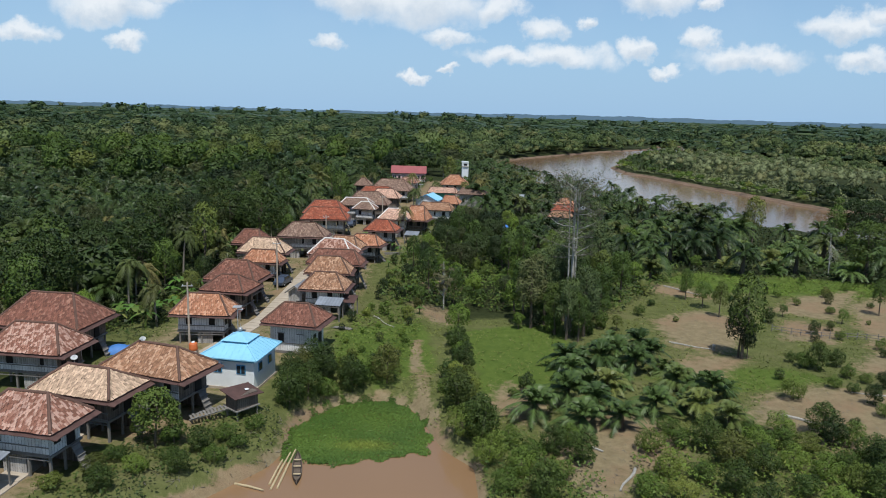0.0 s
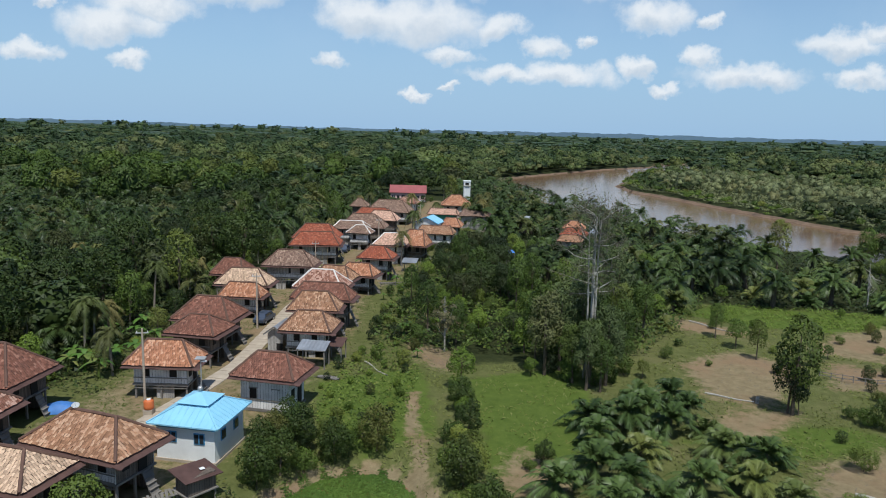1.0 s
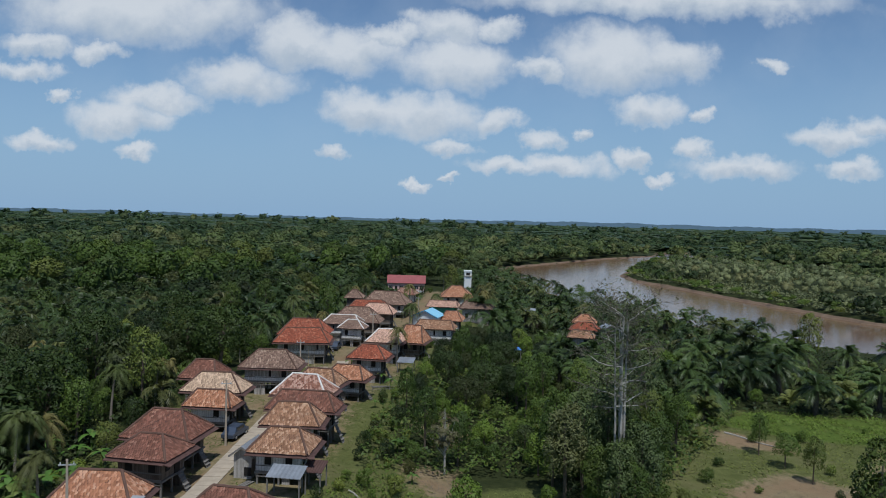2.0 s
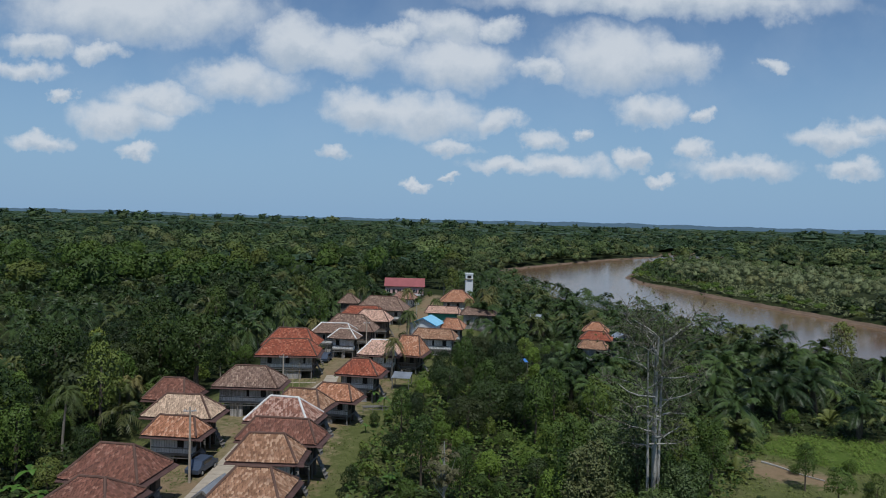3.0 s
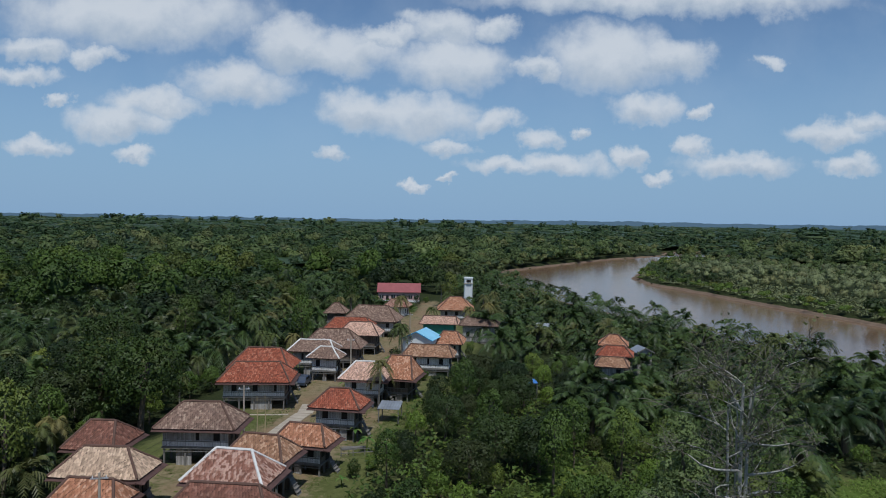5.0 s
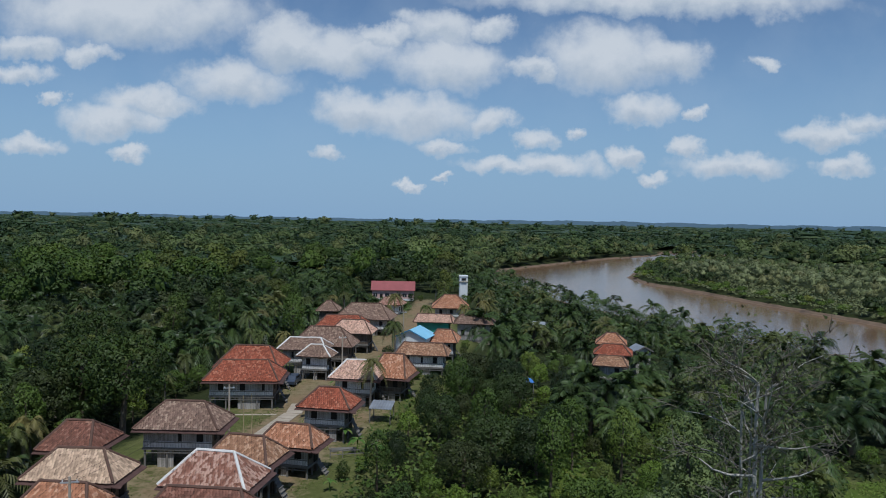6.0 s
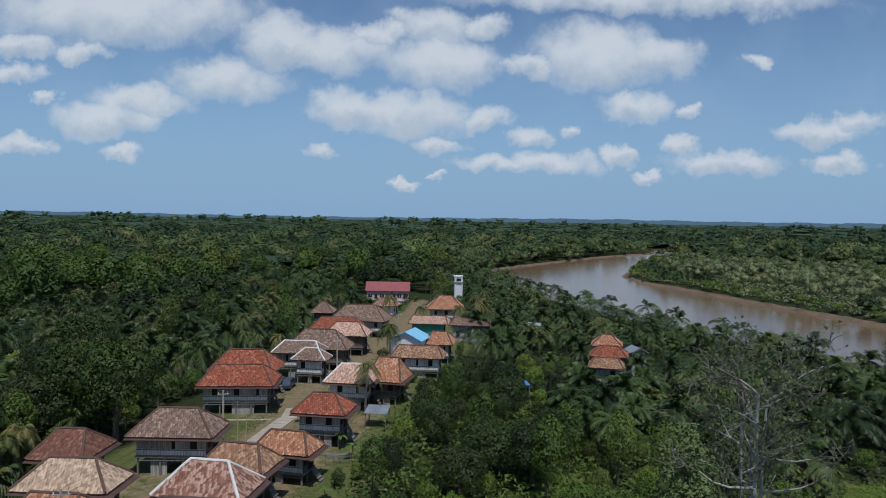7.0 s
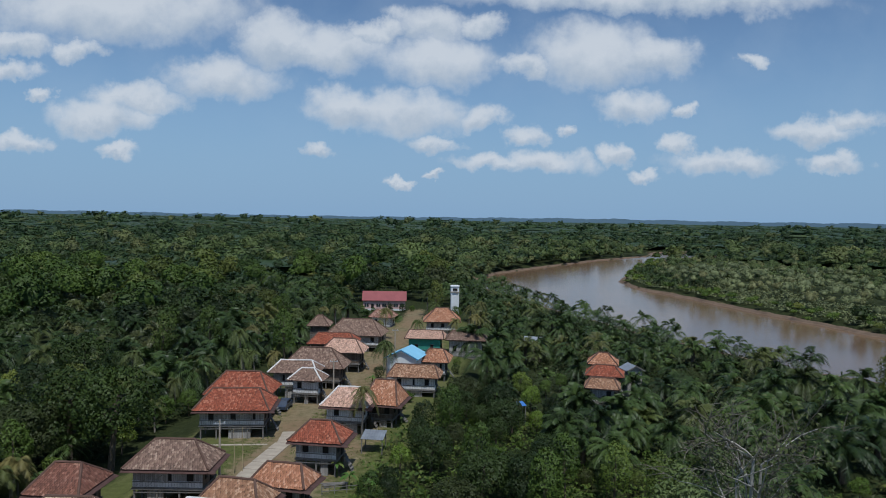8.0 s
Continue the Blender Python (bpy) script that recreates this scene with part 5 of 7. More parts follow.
grow([(26, 110), (38, 122), (48, 139), (88, 133), (110, 135), (100, 170), (60, 178), (28, 165), (28, 150)], 95, 4.8, [("oil_palm", 12), ("tree", 1)], (0.85, 1.15), seed=5)
grow([(28, 165), (60, 178), (76, 200), (76, 236), (50, 262), (26, 262), (16, 212), (26, 200)], 60, 5.4, [("oil_palm", 1)], (0.75, 1.0), seed=15)
grow([(84, 141), (80, 128), (104, 105), (130, 110), (120, 150), (100, 170)], 24, 5.0, [("oil_palm", 5), ("tree", 3)], (0.9, 1.3), seed=6)
grow([(26, 76), (34, 92), (60, 118), (100, 122), (96, 96), (64, 66), (44, 56), (30, 66)], 14, 3.6, [("bush", 5), ("shrub", 4), ("oil_palm", 1)], (0.4, 0.7), seed=7)
grow([(30, 100), (44, 128), (62, 134), (82, 124), (62, 98)], 16, 3.4, [("bush", 5), ("shrub", 3), ("tree", 2)], (0.4, 0.65), seed=18)
grow([(40, 52), (60, 66), (80, 88), (96, 96), (110, 80), (60, 40)], 22, 3.0, [("bush", 4), ("tree", 1)], (0.6, 0.95), seed=17)
grow([(-40, 30), (-50, 60), (-53, 82), (-38, 91), (-37, 128), (-41, 150), (-35, 175), (-64, 178), (-82, 130), (-84, 70), (-70, 30)], 150, 4.0,
     [("oil_palm", 4), ("tree", 5), ("coconut", 2)], (0.75, 1.1), seed=8)
grow([(-36, 170), (-28, 190), (-31, 250), (-20, 264), (14, 264), (16, 282), (-50, 282), (-60, 190)], 46, 5.0, [("oil_palm", 4), ("tree", 4), ("coconut", 2)], (0.8, 1.1), seed=10)
grow([(-46, 88), (-36, 90), (-35, 112), (-46, 112)], 12, 2.6, [("banana", 3), ("bush", 2)], (0.9, 1.3), seed=11)
grow([(-8, 142), (0, 150), (4, 170), (10, 172), (12, 150), (2, 136)], 14, 3.0, [("tree", 5), ("bush", 2)], (0.65, 0.95), seed=12)
set_out("coconut", [(-8.0, 157.0), (-11, 226), (-9.5, 235), (8, 234), (12, 250), (-28, 196), (-44, 120), (-43, 136), (-45, 172), (-42, 130), (-44, 101), (-51, 156), (13, 236), (-24, 268), (16, 262), (3, 262)], 0.95)
grow([(-10.5, 96), (-8.5, 112), (-9.5, 130), (-5, 144), (0, 138), (-1, 116), (-3, 98)], 30, 2.4, [("bush", 5), ("shrub", 3), ("banana", 1)], (0.5, 0.85), 0.8, seed=19)
grow([(-13, 80), (-4, 80), (-3, 98), (-13, 96)], 14, 2.4, [("bush", 1)], (0.3, 0.6), seed=13)


# ---- groves too dense to count ----
LOW_PALMS = [frond_mesh(rg(51 + i), 17, 4.7, 11, 0.85, 0.27, np.array([0, 0, 4.6]), -0.2, 1.3, 0.62, 0) for i in range(3)]


def unit_crown(seed, lobes, leaves, length, size=(0.28, 0.46), rough=0.5, core=(9, 5), lift=0.0):
    """Corners, triangles and bent normals of a crown of unit reach: outer leaves over a lumpy leafy core."""
    rng = rg(seed)
    p, face, bent, c = lobed_points(rng, lobes, leaves, size, rough=rough, lift=lift)
    v, f = leaf_cards(p, face, length, length * 0.68, rng)
    bent = np.repeat(bent, 3, axis=0)
    around, up = core
    az, el = np.meshgrid(np.linspace(0, 2 * math.pi, around, endpoint=False), np.linspace(-0.5, 1.35, up))
    d = np.stack([np.cos(az) * np.cos(el), np.sin(az) * np.cos(el), np.sin(el)], -1).reshape(-1, 3)
    reach = 0.42 + 0.5 * np.max(np.clip(d @ c.T, 0, 1) ** 2, axis=1)
    q = d * (reach * rng.uniform(0.88, 1.08, len(d)))[:, None]
    i = np.arange(around * up).reshape(up, around)
    a, b, e, g = i[:-1], np.roll(i, -1, 1)[:-1], np.roll(i, -1, 1)[1:], i[1:]
    top = np.array([(i[-1, 0], i[-1, k], i[-1, k + 1]) for k in range(1, around - 1)])
    inner = np.concatenate([np.stack([a, b, e], -1).reshape(-1, 3), np.stack([a, e, g], -1).reshape(-1, 3), top])
    return np.concatenate([v, q]), np.concatenate([f, inner + len(v)]), np.concatenate([bent, d * 0.9 + rng.normal(0, 0.22, d.shape) + [0, 0, 0.15 + lift]])


def tones(rng, n):
    """A lightness and a warmth for each plant of a stand."""
    return np.stack([rng.beta(1.3, 1.7, n), rng.random(n)], -1)


def stand(name, shapes, x, y, radius, tall, material, label, seed, category="forest"):
    """One object for many like crowns, each turned, scaled and toned."""
    rng = rg(seed)
    n = len(x)
    pick, turn, tone = rng.integers(0, len(shapes), n), rng.uniform(0, 6.283, n), tones(rng, n)
    half_high = np.minimum(tall * 0.48, radius * rng.uniform(0.75, 1.15, n))
    z = land(x, y) + tall - half_high
    V, F, N, T, base = [], [], [], [], 0
    for i, (v, f, bent) in enumerate(shapes):
        at = np.flatnonzero(pick == i)
        if not len(at):
            continue
        c, s_ = np.cos(turn[at])[:, None], np.sin(turn[at])[:, None]

        def turned(q):
            return np.stack([q[:, 0] * c - q[:, 1] * s_, q[:, 0] * s_ + q[:, 1] * c, np.broadcast_to(q[:, 2], (len(at), len(q)))], -1)

        size = np.stack([radius[at], radius[at] * rng.uniform(0.8, 1.1, len(at)), half_high[at]], -1)[:, None, :]
        V.append((turned(v) * size + np.stack([x[at], y[at], z[at]], -1)[:, None, :]).reshape(-1, 3))
        N.append(turned(bent).reshape(-1, 3))
        T.append(np.repeat(tone[at], len(v), axis=0))
        F.append((f[None] + (base + np.arange(len(at)) * len(v))[:, None, None]).reshape(-1, 3))
        base += len(at) * len(v)
    me = mesh_of(name, np.concatenate(V), np.concatenate(F), material, tone=np.concatenate(T), normals=np.concatenate(N))
    return tagged(new(name, me), label, category, kind="stuff")


CROWN_NEAR = [unit_crown(61 + i, 22, 560, 0.19, core=(12, 7)) for i in range(5)]


def grove(name, shapes, places, scales, material, label, category):
    """One object for many like palms, each a turned and scaled copy of a shape."""
    V, F, T, n = [], [], [], 0
    rng = rg(len(places))
    tone = tones(rng, len(places))
    for (x, y), k, own in zip(places, scales, tone):
        v, f = shapes[int(rng.integers(0, len(shapes)))]
        a = rng.uniform(0, 6.283)
        c, s_ = math.cos(a) * k, math.sin(a) * k
        V.append(np.stack([v[:, 0] * c - v[:, 1] * s_ + x, v[:, 0] * s_ + v[:, 1] * c + y, v[:, 2] * k * rng.uniform(0.8, 1.25) + land_at(x, y) - 0.2], -1))
        F.append(f + n)
        T.append(np.repeat(own[None], len(v), axis=0))
        n += len(v)
    return tagged(new(name, mesh_of(name, np.concatenate(V), np.concatenate(F), material, tone=np.concatenate(T))), label, category, kind="stuff")


def filled(zone, gap, seed, palm_share, scale):
    """Fills a zone evenly; palms and broadleaf trees go apart in patches."""
    rng = rg(seed)
    xs, ys = [p[0] for p in zone], [p[1] for p in zone]
    X, Y = np.meshgrid(np.arange(min(xs), max(xs), gap), np.arange(min(ys), max(ys), gap))
    X, Y = (X + rng.uniform(-0.45, 0.45, X.shape) * gap).ravel(), (Y + rng.uniform(-0.45, 0.45, Y.shape) * gap).ravel()
    ok = inside(zone, X, Y) & (depth_in(RIVER, X, Y) < -3.5)
    for x, y in zip(X[ok], Y[ok]):
        if free(x, y, 1.6) and spaced(x, y, gap * 0.62):
            patch = 0.5 + 0.5 * math.sin(x * 0.047 + 1.7) * math.cos(y * 0.039 - 0.6) + rng.normal(0, 0.16)
            k = rng.uniform(*scale)
            patch -= 0.6 * (float(depth_in(RIVER, x, y)) > -14)
            (GROVE_PALMS if patch < palm_share else GROVE_TREES).append(((x, y), k))


GROVE_PALMS, GROVE_TREES = [], []
filled([(-40, 30), (-50, 60), (-53, 82), (-38, 91), (-37, 128), (-41, 150), (-35, 175), (-70, 190), (-100, 150), (-105, 40), (-70, 20)], 4.4, 301, 0.5, (0.65, 1.0))
filled([(-60, 190), (-35, 178), (-32, 250), (-26, 282), (20, 284), (18, 340), (-270, 350), (-270, 100), (-105, 40), (-100, 150)], 6.2, 302, 0.8, (0.85, 1.2))
filled([(28, 150), (60, 178), (76, 200), (90, 205), (50, 300), (30, 390), (12, 400), (8, 290), (16, 262), (16, 212)], 6.0, 303, 1.4, (0.85, 1.1))
filled([(84, 141), (80, 126), (104, 100), (130, 60), (260, 60), (250, 112), (140, 165), (108, 190), (88, 165)], 6.0, 304, 0.95, (0.8, 1.1))
grove("oil_palm_grove", LOW_PALMS, [p for p, _ in GROVE_PALMS], [k for _, k in GROVE_PALMS], M_PALM, "dense grove of dark green oil palms", "palm grove")
wood = rg(307)
wx, wy = np.array([p[0] for p, _ in GROVE_TREES]), np.array([p[1] for p, _ in GROVE_TREES])
wr = 3.1 * np.exp(wood.normal(0, 0.26, len(wx))) * np.where(wood.random(len(wx)) < 0.14, 1.5, 1.0)
wt = 5.4 + 0.95 * wr + wood.normal(0, 0.8, len(wx))
part_of = wood.random(len(wx))
for lo, hi, material, label in ((0.0, 0.62, M_LEAF_DARK, "close-grown dark broadleaf woodland round the village"), (0.62, 0.92, M_LEAF_MIDDLE, "mid-green broadleaf trees among the palms"), (0.92, 1.0, M_LEAF, "lighter green broadleaf crowns in the woodland")):
    m = (part_of >= lo) & (part_of < hi)
    stand("woodland", CROWN_NEAR, wx[m], wy[m], wr[m], wt[m], material, label, int(308 + 100 * lo), "woodland")


def undergrowth(zone, density, high, material, label, seed, leaf=0.5):
    """A rough carpet of shrubs, ferns and creepers between the stems."""
    rng = rg(seed)
    xs, ys = [p[0] for p in zone], [p[1] for p in zone]
    n = int((max(xs) - min(xs)) * (max(ys) - min(ys)) * density)
    x, y = rng.uniform(min(xs), max(xs), n), rng.uniform(min(ys), max(ys), n)
    ok = inside(zone, x, y) & (depth_in(RIVER, x, y) < -4) & (depth_in(POND, x, y) < -1)
    ok &= np.min([np.hypot(x - px, y - py) for px, py in LANE], 0) > 3.5
    for c, r in ROOF_SPOTS:
        ok &= np.hypot(x - c[0], y - c[1]) > r + 0.9
    x, y = x[ok], y[ok]
    lump = 0.5 + 0.28 * np.sin(x * 0.9 + 1.3 * np.sin(y * 0.5)) * np.cos(y * 0.8 + 1.1 * np.sin(x * 0.6)) + 0.22 * np.sin(x * 2.3 + y * 1.1) * np.cos(y * 2.1 - x * 0.7)
    z = land(x, y) + high * np.clip(lump, 0.05, 1) * rng.uniform(0.55, 1.0, len(x))
    v, f = leaf_cards(np.stack([x, y, z], -1), rng.normal(0, 0.55, (len(x), 3)) + [0, -0.1, 1], leaf, leaf * 0.75, rng)
    own = np.repeat(np.stack([np.clip(0.5 + 0.4 * np.sin(x * 0.6 + 2 * np.sin(y * 0.31)) * np.cos(y * 0.5) + rng.normal(0, 0.15, len(x)), 0, 1), rng.random(len(x))], -1), 3, axis=0)
    tagged(new("undergrowth", mesh_of("undergrowth", v, f, material, tone=own)), label, "undergrowth", kind="stuff")


# the dark leaf here stands in for deep shade between the stems
undergrowth([(-40, 30), (-50, 60), (-53, 82), (-39, 91), (-38, 128), (-42, 150), (-36, 175), (-34, 250), (-70, 260), (-100, 150), (-105, 40), (-70, 20)], 4.0, 3.4, M_LEAF_DARK, "shrubs and creepers under the western trees, coloured dark for shade", 701, 0.62)
undergrowth([(-9, 104), (8, 106), (28, 106), (38, 122), (48, 138), (30, 165), (8, 172), (-3, 160), (-7, 138)], 5.5, 3.2, M_LEAF, "green shrubs and creepers between the trees", 702, 0.5)
undergrowth([(8, 172), (30, 165), (48, 138), (84, 133), (108, 140), (100, 190), (76, 235), (44, 310), (10, 300), (14, 262), (18, 212), (14, 200)], 2.4, 1.8, M_LEAF_DARK, "ferns and shrubs under the oil palms, with shade in their dark colour", 703, 0.6)
undergrowth([(84, 141), (80, 126), (104, 100), (130, 70), (240, 70), (240, 110), (140, 165), (108, 185)], 2.2, 3.0, M_LEAF_DARK, "shrubs under the eastern palms, painted dark for shade", 704, 0.7)


undergrowth([(107, 420), (117, 386), (125, 344), (133, 313), (139, 290), (145, 268), (176, 232), (230, 215), (190, 300), (160, 420), (170, 560), (145, 560), (112, 462)], 1.0, 1.9, M_SCRUB, "low scrub along the far river bank", 705, 1.0)


undergrowth([(15, 48), (46, 48), (48, 61), (34, 64), (24, 64), (18, 60)], 9.0, 2.0, M_BUSH, "low green shoots filling the thicket", 706, 0.3)
undergrowth([(4, 48), (14, 48), (14, 60), (8, 63), (4, 60)], 9.0, 1.8, M_LEAF, "leafy growth along the pond's edge", 707, 0.3)


undergrowth([(-31, 46), (-18, 46), (-15, 55), (-14.5, 64), (-18, 68), (-22, 62), (-27, 60), (-29, 52)], 8.0, 1.0, M_LEAF_MIDDLE, "tangled weeds and creepers on the pond bank", 708, 0.3)
undergrowth([(-13, 80), (-4, 76), (-2, 98), (-6, 108), (-11, 100)], 7.0, 0.7, M_BUSH, "knee-high weeds on the open ground by the houses", 709, 0.3)
undergrowth([(-46, 82), (-36, 84), (-33, 112), (-46, 112)], 5.0, 1.5, M_LEAF_MIDDLE, "rank weeds behind the western houses", 710, 0.35)


# the bare pale tree
def bare_tree():
    rng = rg(77)
    tree = thing("bare_tree", pose(18.6, 97.6, land_at(18.6, 97.6)), "tall nearly bare tree with pale grey limbs and brown twigs", "tree")
    bm, fine = bmesh.new(), bmesh.new()
    tips = []

    def branch(start, way, length, radius, depth):
        pts, rad = [start], [radius]
        d = Vector(way).normalized()
        for i in range(4):
            d = (d + Vector(rng.normal(0, 0.16, 3)) + Vector((0, 0, 0.05 if depth < 3 else -0.06))).normalized()
            pts.append(pts[-1] + d * length / 4)
            rad.append(radius * (1 - 0.16 * (i + 1)))
        tube(pts, rad, 6 if depth < 2 else 4 if depth < 3 else 3, bm if depth < 3 else fine)
        if depth >= 4:
            tips.append(pts[-1])
            tips.append(pts[2])
            return
        for i in range(4 if depth < 3 else 6):
            k = int(rng.integers(1, 5))
            side = Vector(rng.normal(0, 1, 3))
            side.z = abs(side.z) * 0.4
            branch(pts[k], d * 0.6 + side.normalized() * 0.8, length * rng.uniform(0.45, 0.72), max(0.028, rad[k] * 0.6), depth + 1)

    for n, (sx, sy, lean, tall, rad) in enumerate(((0, 0, 0.008, 20.6, 0.21), (-0.34, 0.2, -0.014, 19.4, 0.14), (0.32, 0.15, 0.018, 20.2, 0.17), (0.05, 0.4, 0.0, 18.6, 0.12))):
        pts = [Vector((sx + lean * k * tall + 0.13 * math.sin(5 * k + sx), sy + 0.12 * math.sin(4 * k), -0.4 + tall * k)) for k in np.linspace(0, 1, 13)]
        rads = [rad * (1.25 - 0.85 * k) for k in np.linspace(0, 1, 13)]
        tube(pts, rads, 7, bm)
        for k in (7, 8, 9, 10, 11, 11, 12, 12):
            az = 2.4 * k + 1.3 * n + rng.normal(0, 0.4)
            branch(pts[k], (math.cos(az), math.sin(az), 0.1 + 0.09 * max(0, k - 7)), rng.uniform(2.6, 3.9) * (0.85 if k < 8 else 1.0), rads[k] * 0.8, 2)
    part("trunk", bm, M_BARK_BLEACHED, tree)
    part("twig_crown", fine, M_TWIG, tree, "fine grey-brown twigs")
    tips = np.array([tuple(t) for t in tips])
    p = tips[rng.integers(0, len(tips), 2600)] + rng.normal(0, 0.42, (2600, 3))
    v, f = leaf_cards(p, rng.normal(size=(2600, 3)) + [0, 0, 0.6], 0.25, 0.15, rng)
    part_mesh("leaves", mesh_of("leaves", v, f, M_BANK_LEAF), tree, "sparse grey-green leaves")
    return tree


bare_tree()
set_out("bush", [(16.2, 96.2), (21.4, 96.6), (14.0, 99.0), (23.6, 99.2), (18.8, 95.0)], 1.0)
set_out("tree", [(12.6, 101.6), (24.6, 102.4), (17.4, 103.4), (21.0, 104.0), (14.6, 104.8)], 0.8, (3, 0, 2))
set_out("tall_tree", [(15.6, 100.6), (22.0, 101.4), (18.9, 103.0), (13.4, 98.4), (24.6, 105.0), (17.0, 107.0)], 0.9, (0, 1, 0))
set_out("tall_tree", [(18.2, 94.4), (20.4, 95.4), (16.4, 95.6)], 0.8, (1, 0, 1))
set_out("tree", [(15.6, 96.4), (21.8, 99.6), (11.6, 97.8), (25.6, 98.0)], 0.55, (2, 0))


# ---- far woods ----
def scatter(rng, near, far, gap, half_angle=0.72):
    m = int(half_angle * (far * far - near * near) / (gap * gap))
    r = np.sqrt(rng.uniform(near * near, far * far, m))
    a = rng.uniform(-half_angle, half_angle, m)
    return r * np.sin(a), r * np.cos(a) + 40


def clear_of(x, y, bank):
    return depth_in(RIVER, x, y) < -bank


NEAR_WOODS = [[(-270, 100), (-270, 350), (20, 345), (14, 400), (30, 390), (90, 205), (140, 165), (250, 112), (260, 60), (60, 10), (-105, 20)]]
POINT = [(100, 500), (92, 380), (110, 290), (140, 215), (330, 120), (420, 300), (330, 470), (230, 640), (150, 640)]
WOODS = [(140, 340, 8.4, 18, 280, 0.22, 4.3), (340, 640, 10.6, 13, 120, 0.30, 5.4), (640, 1300, 17.0, 9, 44, 0.40, 8.6), (1300, 2800, 36.0, 6, 6, 0.45, 19.0), (2800, 4500, 72.0, 5, 3, 0.45, 34.0)]
for i, (near, far, gap, lobes, cards, size, radius) in enumerate(WOODS):
    rng = rg(200 + i)
    shapes = [unit_crown(210 + 10 * i + j, lobes, cards, size, rough=(0.5, 0.4, 0.3, 0.2, 0.2)[i], core=((11, 5), (9, 4), (8, 4), (8, 3), (7, 3))[i], lift=(0, 0.1, 0.35, 0.6, 0.6)[i]) for j in range(5)]
    x, y = scatter(rng, near, far, gap)
    keep = clear_of(x, y, 1.5 + radius * 0.5) & ~inside(POINT, x, y)
    for zone in NEAR_WOODS:
        keep &= ~inside(zone, x, y)
    keep &= ~((x > 75) & (x < 260) & (y < 232 - 0.43 * (x - 90)))
    x, y = x[keep], y[keep]
    lie = np.sin(0.031 * x + 1.4 * np.sin(0.017 * y)) * np.cos(0.019 * y + 1.6 * np.sin(0.023 * x))
    rad = radius * np.exp(rng.normal(0, 0.3, len(x))) * (1 + 0.16 * lie)
    tall = (8.2 + 3.0 * lie + 0.5 * (rad - radius) * (4.6 / radius) + rng.normal(0, 1.3, len(x))) * np.where(rng.random(len(x)) < 0.05, 1.4, 1.0)
    tall = np.clip(tall, 4, 17) * (1.0, 1.0, 1.0, 1.0, 0.9)[i]
    share = rng.random(len(x)) + 0.25 * lie
    for lo, hi, material, label in ((-1, 0.66, M_FAR, "unbroken dark green tropical forest reaching the horizon"), (0.66, 0.93, M_LEAF_MIDDLE, "mid-green crowns of the far forest"), (0.93, 2, M_BANK_LEAF if i == 1 else M_LEAF_MIDDLE, "lighter grey-green crowns of the far forest")):
        if i > 1:
            material = M_FAR
        m = (share >= lo) & (share < hi)
        if not m.any():
            continue
        stand("far_woods", shapes, x[m], y[m], rad[m], tall[m], material, label, 240 + i)

# tall crowns that stand out of the woods
for near, far, gap, lobes, cards, size, radius in ((230, 400, 30.0, 28, 900, 0.17, 7.2), (400, 760, 42.0, 22, 340, 0.24, 8.0), (760, 1500, 84.0, 12, 110, 0.36, 10.5), (1500, 2900, 190.0, 8, 30, 0.5, 17.0)):
    rng = rg(int(260 + near))
    x, y = scatter(rng, near, far, gap)
    keep = clear_of(x, y, 12) & ~inside(POINT, x, y) & ~inside([(8, 250), (85, 225), (150, 120), (150, 230), (60, 340), (10, 460)], x, y) & ~inside([(-60, 20), (60, 20), (110, 140), (60, 262), (20, 310), (-46, 310)], x, y)
    x, y = x[keep], y[keep]
    rad = radius * rng.uniform(0.65, 1.2, len(x))
    stand("tall_crowns", [unit_crown(int(300 + near + j), lobes, cards, size) for j in range(4)], x, y, rad, rng.uniform(12, 17, len(x)) * (np.where(x < 100, 1.95, 1.6) if near > 1400 else 1.1 if near > 700 else 1.0), M_LEAF if near < 400 else M_BANK_LEAF if near < 760 else M_FAR, "tall crowns standing out of the forest", int(near))

# trees that lean over the water along the far western bank
WEST_BANK = [(18, 440), (25, 455), (44, 503), (82, 566), (148, 668), (211, 741)]
CROWN_BANK = [unit_crown(821 + i, 12, 130, 0.3, core=(9, 5)) for i in range(4)]
rng = rg(811)
bx, by = [], []
for (ax, ay), (ex, ey) in zip(WEST_BANK, WEST_BANK[1:]):
    run = math.hypot(ex - ax, ey - ay)
    for s in np.arange(0, run, 2.6):
        off = rng.uniform(0.8, 13)
        bx.append(ax + (ex - ax) * s / run - (ey - ay) / run * off)
        by.append(ay + (ey - ay) * s / run + (ex - ax) / run * off)
bx, by = np.array(bx), np.array(by)
stand("bank_woods", CROWN_BANK, bx, by, rng.uniform(2.6, 5.0, len(bx)), rng.uniform(6.0, 13.0, len(bx)), M_BANK_LEAF, "grey-green trees crowding the far river bank", 812)


# the low eastern point: bright shrubs at the water, pale thin trees, then darker woods, palms at its tip
def on_point(zone, count, gap, lo, hi, seed):
    rng = rg(seed)
    xs, ys = [p[0] for p in zone], [p[1] for p in zone]
    got = []
    for _ in range(count * 12):
        px, py = rng.uniform(min(xs), max(xs)), rng.uniform(min(ys), max(ys))
        if inside(zone, px, py) and lo < -float(depth_in(RIVER, px, py)) < hi and all(abs(px - a) > gap or abs(py - b) > gap for a, b in got):
            got.append((px, py))
            if len(got) >= count:
                break
    return np.array([g[0] for g in got]), np.array([g[1] for g in got]), rng


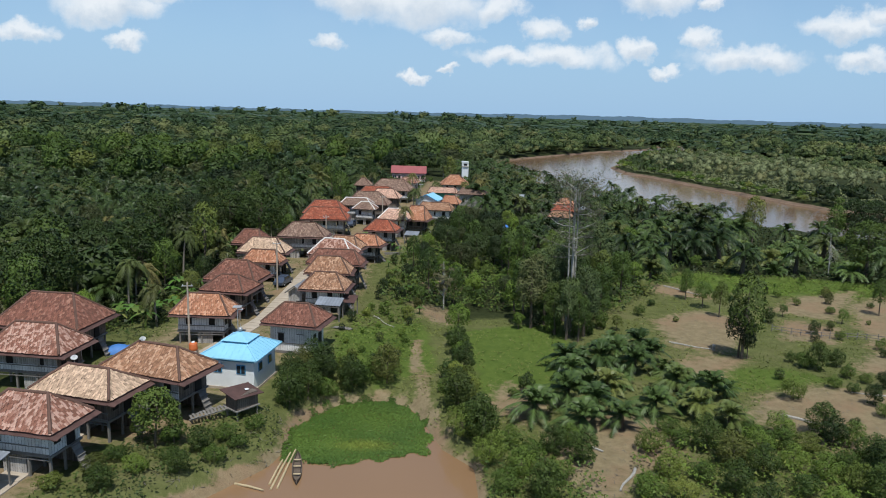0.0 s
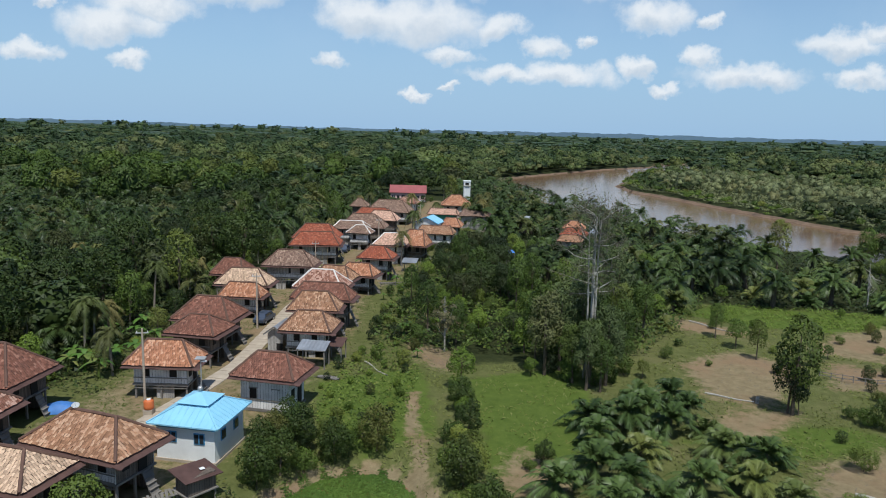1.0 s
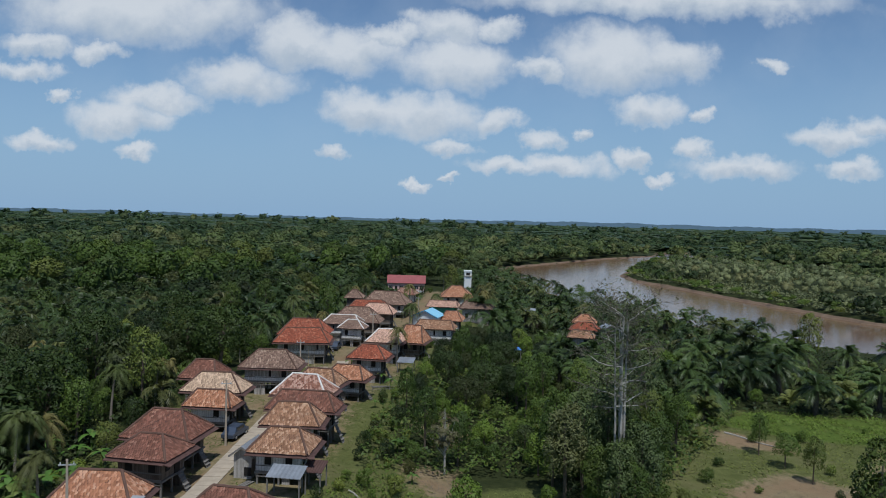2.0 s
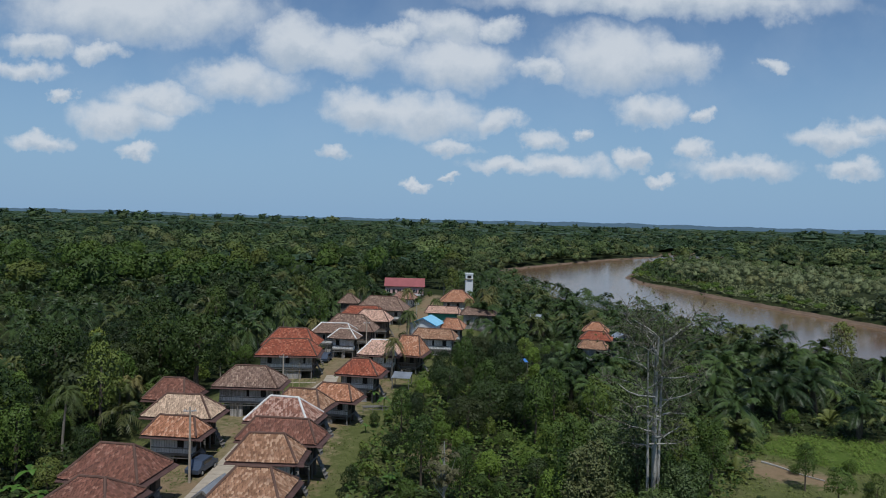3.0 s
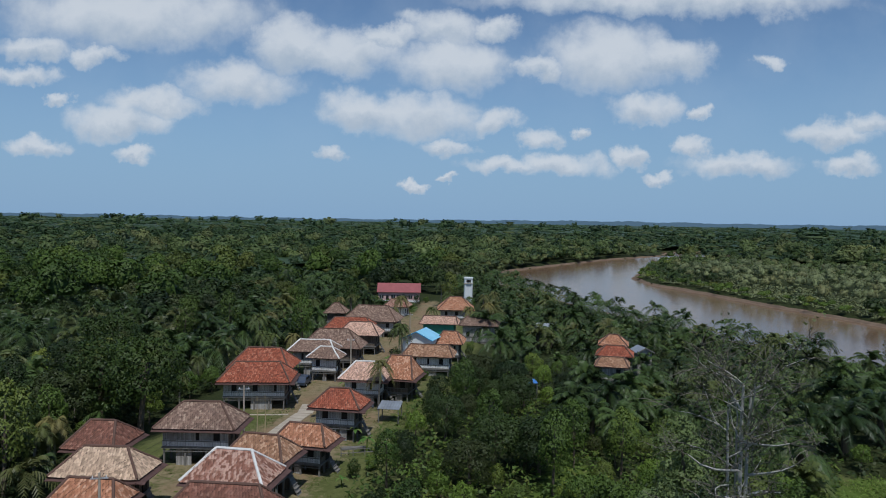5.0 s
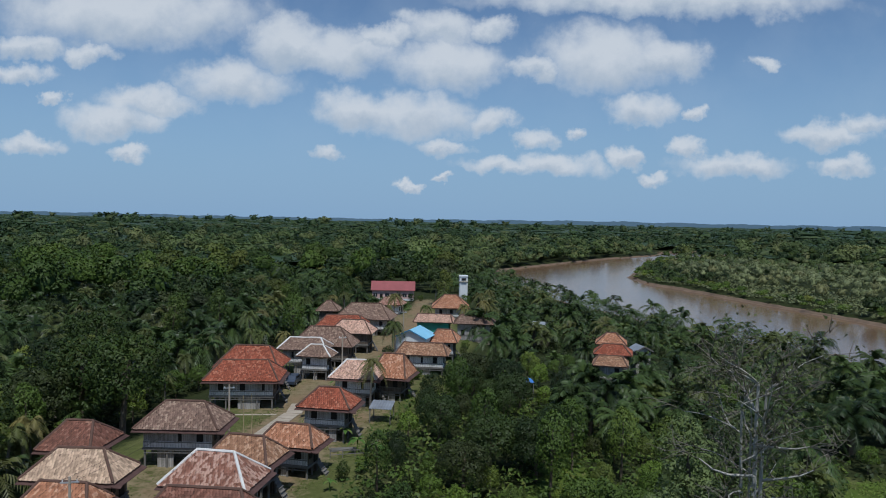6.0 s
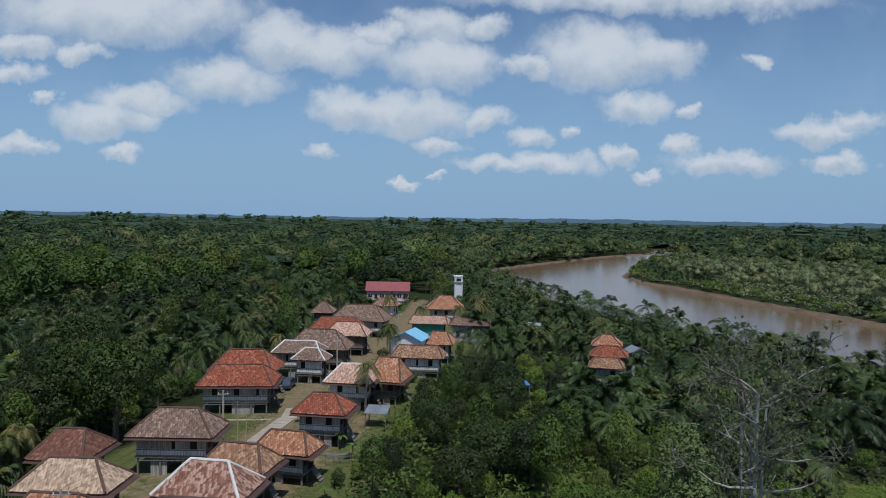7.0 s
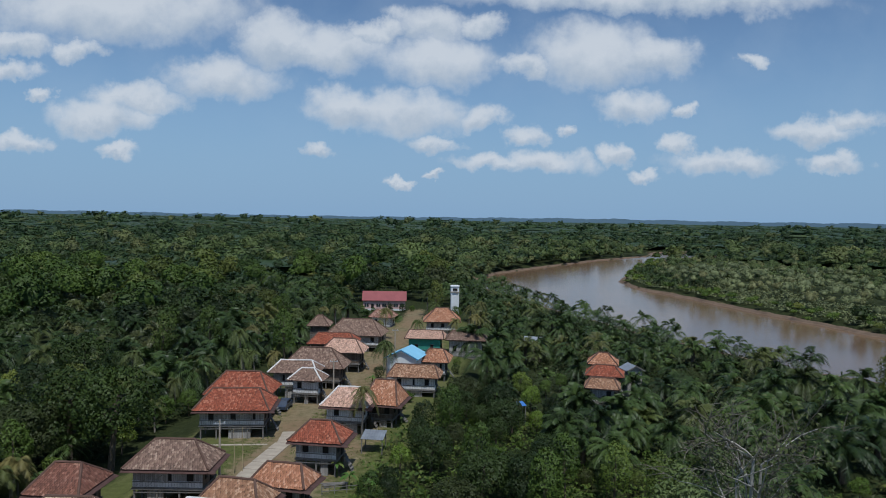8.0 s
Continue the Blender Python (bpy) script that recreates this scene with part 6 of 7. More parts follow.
CROWN_PALE = [unit_crown(841 + i, 18, 240, 0.22, (0.2, 0.36)) for i in range(4)]
px, py, rng = on_point(POINT, 480, 2.8, 1.4, 14, 851)
stand("bank_shrubs", CROWN_BANK, px, py, rng.uniform(1.4, 3.0, len(px)), rng.uniform(1.6, 4.0, len(px)), M_BUSH, "bright green shrubs along the low river bank", 852, "shrubs")
px, py, rng = on_point([(112, 420), (132, 320), (150, 280), (190, 262), (240, 330), (215, 420), (170, 470)], 260, 4.4, 13, 90, 853)
stand("bank_woods", CROWN_PALE, px, py, rng.uniform(1.8, 3.4, len(px)), rng.uniform(6.5, 12.0, len(px)), M_SCRUB, "pale grey-green thin trees on the low river point", 854)
px, py, rng = on_point(POINT, 900, 5.0, 18, 400, 855)
far_back = ~inside([(135, 300), (150, 268), (185, 236), (250, 200), (300, 240), (215, 290), (160, 318)], px, py) & ~inside([(118, 415), (134, 325), (152, 285), (190, 266), (235, 330), (210, 415), (165, 460)], px, py)
px, py = px[far_back], py[far_back]
stand("river_scrub", CROWN_BANK, px, py, rng.uniform(2.2, 4.4, len(px)), rng.uniform(3.2, 8.0, len(px)), M_BANK_LEAF, "scrub and low trees on the low river point", 856)
px, py, rng = on_point([(136, 262), (160, 232), (200, 214), (230, 250), (170, 290), (146, 300)], 46, 4.4, 4, 60, 857)
stand("bank_shrubs", CROWN_BANK, px, py, rng.uniform(2.4, 4.6, len(px)), rng.uniform(4.0, 8.0, len(px)), M_LEAF_DARK, "dark leafy trees near the muddy bank", 858, "shrubs")
PALM_POINT = [(rng.uniform(108, 152), rng.uniform(400, 500)) for _ in range(120)]
PALM_POINT = [p for p in PALM_POINT if float(depth_in(RIVER, *p)) < -7]
grove("oil_palm_grove", LOW_PALMS, PALM_POINT, [rng.uniform(0.75, 1.05) for _ in PALM_POINT], M_PALM, "dark oil palms on the low river point", "palm grove")

# canopy between the far crowns
def canopy(x_half, x_n, y_lo, y_hi, y_n, bank, high):
    cx, cy = np.meshgrid(np.linspace(-x_half, x_half, x_n), np.linspace(y_lo, y_hi, y_n))
    keep = clear_of(cx, cy, bank) & ~inside(POINT, cx, cy) & ~inside(NEAR_WOODS[0], cx, cy) & (cy > y_lo + 0.1)
    cz = land(cx, cy) + np.where(keep, high + 1.3 * np.sin(cx * 0.11 + 2 * np.sin(cy * 0.05)) * np.cos(cy * 0.09), -8)
    ci = np.arange(cx.size).reshape(cx.shape)
    cf = np.stack([ci[:-1, :-1], ci[:-1, 1:], ci[1:, 1:], ci[1:, :-1]], -1)
    ok = keep[:-1, :-1] & keep[1:, :-1] & keep[:-1, 1:] & keep[1:, 1:]
    tone = np.stack([np.full(cx.size, 0.3), np.full(cx.size, 0.2)], -1)
    me = mesh_of("far_canopy", np.stack([cx, cy, cz], -1).reshape(-1, 3), cf[ok], M_FAR, True, tone)
    tagged(new("far_canopy", me), "closed green canopy of the far forest", "forest", kind="stuff")


canopy(1000, 130, 430, 1400, 84, 16, 4.6)
canopy(3600, 130, 1380, 4700, 90, 45, 5.2)


# ---- other buildings ----
def prayer_house():
    """A white block under a two-tiered sky-blue roof."""
    x, y, zg = -21.0, 73.2, land_at(-21.0, 73.2) - 0.05
    h = thing("prayer_house", pose(x, y, zg, 0, 0, -10), "small white prayer house with a two-tiered sky-blue metal roof", "prayer house")
    e = 4.55 - zg
    half = 3.3
    part("plinth", box(5.7, 5.7, 0.6, (0, 0, -0.35)), M_CONCRETE, h)
    for sx, sy, w, d in ((0, -2.65, 5.4, 0.16), (0, 2.65, 5.4, 0.16), (-2.62, 0, 0.16, 5.13), (2.62, 0, 0.16, 5.13)):
        part("wall", box(w, d, e - 0.1, (sx, sy, 0.2)), M_WHITE, h)
    part("wall_band", box(5.5, 0.06, 0.3, (0, -2.76, e - 0.45)), M_BLUE_DARK, h)
    bm = bmesh.new()
    inner, zt = 1.25, e + 1.15
    lo = [bm.verts.new((sx * half, sy * half, e)) for sx, sy in ((-1, -1), (1, -1), (1, 1), (-1, 1))]
    un = [bm.verts.new((sx * half, sy * half, e - 0.12)) for sx, sy in ((-1, -1), (1, -1), (1, 1), (-1, 1))]
    hi = [bm.verts.new((sx * inner, sy * inner, zt)) for sx, sy in ((-1, -1), (1, -1), (1, 1), (-1, 1))]
    for i in range(4):
        j = (i + 1) % 4
        bm.faces.new((lo[i], lo[j], hi[j], hi[i]))
        bm.faces.new((un[i], un[j], lo[j], lo[i]))
    bm.faces.new(hi)
    bm.faces.new(un[::-1])
    roof = part("roof", bm, M_BLUE, h)
    for sx, sy in ((-1, -1), (1, -1), (1, 1), (-1, 1)):
        part("hip_cap", beam((sx * half, sy * half, e + 0.04), (sx * inner, sy * inner, zt + 0.04), 0.16, 0.06), M_BLUE, roof)
    for i in range(11):
        k = -half + 0.6 + i * 0.6
        top = max(0.0, min(1.0, (half - abs(k)) / (half - inner)))
        if top > 0.1:
            part("seam", beam((k, -half, e + 0.02), (k, -half + (half - inner) * top, e + 0.02 + 1.15 * top), 0.05, 0.04), M_BLUE, roof)
            part("seam", beam((half, k, e + 0.02), (half - (half - inner) * top, k, e + 0.02 + 1.15 * top), 0.05, 0.04), M_BLUE, roof)
    part("clerestory", box(2.1, 2.1, 0.3, (0, 0, zt - 0.1)), M_BLUE_DARK, h)
    bm = bmesh.new()
    r, z0 = 1.55, zt + 0.12
    lo = [bm.verts.new((sx * r, sy * r, z0)) for sx, sy in ((-1, -1), (1, -1), (1, 1), (-1, 1))]
    ap = bm.verts.new((0, 0, z0 + 0.72))
    for i in range(4):
        bm.faces.new((lo[i], lo[(i + 1) % 4], ap))
    bm.faces.new(lo[::-1])
    top = part("upper_roof", bm, M_BLUE, h)
    bm = bmesh.new()
    bmesh.ops.create_uvsphere(bm, u_segments=12, v_segments=8, radius=0.24)
    bmesh.ops.translate(bm, vec=(0, 0, z0 + 0.9), verts=bm.verts)
    fin = part("finial", bm, M_STEEL, top, "silvery metal dome finial", smooth=True)
    part("spike", tube([(0, 0, z0 + 1.1), (0, 0, z0 + 1.5)], [0.04, 0.015], 6), M_STEEL, fin)
    for wx in (1.3, -1.3):
        win = part("window", box(1.0, 0.08, 1.0, (wx, -2.76, e - 1.75)), M_BLUE_DARK, h, "dark blue framed window")
        for k in (-0.24, 0.24):
            part("pane", box(0.36, 0.04, 0.8, (wx + k, -2.81, e - 1.65)), M_GLASS, win)
    for wy in (-1.2, 1.2):
        win = part("window", box(0.08, 0.9, 1.0, (2.72, wy, e - 1.75)), M_BLUE_DARK, h)
        part("pane", box(0.04, 0.7, 0.8, (2.78, wy, e - 1.65)), M_GLASS, win)
    return h


prayer_house()


def school():
    zg = land_at(-13.3, 292)
    h = thing("school", pose(-13.3, 293, zg, 0, 0, 1), "long low white building with a crimson metal roof", "school")
    part("wall", box(13.6, 5.6, 3.4, (0, 0, -0.2)), M_PINK, h)
    bm = bmesh.new()
    e, t = 3.3, 6.0
    sec = [(-3.4, e), (0, t), (3.4, e), (3.4, e - 0.15), (-3.4, e - 0.15)]
    a, b = [bm.verts.new((-7.2, y, z)) for y, z in sec], [bm.verts.new((7.2, y, z)) for y, z in sec]
    for i in range(5):
        j = (i + 1) % 5
        bm.faces.new((a[i], a[j], b[j], b[i]))
    bm.faces.new(a)
    bm.faces.new(b[::-1])
    part("roof", bm, M_CRIMSON, h)
    for i in range(7):
        x = -5.7 + 1.9 * i
        if i in (1, 4):
            part("door", box(0.9, 0.08, 2.1, (x, -2.83, 0)), M_DARK, h)
        else:
            win = part("window", box(1.3, 0.08, 1.1, (x, -2.83, 1.1)), M_GLASS, h)
            part("frame_bar", box(0.06, 0.04, 1.1, (x, -2.88, 1.1)), M_WHITE, win)
    part("veranda_wall", box(13.6, 0.12, 0.7, (0, -3.2, -0.1)), M_WHITE, h)


school()


def water_tower():
    zg = land_at(9.4, 286)
    t = thing("water_tower", pose(9.4, 286, zg, 0, 0, 4), "tall white concrete tower block above the palms", "tower")
    for sx in (-1, 1):
        for sy in (-1, 1):
            part("column", box(0.35, 0.35, 9.0, (sx * 1.1, sy * 1.1, -0.5)), M_WHITE, t)
    part("shaft", box(2.1, 2.1, 7.1, (0, 0, -0.3)), M_WHITE, t)
    part("slab", box(2.9, 2.9, 0.25, (0, 0, 6.8)), M_CONCRETE, t)
    part("tank_room", box(2.5, 2.5, 1.5, (0, 0, 7.05)), M_WHITE, t)
    part("opening", box(1.4, 0.08, 0.8, (0, -1.31, 7.3)), M_DARK, t)
    part("parapet", box(2.8, 2.8, 0.4, (0, 0, 8.5)), M_WHITE, t)


water_tower()


def gable_house(x, y, turn, w, d, eave, apex, walls, roof_mat, label, name="gable_house"):
    zg = land_at(x, y)
    h = thing(name, pose(x, y, zg, 0, 0, turn), label, "house")
    e, t = eave - zg, apex - zg
    bm = bmesh.new()
    sec = [(-w / 2 + 0.3, -0.3), (w / 2 - 0.3, -0.3), (w / 2 - 0.3, e), (0, t - 0.12), (-w / 2 + 0.3, e)]
    a, b = [bm.verts.new((px, -d / 2 + 0.4, pz)) for px, pz in sec], [bm.verts.new((px, d / 2 - 0.4, pz)) for px, pz in sec]
    for i in range(5):
        bm.faces.new((a[i], a[(i + 1) % 5], b[(i + 1) % 5], b[i]))
    bm.faces.new(a)
    bm.faces.new(b[::-1])
    part("wall", bm, walls, h)
    for s_ in (-1, 1):
        bm = bmesh.new()
        q = [(s_ * (w / 2 + 0.15), e - 0.15), (0, t), (0, t + 0.08), (s_ * (w / 2 + 0.15), e - 0.07)]
        a, b = [bm.verts.new((px, -d / 2, pz)) for px, pz in q], [bm.verts.new((px, d / 2, pz)) for px, pz in q]
        for i in range(4):
            bm.faces.new((a[i], a[(i + 1) % 4], b[(i + 1) % 4], b[i]))
        bm.faces.new(a)
        bm.faces.new(b[::-1])
        r = part("roof_slope", bm, roof_mat, h)
        part("bargeboard", beam((s_ * (w / 2 + 0.1), -d / 2 - 0.04, e - 0.12), (0, -d / 2 - 0.04, t + 0.02), 0.08, 0.2), M_BLUE_DARK if roof_mat is M_BLUE else M_POST, r)
    part("window", box(0.8, 0.06, 0.9, (0.6, -d / 2 + 0.36, e - 2.2)), M_DARK, h)
    return h


gable_house(-3.0, 192.0, -16, 6.2, 6.4, 7.1, 8.5, M_WHITE, M_BLUE, "white house with a bright blue metal gable roof")
gable_house(-20.4, 102.0, -8, 2.6, 4.6, 4.0, 4.9, M_WALL_GREY, M_ZINC, "grey zinc-roofed shed between the houses", "shed")
gable_house(39.0, 190.5, 10, 3.4, 3.6, 5.4, 6.2, M_WALL_GREY, M_ZINC, "small shed with a bright zinc roof in the palms", "shed")
gable_house(25.8, 226.0, 70, 3.2, 4.2, 4.4, 5.2, M_WALL_DARK, M_ZINC, "small zinc-roofed hut half hidden by palms", "shed")


def open_shelter(x, y, turn, w, d, high, tilt, roof_mat, label, corrugated=True):
    """A sheet roof on four posts."""
    zg = land_at(x, y)
    h = thing("shelter", pose(x, y, zg, 0, 0, turn), label, "shelter")
    bm = bmesh.new()
    n = 16
    rows = []
    for i in range(n + 1):
        px = -w / 2 + w * i / n
        wave = 0.03 * (i % 2) if corrugated else 0
        rows.append([bm.verts.new((px, sy * d / 2, high + sy * tilt / 2 + wave - dz)) for sy, dz in ((-1, 0), (1, 0), (1, 0.05), (-1, 0.05))])
    for r0, r1 in zip(rows, rows[1:]):
        for j in range(4):
            bm.faces.new((r0[j], r0[(j + 1) % 4], r1[(j + 1) % 4], r1[j]))
    bm.faces.new(rows[0])
    bm.faces.new(rows[-1][::-1])
    part("roof_sheet", bm, roof_mat, h)
    for sx in (-1, 1):
        for sy in (-1, 1):
            part("post", box(0.12, 0.12, high + sy * tilt * 0.44 + 0.25, (sx * (w / 2 - 0.15), sy * (d / 2 - 0.15), -0.3)), M_POST, h)
    return h


open_shelter(-6.0, 152.2, -8, 3.0, 2.6, 2.2, 0.5, M_ZINC, "low lean-to of patched grey and rusty sheet beside the house")
open_shelter(-15.0, 95.6, -8, 3.6, 2.2, 2.6, 0.6, M_ZINC, "zinc lean-to in front of the tan-tiled house")
open_shelter(-12.6, 97.8, -8, 2.2, 2.4, 2.4, 0.5, M_SKIRT, "rusty lean-to on thin posts")
open_shelter(-34.2, 49.6, -10, 3.2, 2.8, 2.6, 0.5, M_ZINC, "zinc lean-to at the whitewashed house")
open_shelter(16.0, 173.0, 20, 1.6, 1.4, 3.2, 0.4, M_TARP, "small blue tarpaulin shelter among the trees")


def landing_shed():
    """The plank hut with a rusty roof above the pond, and its pole walkway."""
    x, y = -18.5, 64.4
    zg = land_at(x, y)
    h = thing("plank_hut", pose(x, y, zg, 0, 0, 52), "small plank hut with a rust-brown sheet roof above the pond", "hut")
    part("wall", box(2.4, 1.7, 1.35, (0, 0, 1.05)), M_WALL_DARK, h)
    part("floor_boards", box(2.7, 2.0, 0.1, (0, 0, 0.94)), M_POST, h)
    part("roof_sheet", box(3.3, 2.5, 0.06, (0, 0, 2.42), turn=pose(0, 0, 0, 9, 4, 0)), M_SKIRT, h)
    for sx in (-1, 1):
        for sy in (-1, 1):
            part("post", box(0.12, 0.12, 2.4, (sx * 1.15, sy * 0.8, -1.4)), M_POST, h)
    part("patch", box(0.4, 0.3, 0.02, (0.5, -0.1, 2.53), turn=pose(0, 0, 0, 9, 4, 0)), M_WHITE, h)
    za = land_at(-22.4, 62.6)
    wk = thing("pole_walkway", pose(0, 0, 0), "rickety walkway of grey poles and boards leading to the hut", "walkway")
    a, b = Vector((-22.8, 62.3, za + 0.55)), Vector((-19.6, 64.2, zg + 0.95))
    for o in (-0.45, 0.45):
        part("pole", beam(a + Vector((0.2 * o, -o, 0)), b + Vector((0.2 * o, -o, 0)), 0.12, 0.12), M_POST, wk)
    for k in np.linspace(0.03, 0.97, 12):
        p = a.lerp(b, k)
        part("board", box(0.2, 1.25 + RNG.uniform(-0.2, 0.2), 0.035, (p.x, p.y, p.z + 0.07), turn=pose(0, 0, 0, 0, 0, 28 + RNG.normal(0, 5))), M_POST, wk)
    for k in (0.05, 0.5, 0.95):
        p = a.lerp(b, k)
        part("prop", beam((p.x, p.y, land_at(p.x, p.y) - 0.4), (p.x, p.y, p.z), 0.1, 0.1), M_POST, wk)


landing_shed()


# ---- poles, lamps, small things of the village ----
def power_pole(x, y, height, label="grey concrete power pole with a crossarm and insulators"):
    zg = land_at(x, y)
    p = thing("power_pole", pose(x, y, zg, 0, 0, 12), label, "power pole")
    part("shaft", tube([(0, 0, -0.5), (0, 0, height * 0.5), (0, 0, height)], [0.15, 0.12, 0.09], 8), M_CONCRETE, p)
    arm = part("crossarm", box(1.3, 0.09, 0.1, (0, 0, height - 0.5)), M_STEEL, p)
    for k in (-0.5, 0.0, 0.5):
        part("insulator", tube([(k, 0, height - 0.4), (k, 0, height - 0.22)], [0.045, 0.03], 6), M_WHITE, arm)
    return Vector((x, y, zg + height - 0.25))


TOPS = [power_pole(-29.3, 81.0, 8.6), power_pole(-25.6, 110.4, 8.0), power_pole(-22.6, 140.0, 7.6), power_pole(-14.2, 174.0, 7.6), power_pole(-5.8, 206.0, 7.6)]
for a, b in zip(TOPS, TOPS[1:]):
    for o in (-0.5, 0.5):
        pts = [a.lerp(b, k) + Vector((o, 0, -0.7 * 4 * k * (1 - k))) for k in np.linspace(0, 1, 9)]
        cable = part("power_cable", tube(pts, [0.012] * 9, 4), M_RUBBER)
        tagged(cable, "thin black power line between the lane's poles", "cable")


def street_lamp(x, y, high):
    p = thing("street_lamp", pose(x, y, land_at(x, y), 0, 0, 0), "thin steel street lamp with a flat solar panel", "street lamp")
    part("pole", tube([(0, 0, -0.4), (0, 0, high)], [0.07, 0.05], 8), M_STEEL, p)
    part("panel", box(1.0, 0.6, 0.05, (0, 0, high), turn=pose(0, 0, 0, 12, 0, 0)), M_STEEL, p)
    part("lamp_head", box(0.5, 0.18, 0.1, (0.35, -0.1, high - 0.3)), M_WHITE, p)


street_lamp(-23.1, 79.6, 6.2)
for px, py in ((-22.0, 143.6), (-21.2, 144.4)):
    pole = part("bamboo_pole", tube([(px, py, land_at(px, py) - 0.4), (px + 0.1, py, land_at(px, py) + 2.5), (px + 0.02, py, land_at(px, py) + 5.4)], [0.06, 0.055, 0.04], 7), M_BAMBOO)
    tagged(pole, "tall pale bamboo pole upright beside the lane", "pole", "bamboo poles by the lane")


def tank(x, y):
    t = thing("water_tank", pose(x, y, land_at(x, y)), "orange plastic water tank on a low stand", "water tank")
    part("stand", box(0.9, 0.9, 0.7, (0, 0, -0.1)), M_CONCRETE, t)
    part("drum", tube([(0, 0, 0.6), (0, 0, 0.68), (0, 0, 1.0), (0, 0, 1.06), (0, 0, 1.4), (0, 0, 1.5), (0, 0, 1.58)], [0.42, 0.5, 0.5, 0.47, 0.5, 0.42, 0.2], 14), M_PLASTIC_ORANGE, t, smooth=True)
    part("lid", tube([(0, 0, 1.57), (0, 0, 1.64)], [0.22, 0.2], 12), M_WHITE, t)


tank(-28.6, 80.2)


def car(x, y, turn, label):
    c = thing("car", pose(x, y, land_at(x, y) + 0.06, 0, 0, turn), label, "car")
    bm = bmesh.new()
    side = [(-2.0, 0.35), (-2.05, 0.8), (-1.5, 0.95), (-1.0, 1.5), (0.9, 1.52), (1.4, 1.0), (2.05, 0.85), (2.1, 0.4)]
    a = [bm.verts.new((px, -0.8 + (0.12 if pz > 1.2 else 0), pz)) for px, pz in side]
    b = [bm.verts.new((px, 0.8 - (0.12 if pz > 1.2 else 0), pz)) for px, pz in side]
    for i in range(len(side)):
        j = (i + 1) % len(side)
        bm.faces.new((a[i], a[j], b[j], b[i]))
    bm.faces.new(a)
    bm.faces.new(b[::-1])
    part("body", bm, M_CAR, c)
    for sy in (-1, 1):
        part("side_glass", box(1.7, 0.04, 0.42, (-0.05, sy * 0.765, 1.0)), M_GLASS, c)
        for wx in (-1.25, 1.3):
            wheel = part("wheel", tube([(wx, sy * 0.62, 0.3), (wx, sy * 0.86, 0.3)], [0.31, 0.31], 14), M_RUBBER, c)
            part("rim", tube([(wx, sy * 0.855, 0.3), (wx, sy * 0.88, 0.3)], [0.19, 0.17], 10), M_STEEL, wheel)
    part("windscreen", box(0.05, 1.25, 0.5, (1.18, 0, 1.0), turn=pose(0, 0, 0, 0, -42, 0)), M_GLASS, c)


car(-25.4, 113.6, 78, "dark blue-grey car parked beside the pale house")
car(-21.6, 171.6, 84, "dark car parked under the eaves by the lane")


def dish(x, y, z, label):
    d = thing("satellite_dish", pose(x, y, z, 0, 0, 20) @ Matrix.Diagonal((0.5, 0.5, 0.5, 1)), label, "satellite dish")
    bm = bmesh.new()
    rings = [[bm.verts.new((r * math.cos(a), r * math.sin(a), 0.5 * r * r)) for a in np.linspace(0, 2 * math.pi, 14, endpoint=False)] for r in (0.06, 0.3, 0.5, 0.62)]
    for r0, r1 in zip(rings, rings[1:]):
        for i in range(14):
            bm.faces.new((r0[i], r0[(i + 1) % 14], r1[(i + 1) % 14], r1[i]))
    bm.faces.new(rings[0])
    bmesh.ops.solidify(bm, geom=bm.faces[:], thickness=0.02)
    bmesh.ops.transform(bm, matrix=pose(0, 0, 0.75, 28, 0, 0), verts=bm.verts)
    part("reflector", bm, M_WHITE, d)
    part("mast", tube([(0, 0, -0.6), (0, 0, 0.75)], [0.035, 0.03], 6), M_STEEL, d)
    part("feed", tube([(0, 0, 0.75), (0, -0.35, 1.25)], [0.02, 0.03], 5), M_STEEL, d)


dish(-33.0, 62.0, 6.75, "white satellite dish on the ridge of a pale roof")
dish(-28.6, 66.5, 7.2, "white satellite dish fixed on the tan tile roof")


def tarp(x, y):
    X, Y = np.meshgrid(np.linspace(-1.3, 1.3, 9), np.linspace(-0.9, 0.9, 7))
    Z = 0.75 + 0.22 * np.cos(X * 2.1) * np.cos(Y * 1.7) + 0.04 * np.sin(X * 9 + Y * 5)
    Z[0], Z[-1] = 0.03, 0.03
    i = np.arange(X.size).reshape(X.shape)
    f = np.stack([i[:-1, :-1], i[:-1, 1:], i[1:, 1:], i[1:, :-1]], -1).reshape(-1, 4)
    ob = new("tarpaulin", mesh_of("tarpaulin", np.stack([X, Y, Z], -1).reshape(-1, 3), f, M_TARP, True))
    ob.matrix_basis = pose(x, y, land_at(x, y), 0, 0, 15)
    tagged(ob, "bright blue tarpaulin draped over a heap in the yard", "tarpaulin")


tarp(-37.6, 80.4)


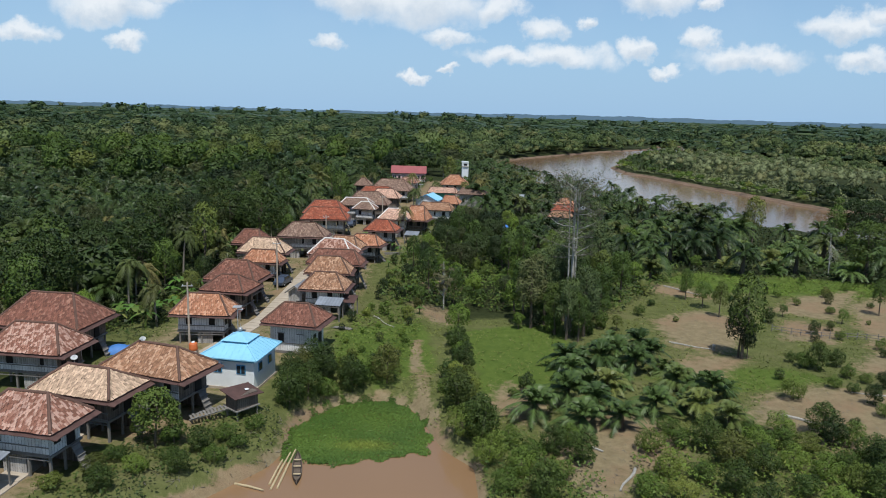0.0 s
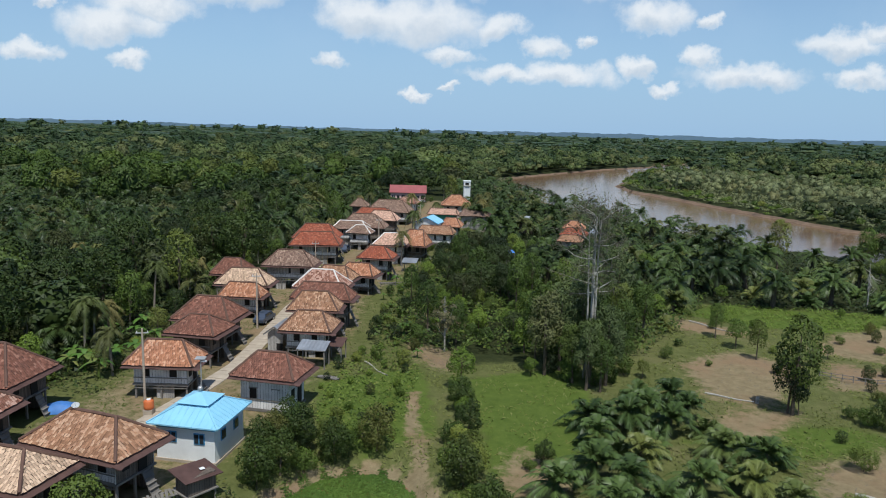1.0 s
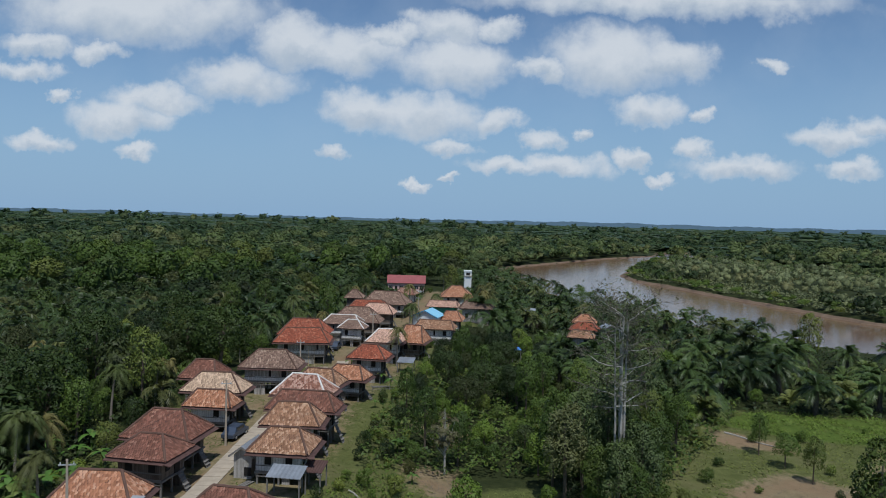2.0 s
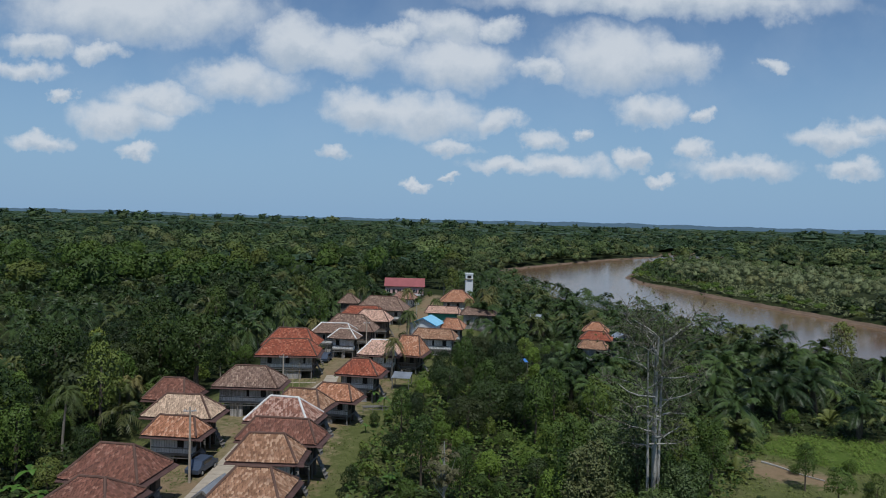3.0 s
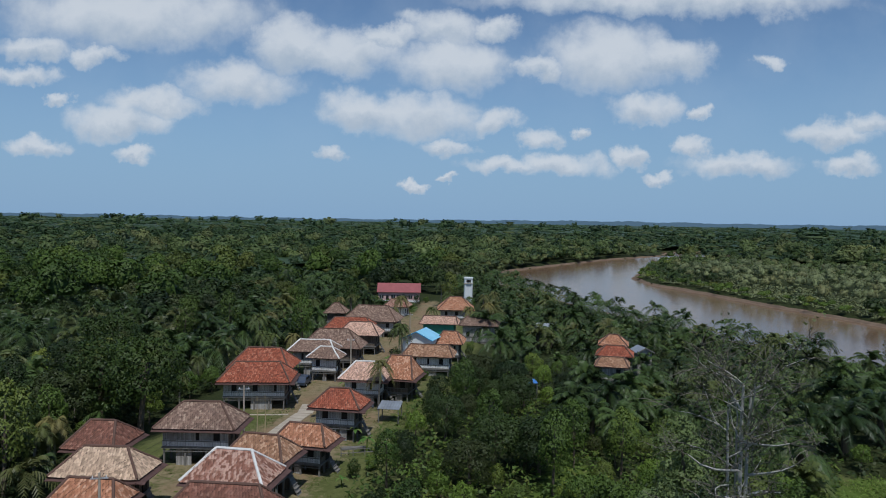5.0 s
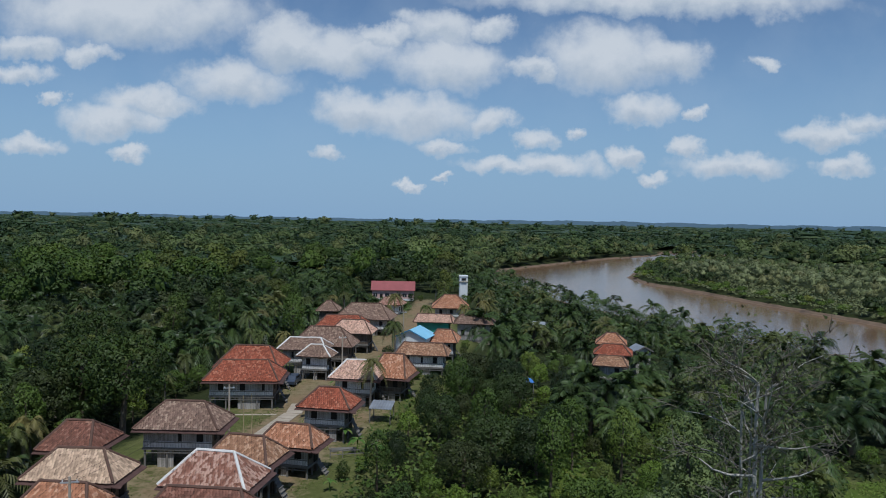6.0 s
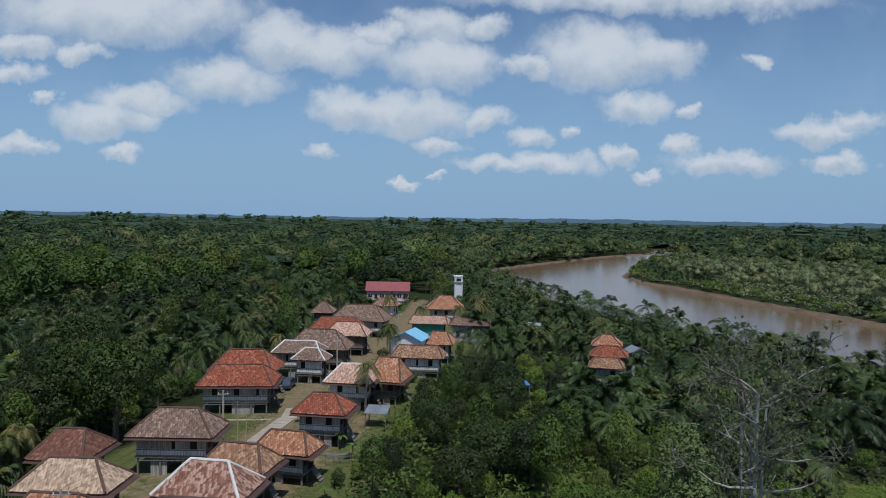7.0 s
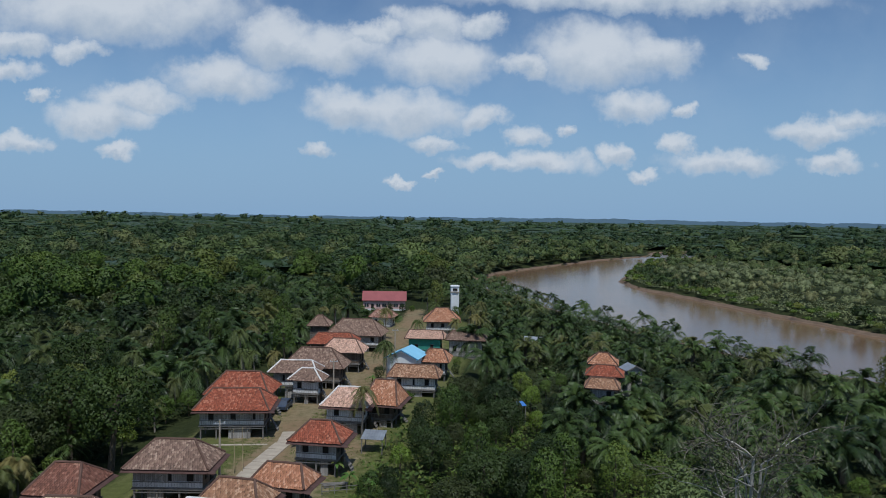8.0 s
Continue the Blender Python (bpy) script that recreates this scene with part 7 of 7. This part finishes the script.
# ---- pond: boat, bamboo, weed ----
def canoe(x, y, turn, length=5.4):
    c = thing("canoe", pose(x, y, POND_Z - 0.08, 0, 2, turn), "dark narrow wooden dugout canoe moored at the pond's edge", "canoe")
    bm = bmesh.new()
    rows = []
    for k in np.linspace(-1, 1, 15):
        wd, lift = 0.42 * (1 - abs(k) ** 2.6) + 0.03, 0.2 * abs(k) ** 3
        outer = [(-wd, 0.38 + lift), (-wd * 0.75, 0.06 + lift), (wd * 0.75, 0.06 + lift), (wd, 0.38 + lift)]
        inner = [(wd * 0.88, 0.38 + lift), (wd * 0.62, 0.12 + lift), (-wd * 0.62, 0.12 + lift), (-wd * 0.88, 0.38 + lift)]
        rows.append([bm.verts.new((px, k * length / 2, pz)) for px, pz in outer + inner])
    for r0, r1 in zip(rows, rows[1:]):
        for j in range(8):
            bm.faces.new((r0[j], r0[(j + 1) % 8], r1[(j + 1) % 8], r1[j]))
    bm.faces.new(rows[0])
    bm.faces.new(rows[-1][::-1])
    part("hull", bm, M_BOAT, c)
    for k in (-1.2, 0.2, 1.4):
        part("thwart", box(0.66, 0.16, 0.04, (0, k, 0.34)), M_BAMBOO, c)


canoe(-11.9, 57.6, 10)
for i, (ax, ay, bx, by) in enumerate(((-13.4, 54.2, -13.1, 60.6), (-12.9, 54.4, -12.75, 61.2), (-13.7, 55.0, -13.5, 59.2), (-16.6, 55.0, -13.9, 53.9))):
    pole = part("bamboo_pole", tube([(ax, ay, POND_Z + 0.03), ((ax + bx) / 2, (ay + by) / 2, POND_Z + 0.12), (bx, by, max(POND_Z, land_at(bx, by)) + 0.12)], [0.1, 0.1, 0.07], 7), M_BAMBOO)
    tagged(pole, "long pale bamboo pole lying in the muddy water", "bamboo pole", "bamboo poles at the pond")

WEED_EDGE = [(-13.8, 59.2), (-11.4, 58.9), (-8.4, 58.7), (-3.6, 60.4), (-0.6, 61.4), (-0.2, 64), (-0.9, 67), (-2.6, 71.2), (-5.6, 73.6), (-10.6, 71.9), (-13.9, 66.6), (-13.9, 62)]
rng = rg(91)
wx, wy = rng.uniform(-14, 0.5, 52000), rng.uniform(58, 74, 52000)
edge = depth_in(WEED_EDGE, wx, wy) + 0.5 * np.sin(wx * 2.3) * np.cos(wy * 1.9) + rng.normal(0, 0.12, len(wx))
ok = edge > 0
wx, wy = wx[ok], wy[ok]
wz = np.maximum(POND_Z, land(wx, wy)) + rng.uniform(0.02, 0.09, len(wx)) * (1 + 0.6 * np.sin(wx * 0.8) * np.cos(wy * 0.9))
v, f = leaf_cards(np.stack([wx, wy, wz], -1), rng.normal(0, 0.2, (len(wx), 3)) + [0, 0, 1], 0.2, 0.17, rng)
tagged(new("water_weed", mesh_of("water_weed", v, f, M_WEED, tone=np.repeat(np.stack([np.clip(0.45 + 0.35 * np.sin(wx * 0.5 + 1) * np.cos(wy * 0.6) + rng.normal(0, 0.12, len(wx)), 0, 1), np.clip(1.1 - np.hypot((wx + 6.5) / 5, (wy - 62.5) / 2) + rng.normal(0, 0.12, len(wx)), 0, 1)], -1), 3, axis=0))), "bright green mat of floating weed on the pond", "water plants", kind="stuff")


# ---- grass, logs and litter of the clearings ----
def tufts(name, zone, count, height, material, label, seed, soil_too=False):
    rng = rg(seed)
    xs, ys = [p[0] for p in zone], [p[1] for p in zone]
    x, y = rng.uniform(min(xs), max(xs), count), rng.uniform(min(ys), max(ys), count)
    clump = np.sin(x * 0.71 + 1.1 * np.sin(y * 0.33)) * np.cos(y * 0.63 + np.sin(x * 0.41)) + rng.normal(0, 0.35, count)
    ok = inside(zone, x, y) & (depth_in(POND, x, y) < -0.4) & (clump > -0.25)
    for poly in LUSH[:2]:
        ok &= (depth_in(poly, x, y) < -0.5) | (rng.random(count) < 0.35)
    if not soil_too:
        for poly in SOIL:
            ok &= depth_in(poly, x, y) < -0.3 + rng.normal(0, 0.5, count)
    ok &= np.min([np.hypot(x - px, y - py) for px, py in LANE], 0) > 2.2
    for c, r in ROOF_SPOTS:
        ok &= np.hypot(x - c[0], y - c[1]) > r
    x, y = x[ok], y[ok]
    h = height * rng.uniform(0.5, 1.4, len(x))
    p = np.stack([x, y, land(x, y) + h * 0.35], -1)
    nrm = rng.normal(size=(len(x), 3)) * [0.7, 0.7, 0.2] + [0, -0.2, 0.95]
    v, f = leaf_cards(p, nrm, 0.42, 0.13, rng)
    return tagged(new(name, mesh_of(name, v, f, material)), label, "grass", kind="stuff")


tufts("grass", OPEN_FIELDS, 110000, 0.3, M_GRASS, "rough green and straw-coloured grass over the clearings", 401)
tufts("lush_grass", [(40, 132), (50, 139), (86, 133), (86, 121), (62, 121), (50, 124)], 14000, 0.9, M_LEAF_BRIGHT, "tall bright green grass along the palm edge", 402)
tufts("yard_grass", [(-40, 60), (-34, 130), (-22, 175), (-10, 200), (0, 165), (-8, 120), (-12, 80)], 26000, 0.25, M_GRASS, "patchy short grass between the houses", 403)


def log(a, b, r, label):
    a, b = Vector((*a, land_at(*a) + r * 0.7)), Vector((*b, land_at(*b) + r * 0.7))
    pts = [a.lerp(b, k) + Vector((0.15 * math.sin(7 * k), 0.12 * math.cos(5 * k), 0)) for k in np.linspace(0, 1, 7)]
    tagged(part("log", tube(pts, [r * (1.1 - 0.5 * k) for k in np.linspace(0, 1, 7)], 7), M_BARK_PALE), label, "log", "felled logs in the clearing")


log((36.2, 69.7), (40.2, 67.6), 0.16, "bleached fallen log on bare brown soil")
log((31.7, 93.1), (36.4, 90.8), 0.12, "long bleached log lying across the dry field")
log((41.0, 126.0), (45.6, 120.0), 0.13, "fallen pale trunk in the far clearing")
log((12.6, 64.6), (15.4, 60.6), 0.14, "split pale log among cut brush")
log((11.6, 63.2), (13.4, 62.4), 0.1, "short bleached branch on the soil")
log((17.6, 57.4), (15.2, 53.4), 0.13, "pale fallen trunk by the bushes")
log((-9.0, 97.5), (-6.0, 94.0), 0.1, "weathered log lying in the grass")
log((53.5, 75.0), (47.0, 76.2), 0.12, "grey log on the cleared soil")
stump = part("stump", tube([(36.8, 90.7, land_at(36.8, 90.7) - 0.2), (36.8, 90.7, land_at(36.8, 90.7) + 0.5), (36.85, 90.7, land_at(36.8, 90.7) + 0.75)], [0.3, 0.22, 0.2], 9), M_BARK_PALE)
tagged(stump, "pale cut tree stump in the field", "stump")

rng = rg(95)
px, py = [], []
for poly in SOIL[:7]:
    xs, ys = [p[0] for p in poly], [p[1] for p in poly]
    x, y = rng.uniform(min(xs), max(xs), 300), rng.uniform(min(ys), max(ys), 300)
    ok = inside(poly, x, y)
    px.append(x[ok]), py.append(y[ok])
px, py = np.concatenate(px), np.concatenate(py)
v, f = leaf_cards(np.stack([px, py, land(px, py) + 0.04], -1), rng.normal(0, 0.2, (len(px), 3)) + [0, 0, 1], 0.6, 0.07, rng)
tagged(new("brush_litter", mesh_of("brush_litter", v, f, M_TWIG)), "dry cut twigs scattered over the bare soil", "litter", kind="stuff")


sx, sy = rng.uniform(-30, -13.5, 420), rng.uniform(48, 66, 420)
rim = depth_in(POND, sx, sy)
ok = (rim < 0.2) & (rim > -3.2)
sx, sy = sx[ok], sy[ok]
v, f = leaf_cards(np.stack([sx, sy, np.maximum(land(sx, sy), POND_Z) + 0.06], -1), rng.normal(0, 0.25, (len(sx), 3)) + [0, 0, 1], 0.9, 0.07, rng)
tagged(new("driftwood", mesh_of("driftwood", v, f, M_TWIG)), "bleached sticks and driftwood along the pond's muddy edge", "litter", kind="stuff")


# dry and bare small trees
def thin_tree(x, y, height, label, leaves, material, seed):
    rng = rg(seed)
    t = thing("thin_tree", pose(x, y, land_at(x, y)), label, "tree")
    p, nrm, c = crown_points(rng, (0, 0, height * 0.62), (height * 0.2, height * 0.2, height * 0.38), 26, max(leaves, 30), height * 0.06)
    part("trunk", limbs(rng, height * 0.95, 0.12, c, 24, 5, 0.25), M_BARK_PALE, t)
    v, f = leaf_cards(p, nrm, 0.36, 0.2, rng)
    part_mesh("crown", mesh_of("crown", v, f, material), t)


thin_tree(0.9, 107.0, 8.2, "dry straw-brown tree with hanging dead leaves", 900, M_LEAF_DRY, 501)
thin_tree(77.8, 139.0, 9.0, "bare pale dead tree at the palm edge", 30, M_LEAF_DRY, 502)
thin_tree(-56.0, 106.0, 8.0, "grey leafless bushy tree among palms", 500, M_LEAF_DRY, 503)

# the tree line on the horizon, with aerial haze put into its base colour
bx = np.linspace(-4200, 4200, 500)
by = np.sqrt(np.maximum(4700.0 ** 2 - bx ** 2 * 0.3, 1))
crest = 29 + 3 * np.sin(bx * 0.0021 + 0.4) + 9 * rise(bx, 100, 1300) + 2.5 * np.sin(bx * 0.017) + 2.0 * np.abs(np.sin(bx * 0.043)) + rg(5).normal(0, 0.8, 500)
v = np.concatenate([np.stack([bx, by, np.full(500, -5.0)], -1), np.stack([bx, by, crest], -1)])
i = np.arange(499)
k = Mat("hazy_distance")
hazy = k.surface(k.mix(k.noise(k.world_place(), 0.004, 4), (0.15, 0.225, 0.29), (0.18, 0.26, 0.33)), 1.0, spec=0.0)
tagged(new("backdrop", mesh_of("backdrop", v, np.stack([i, i + 1, i + 501, i + 500], -1), hazy)), "low line of hills and trees on the horizon, coloured blue-grey for haze", "horizon", kind="structure")


# ---- low walls, fences and yard clutter ----
def low_wall(a, b, high, label):
    za = min(land_at(*a), land_at(*b))
    w = part("yard_wall", beam((a[0], a[1], za + high / 2 - 0.1), (b[0], b[1], za + high / 2 - 0.1), high + 0.2, 0.16), M_CONCRETE)
    tagged(w, label, "wall")


low_wall((-31.4, 153.6), (-20.4, 154.4), 0.35, "low concrete kerb in front of the red-roofed house")


def fence(path, label):
    f = thing("fence", pose(0, 0, 0), label, "fence")
    for (x0, y0), (x1, y1) in zip(path, path[1:]):
        d = math.hypot(x1 - x0, y1 - y0)
        n = max(2, int(d / 1.2))
        for k in range(n):
            x, y = x0 + (x1 - x0) * k / n, y0 + (y1 - y0) * k / n
            part("post", box(0.08, 0.08, 1.2 + RNG.uniform(-0.15, 0.15), (x, y, land_at(x, y) - 0.25), turn=pose(0, 0, 0, RNG.normal(0, 3), RNG.normal(0, 3), 0)), M_POST, f)
        for h in (0.4, 0.8):
            part("rail", beam((x0, y0, land_at(x0, y0) + h), (x1, y1, land_at(x1, y1) + h), 0.05, 0.07), M_POST, f)


fence([(-10.6, 137.6), (-6.6, 138.6), (-5.4, 142.4)], "rough grey pole fence beside the red-tiled house")
fence([(49.0, 100.4), (55.0, 98.0), (61.0, 97.2), (66.0, 94.0)], "low pole fence across the dry clearing")
fence([(-31.6, 107.6), (-33.8, 112.6)], "short pole fence behind the houses")


def plank_stack(x, y, turn, label):
    p = thing("plank_stack", pose(x, y, land_at(x, y), 0, 0, turn), label, "plank stack")
    for i in range(9):
        part("plank", box(2.6 + RNG.uniform(-0.4, 0.4), 0.2, 0.05, (RNG.normal(0, 0.1), -0.3 + 0.3 * (i % 3) * 0.9, 0.02 + 0.06 * (i // 3)), turn=pose(0, 0, 0, 0, 0, RNG.normal(0, 4))), M_POST, p)


plank_stack(-9.6, 140.6, 20, "loose stack of weathered grey planks in a yard")
plank_stack(-20.0, 98.0, 70, "grey planks stacked beside the lane")
plank_stack(-12.6, 91.6, -10, "weathered boards lying in the rough grass")
plank_stack(-23.4, 130.6, 15, "stack of roof tiles and boards by the lane")


def jar(x, y, label):
    j = part("water_jar", tube([(0, 0, -0.05), (0, 0, 0.15), (0, 0, 0.45), (0, 0, 0.75), (0, 0, 0.85)], [0.2, 0.36, 0.42, 0.28, 0.24], 12), M_PLASTIC_ORANGE if "orange" in label else M_CONCRETE, None, smooth=True)
    j.matrix_basis = pose(x, y, land_at(x, y))
    tagged(j, label, "water jar", "jars in the yards")


for jx, jy in ((-13.2, 141.0), (-12.6, 141.2), (-22.6, 173.4), (-26.2, 112.8), (-15.4, 157.6)):
    jar(jx, jy, "grey rain-water jar beside a stilt house")


def laundry(x, y, turn, label):
    l = thing("clothes_line", pose(x, y, land_at(x, y), 0, 0, turn), label, "clothes line")
    for sx in (-1.6, 1.6):
        part("post", tube([(sx, 0, -0.3), (sx, 0, 1.8)], [0.04, 0.035], 6), M_POST, l)
    part("cord", tube([(-1.6, 0, 1.75), (0, 0, 1.65), (1.6, 0, 1.75)], [0.012, 0.012, 0.012], 4), M_RUBBER, l)
    for i, mat in enumerate((M_WHITE, M_TARP, M_WHITE, M_CRIMSON)):
        part("cloth", box(0.55, 0.03, 0.75, (-1.1 + 0.72 * i, 0, 0.92)), mat, l)


laundry(-36.6, 50.6, -8, "clothes line with white and coloured washing")
laundry(-38.6, 65.2, -6, "clothes line hung with pale washing")
laundry(-21.0, 126.0, 80, "clothes line with washing between the houses")
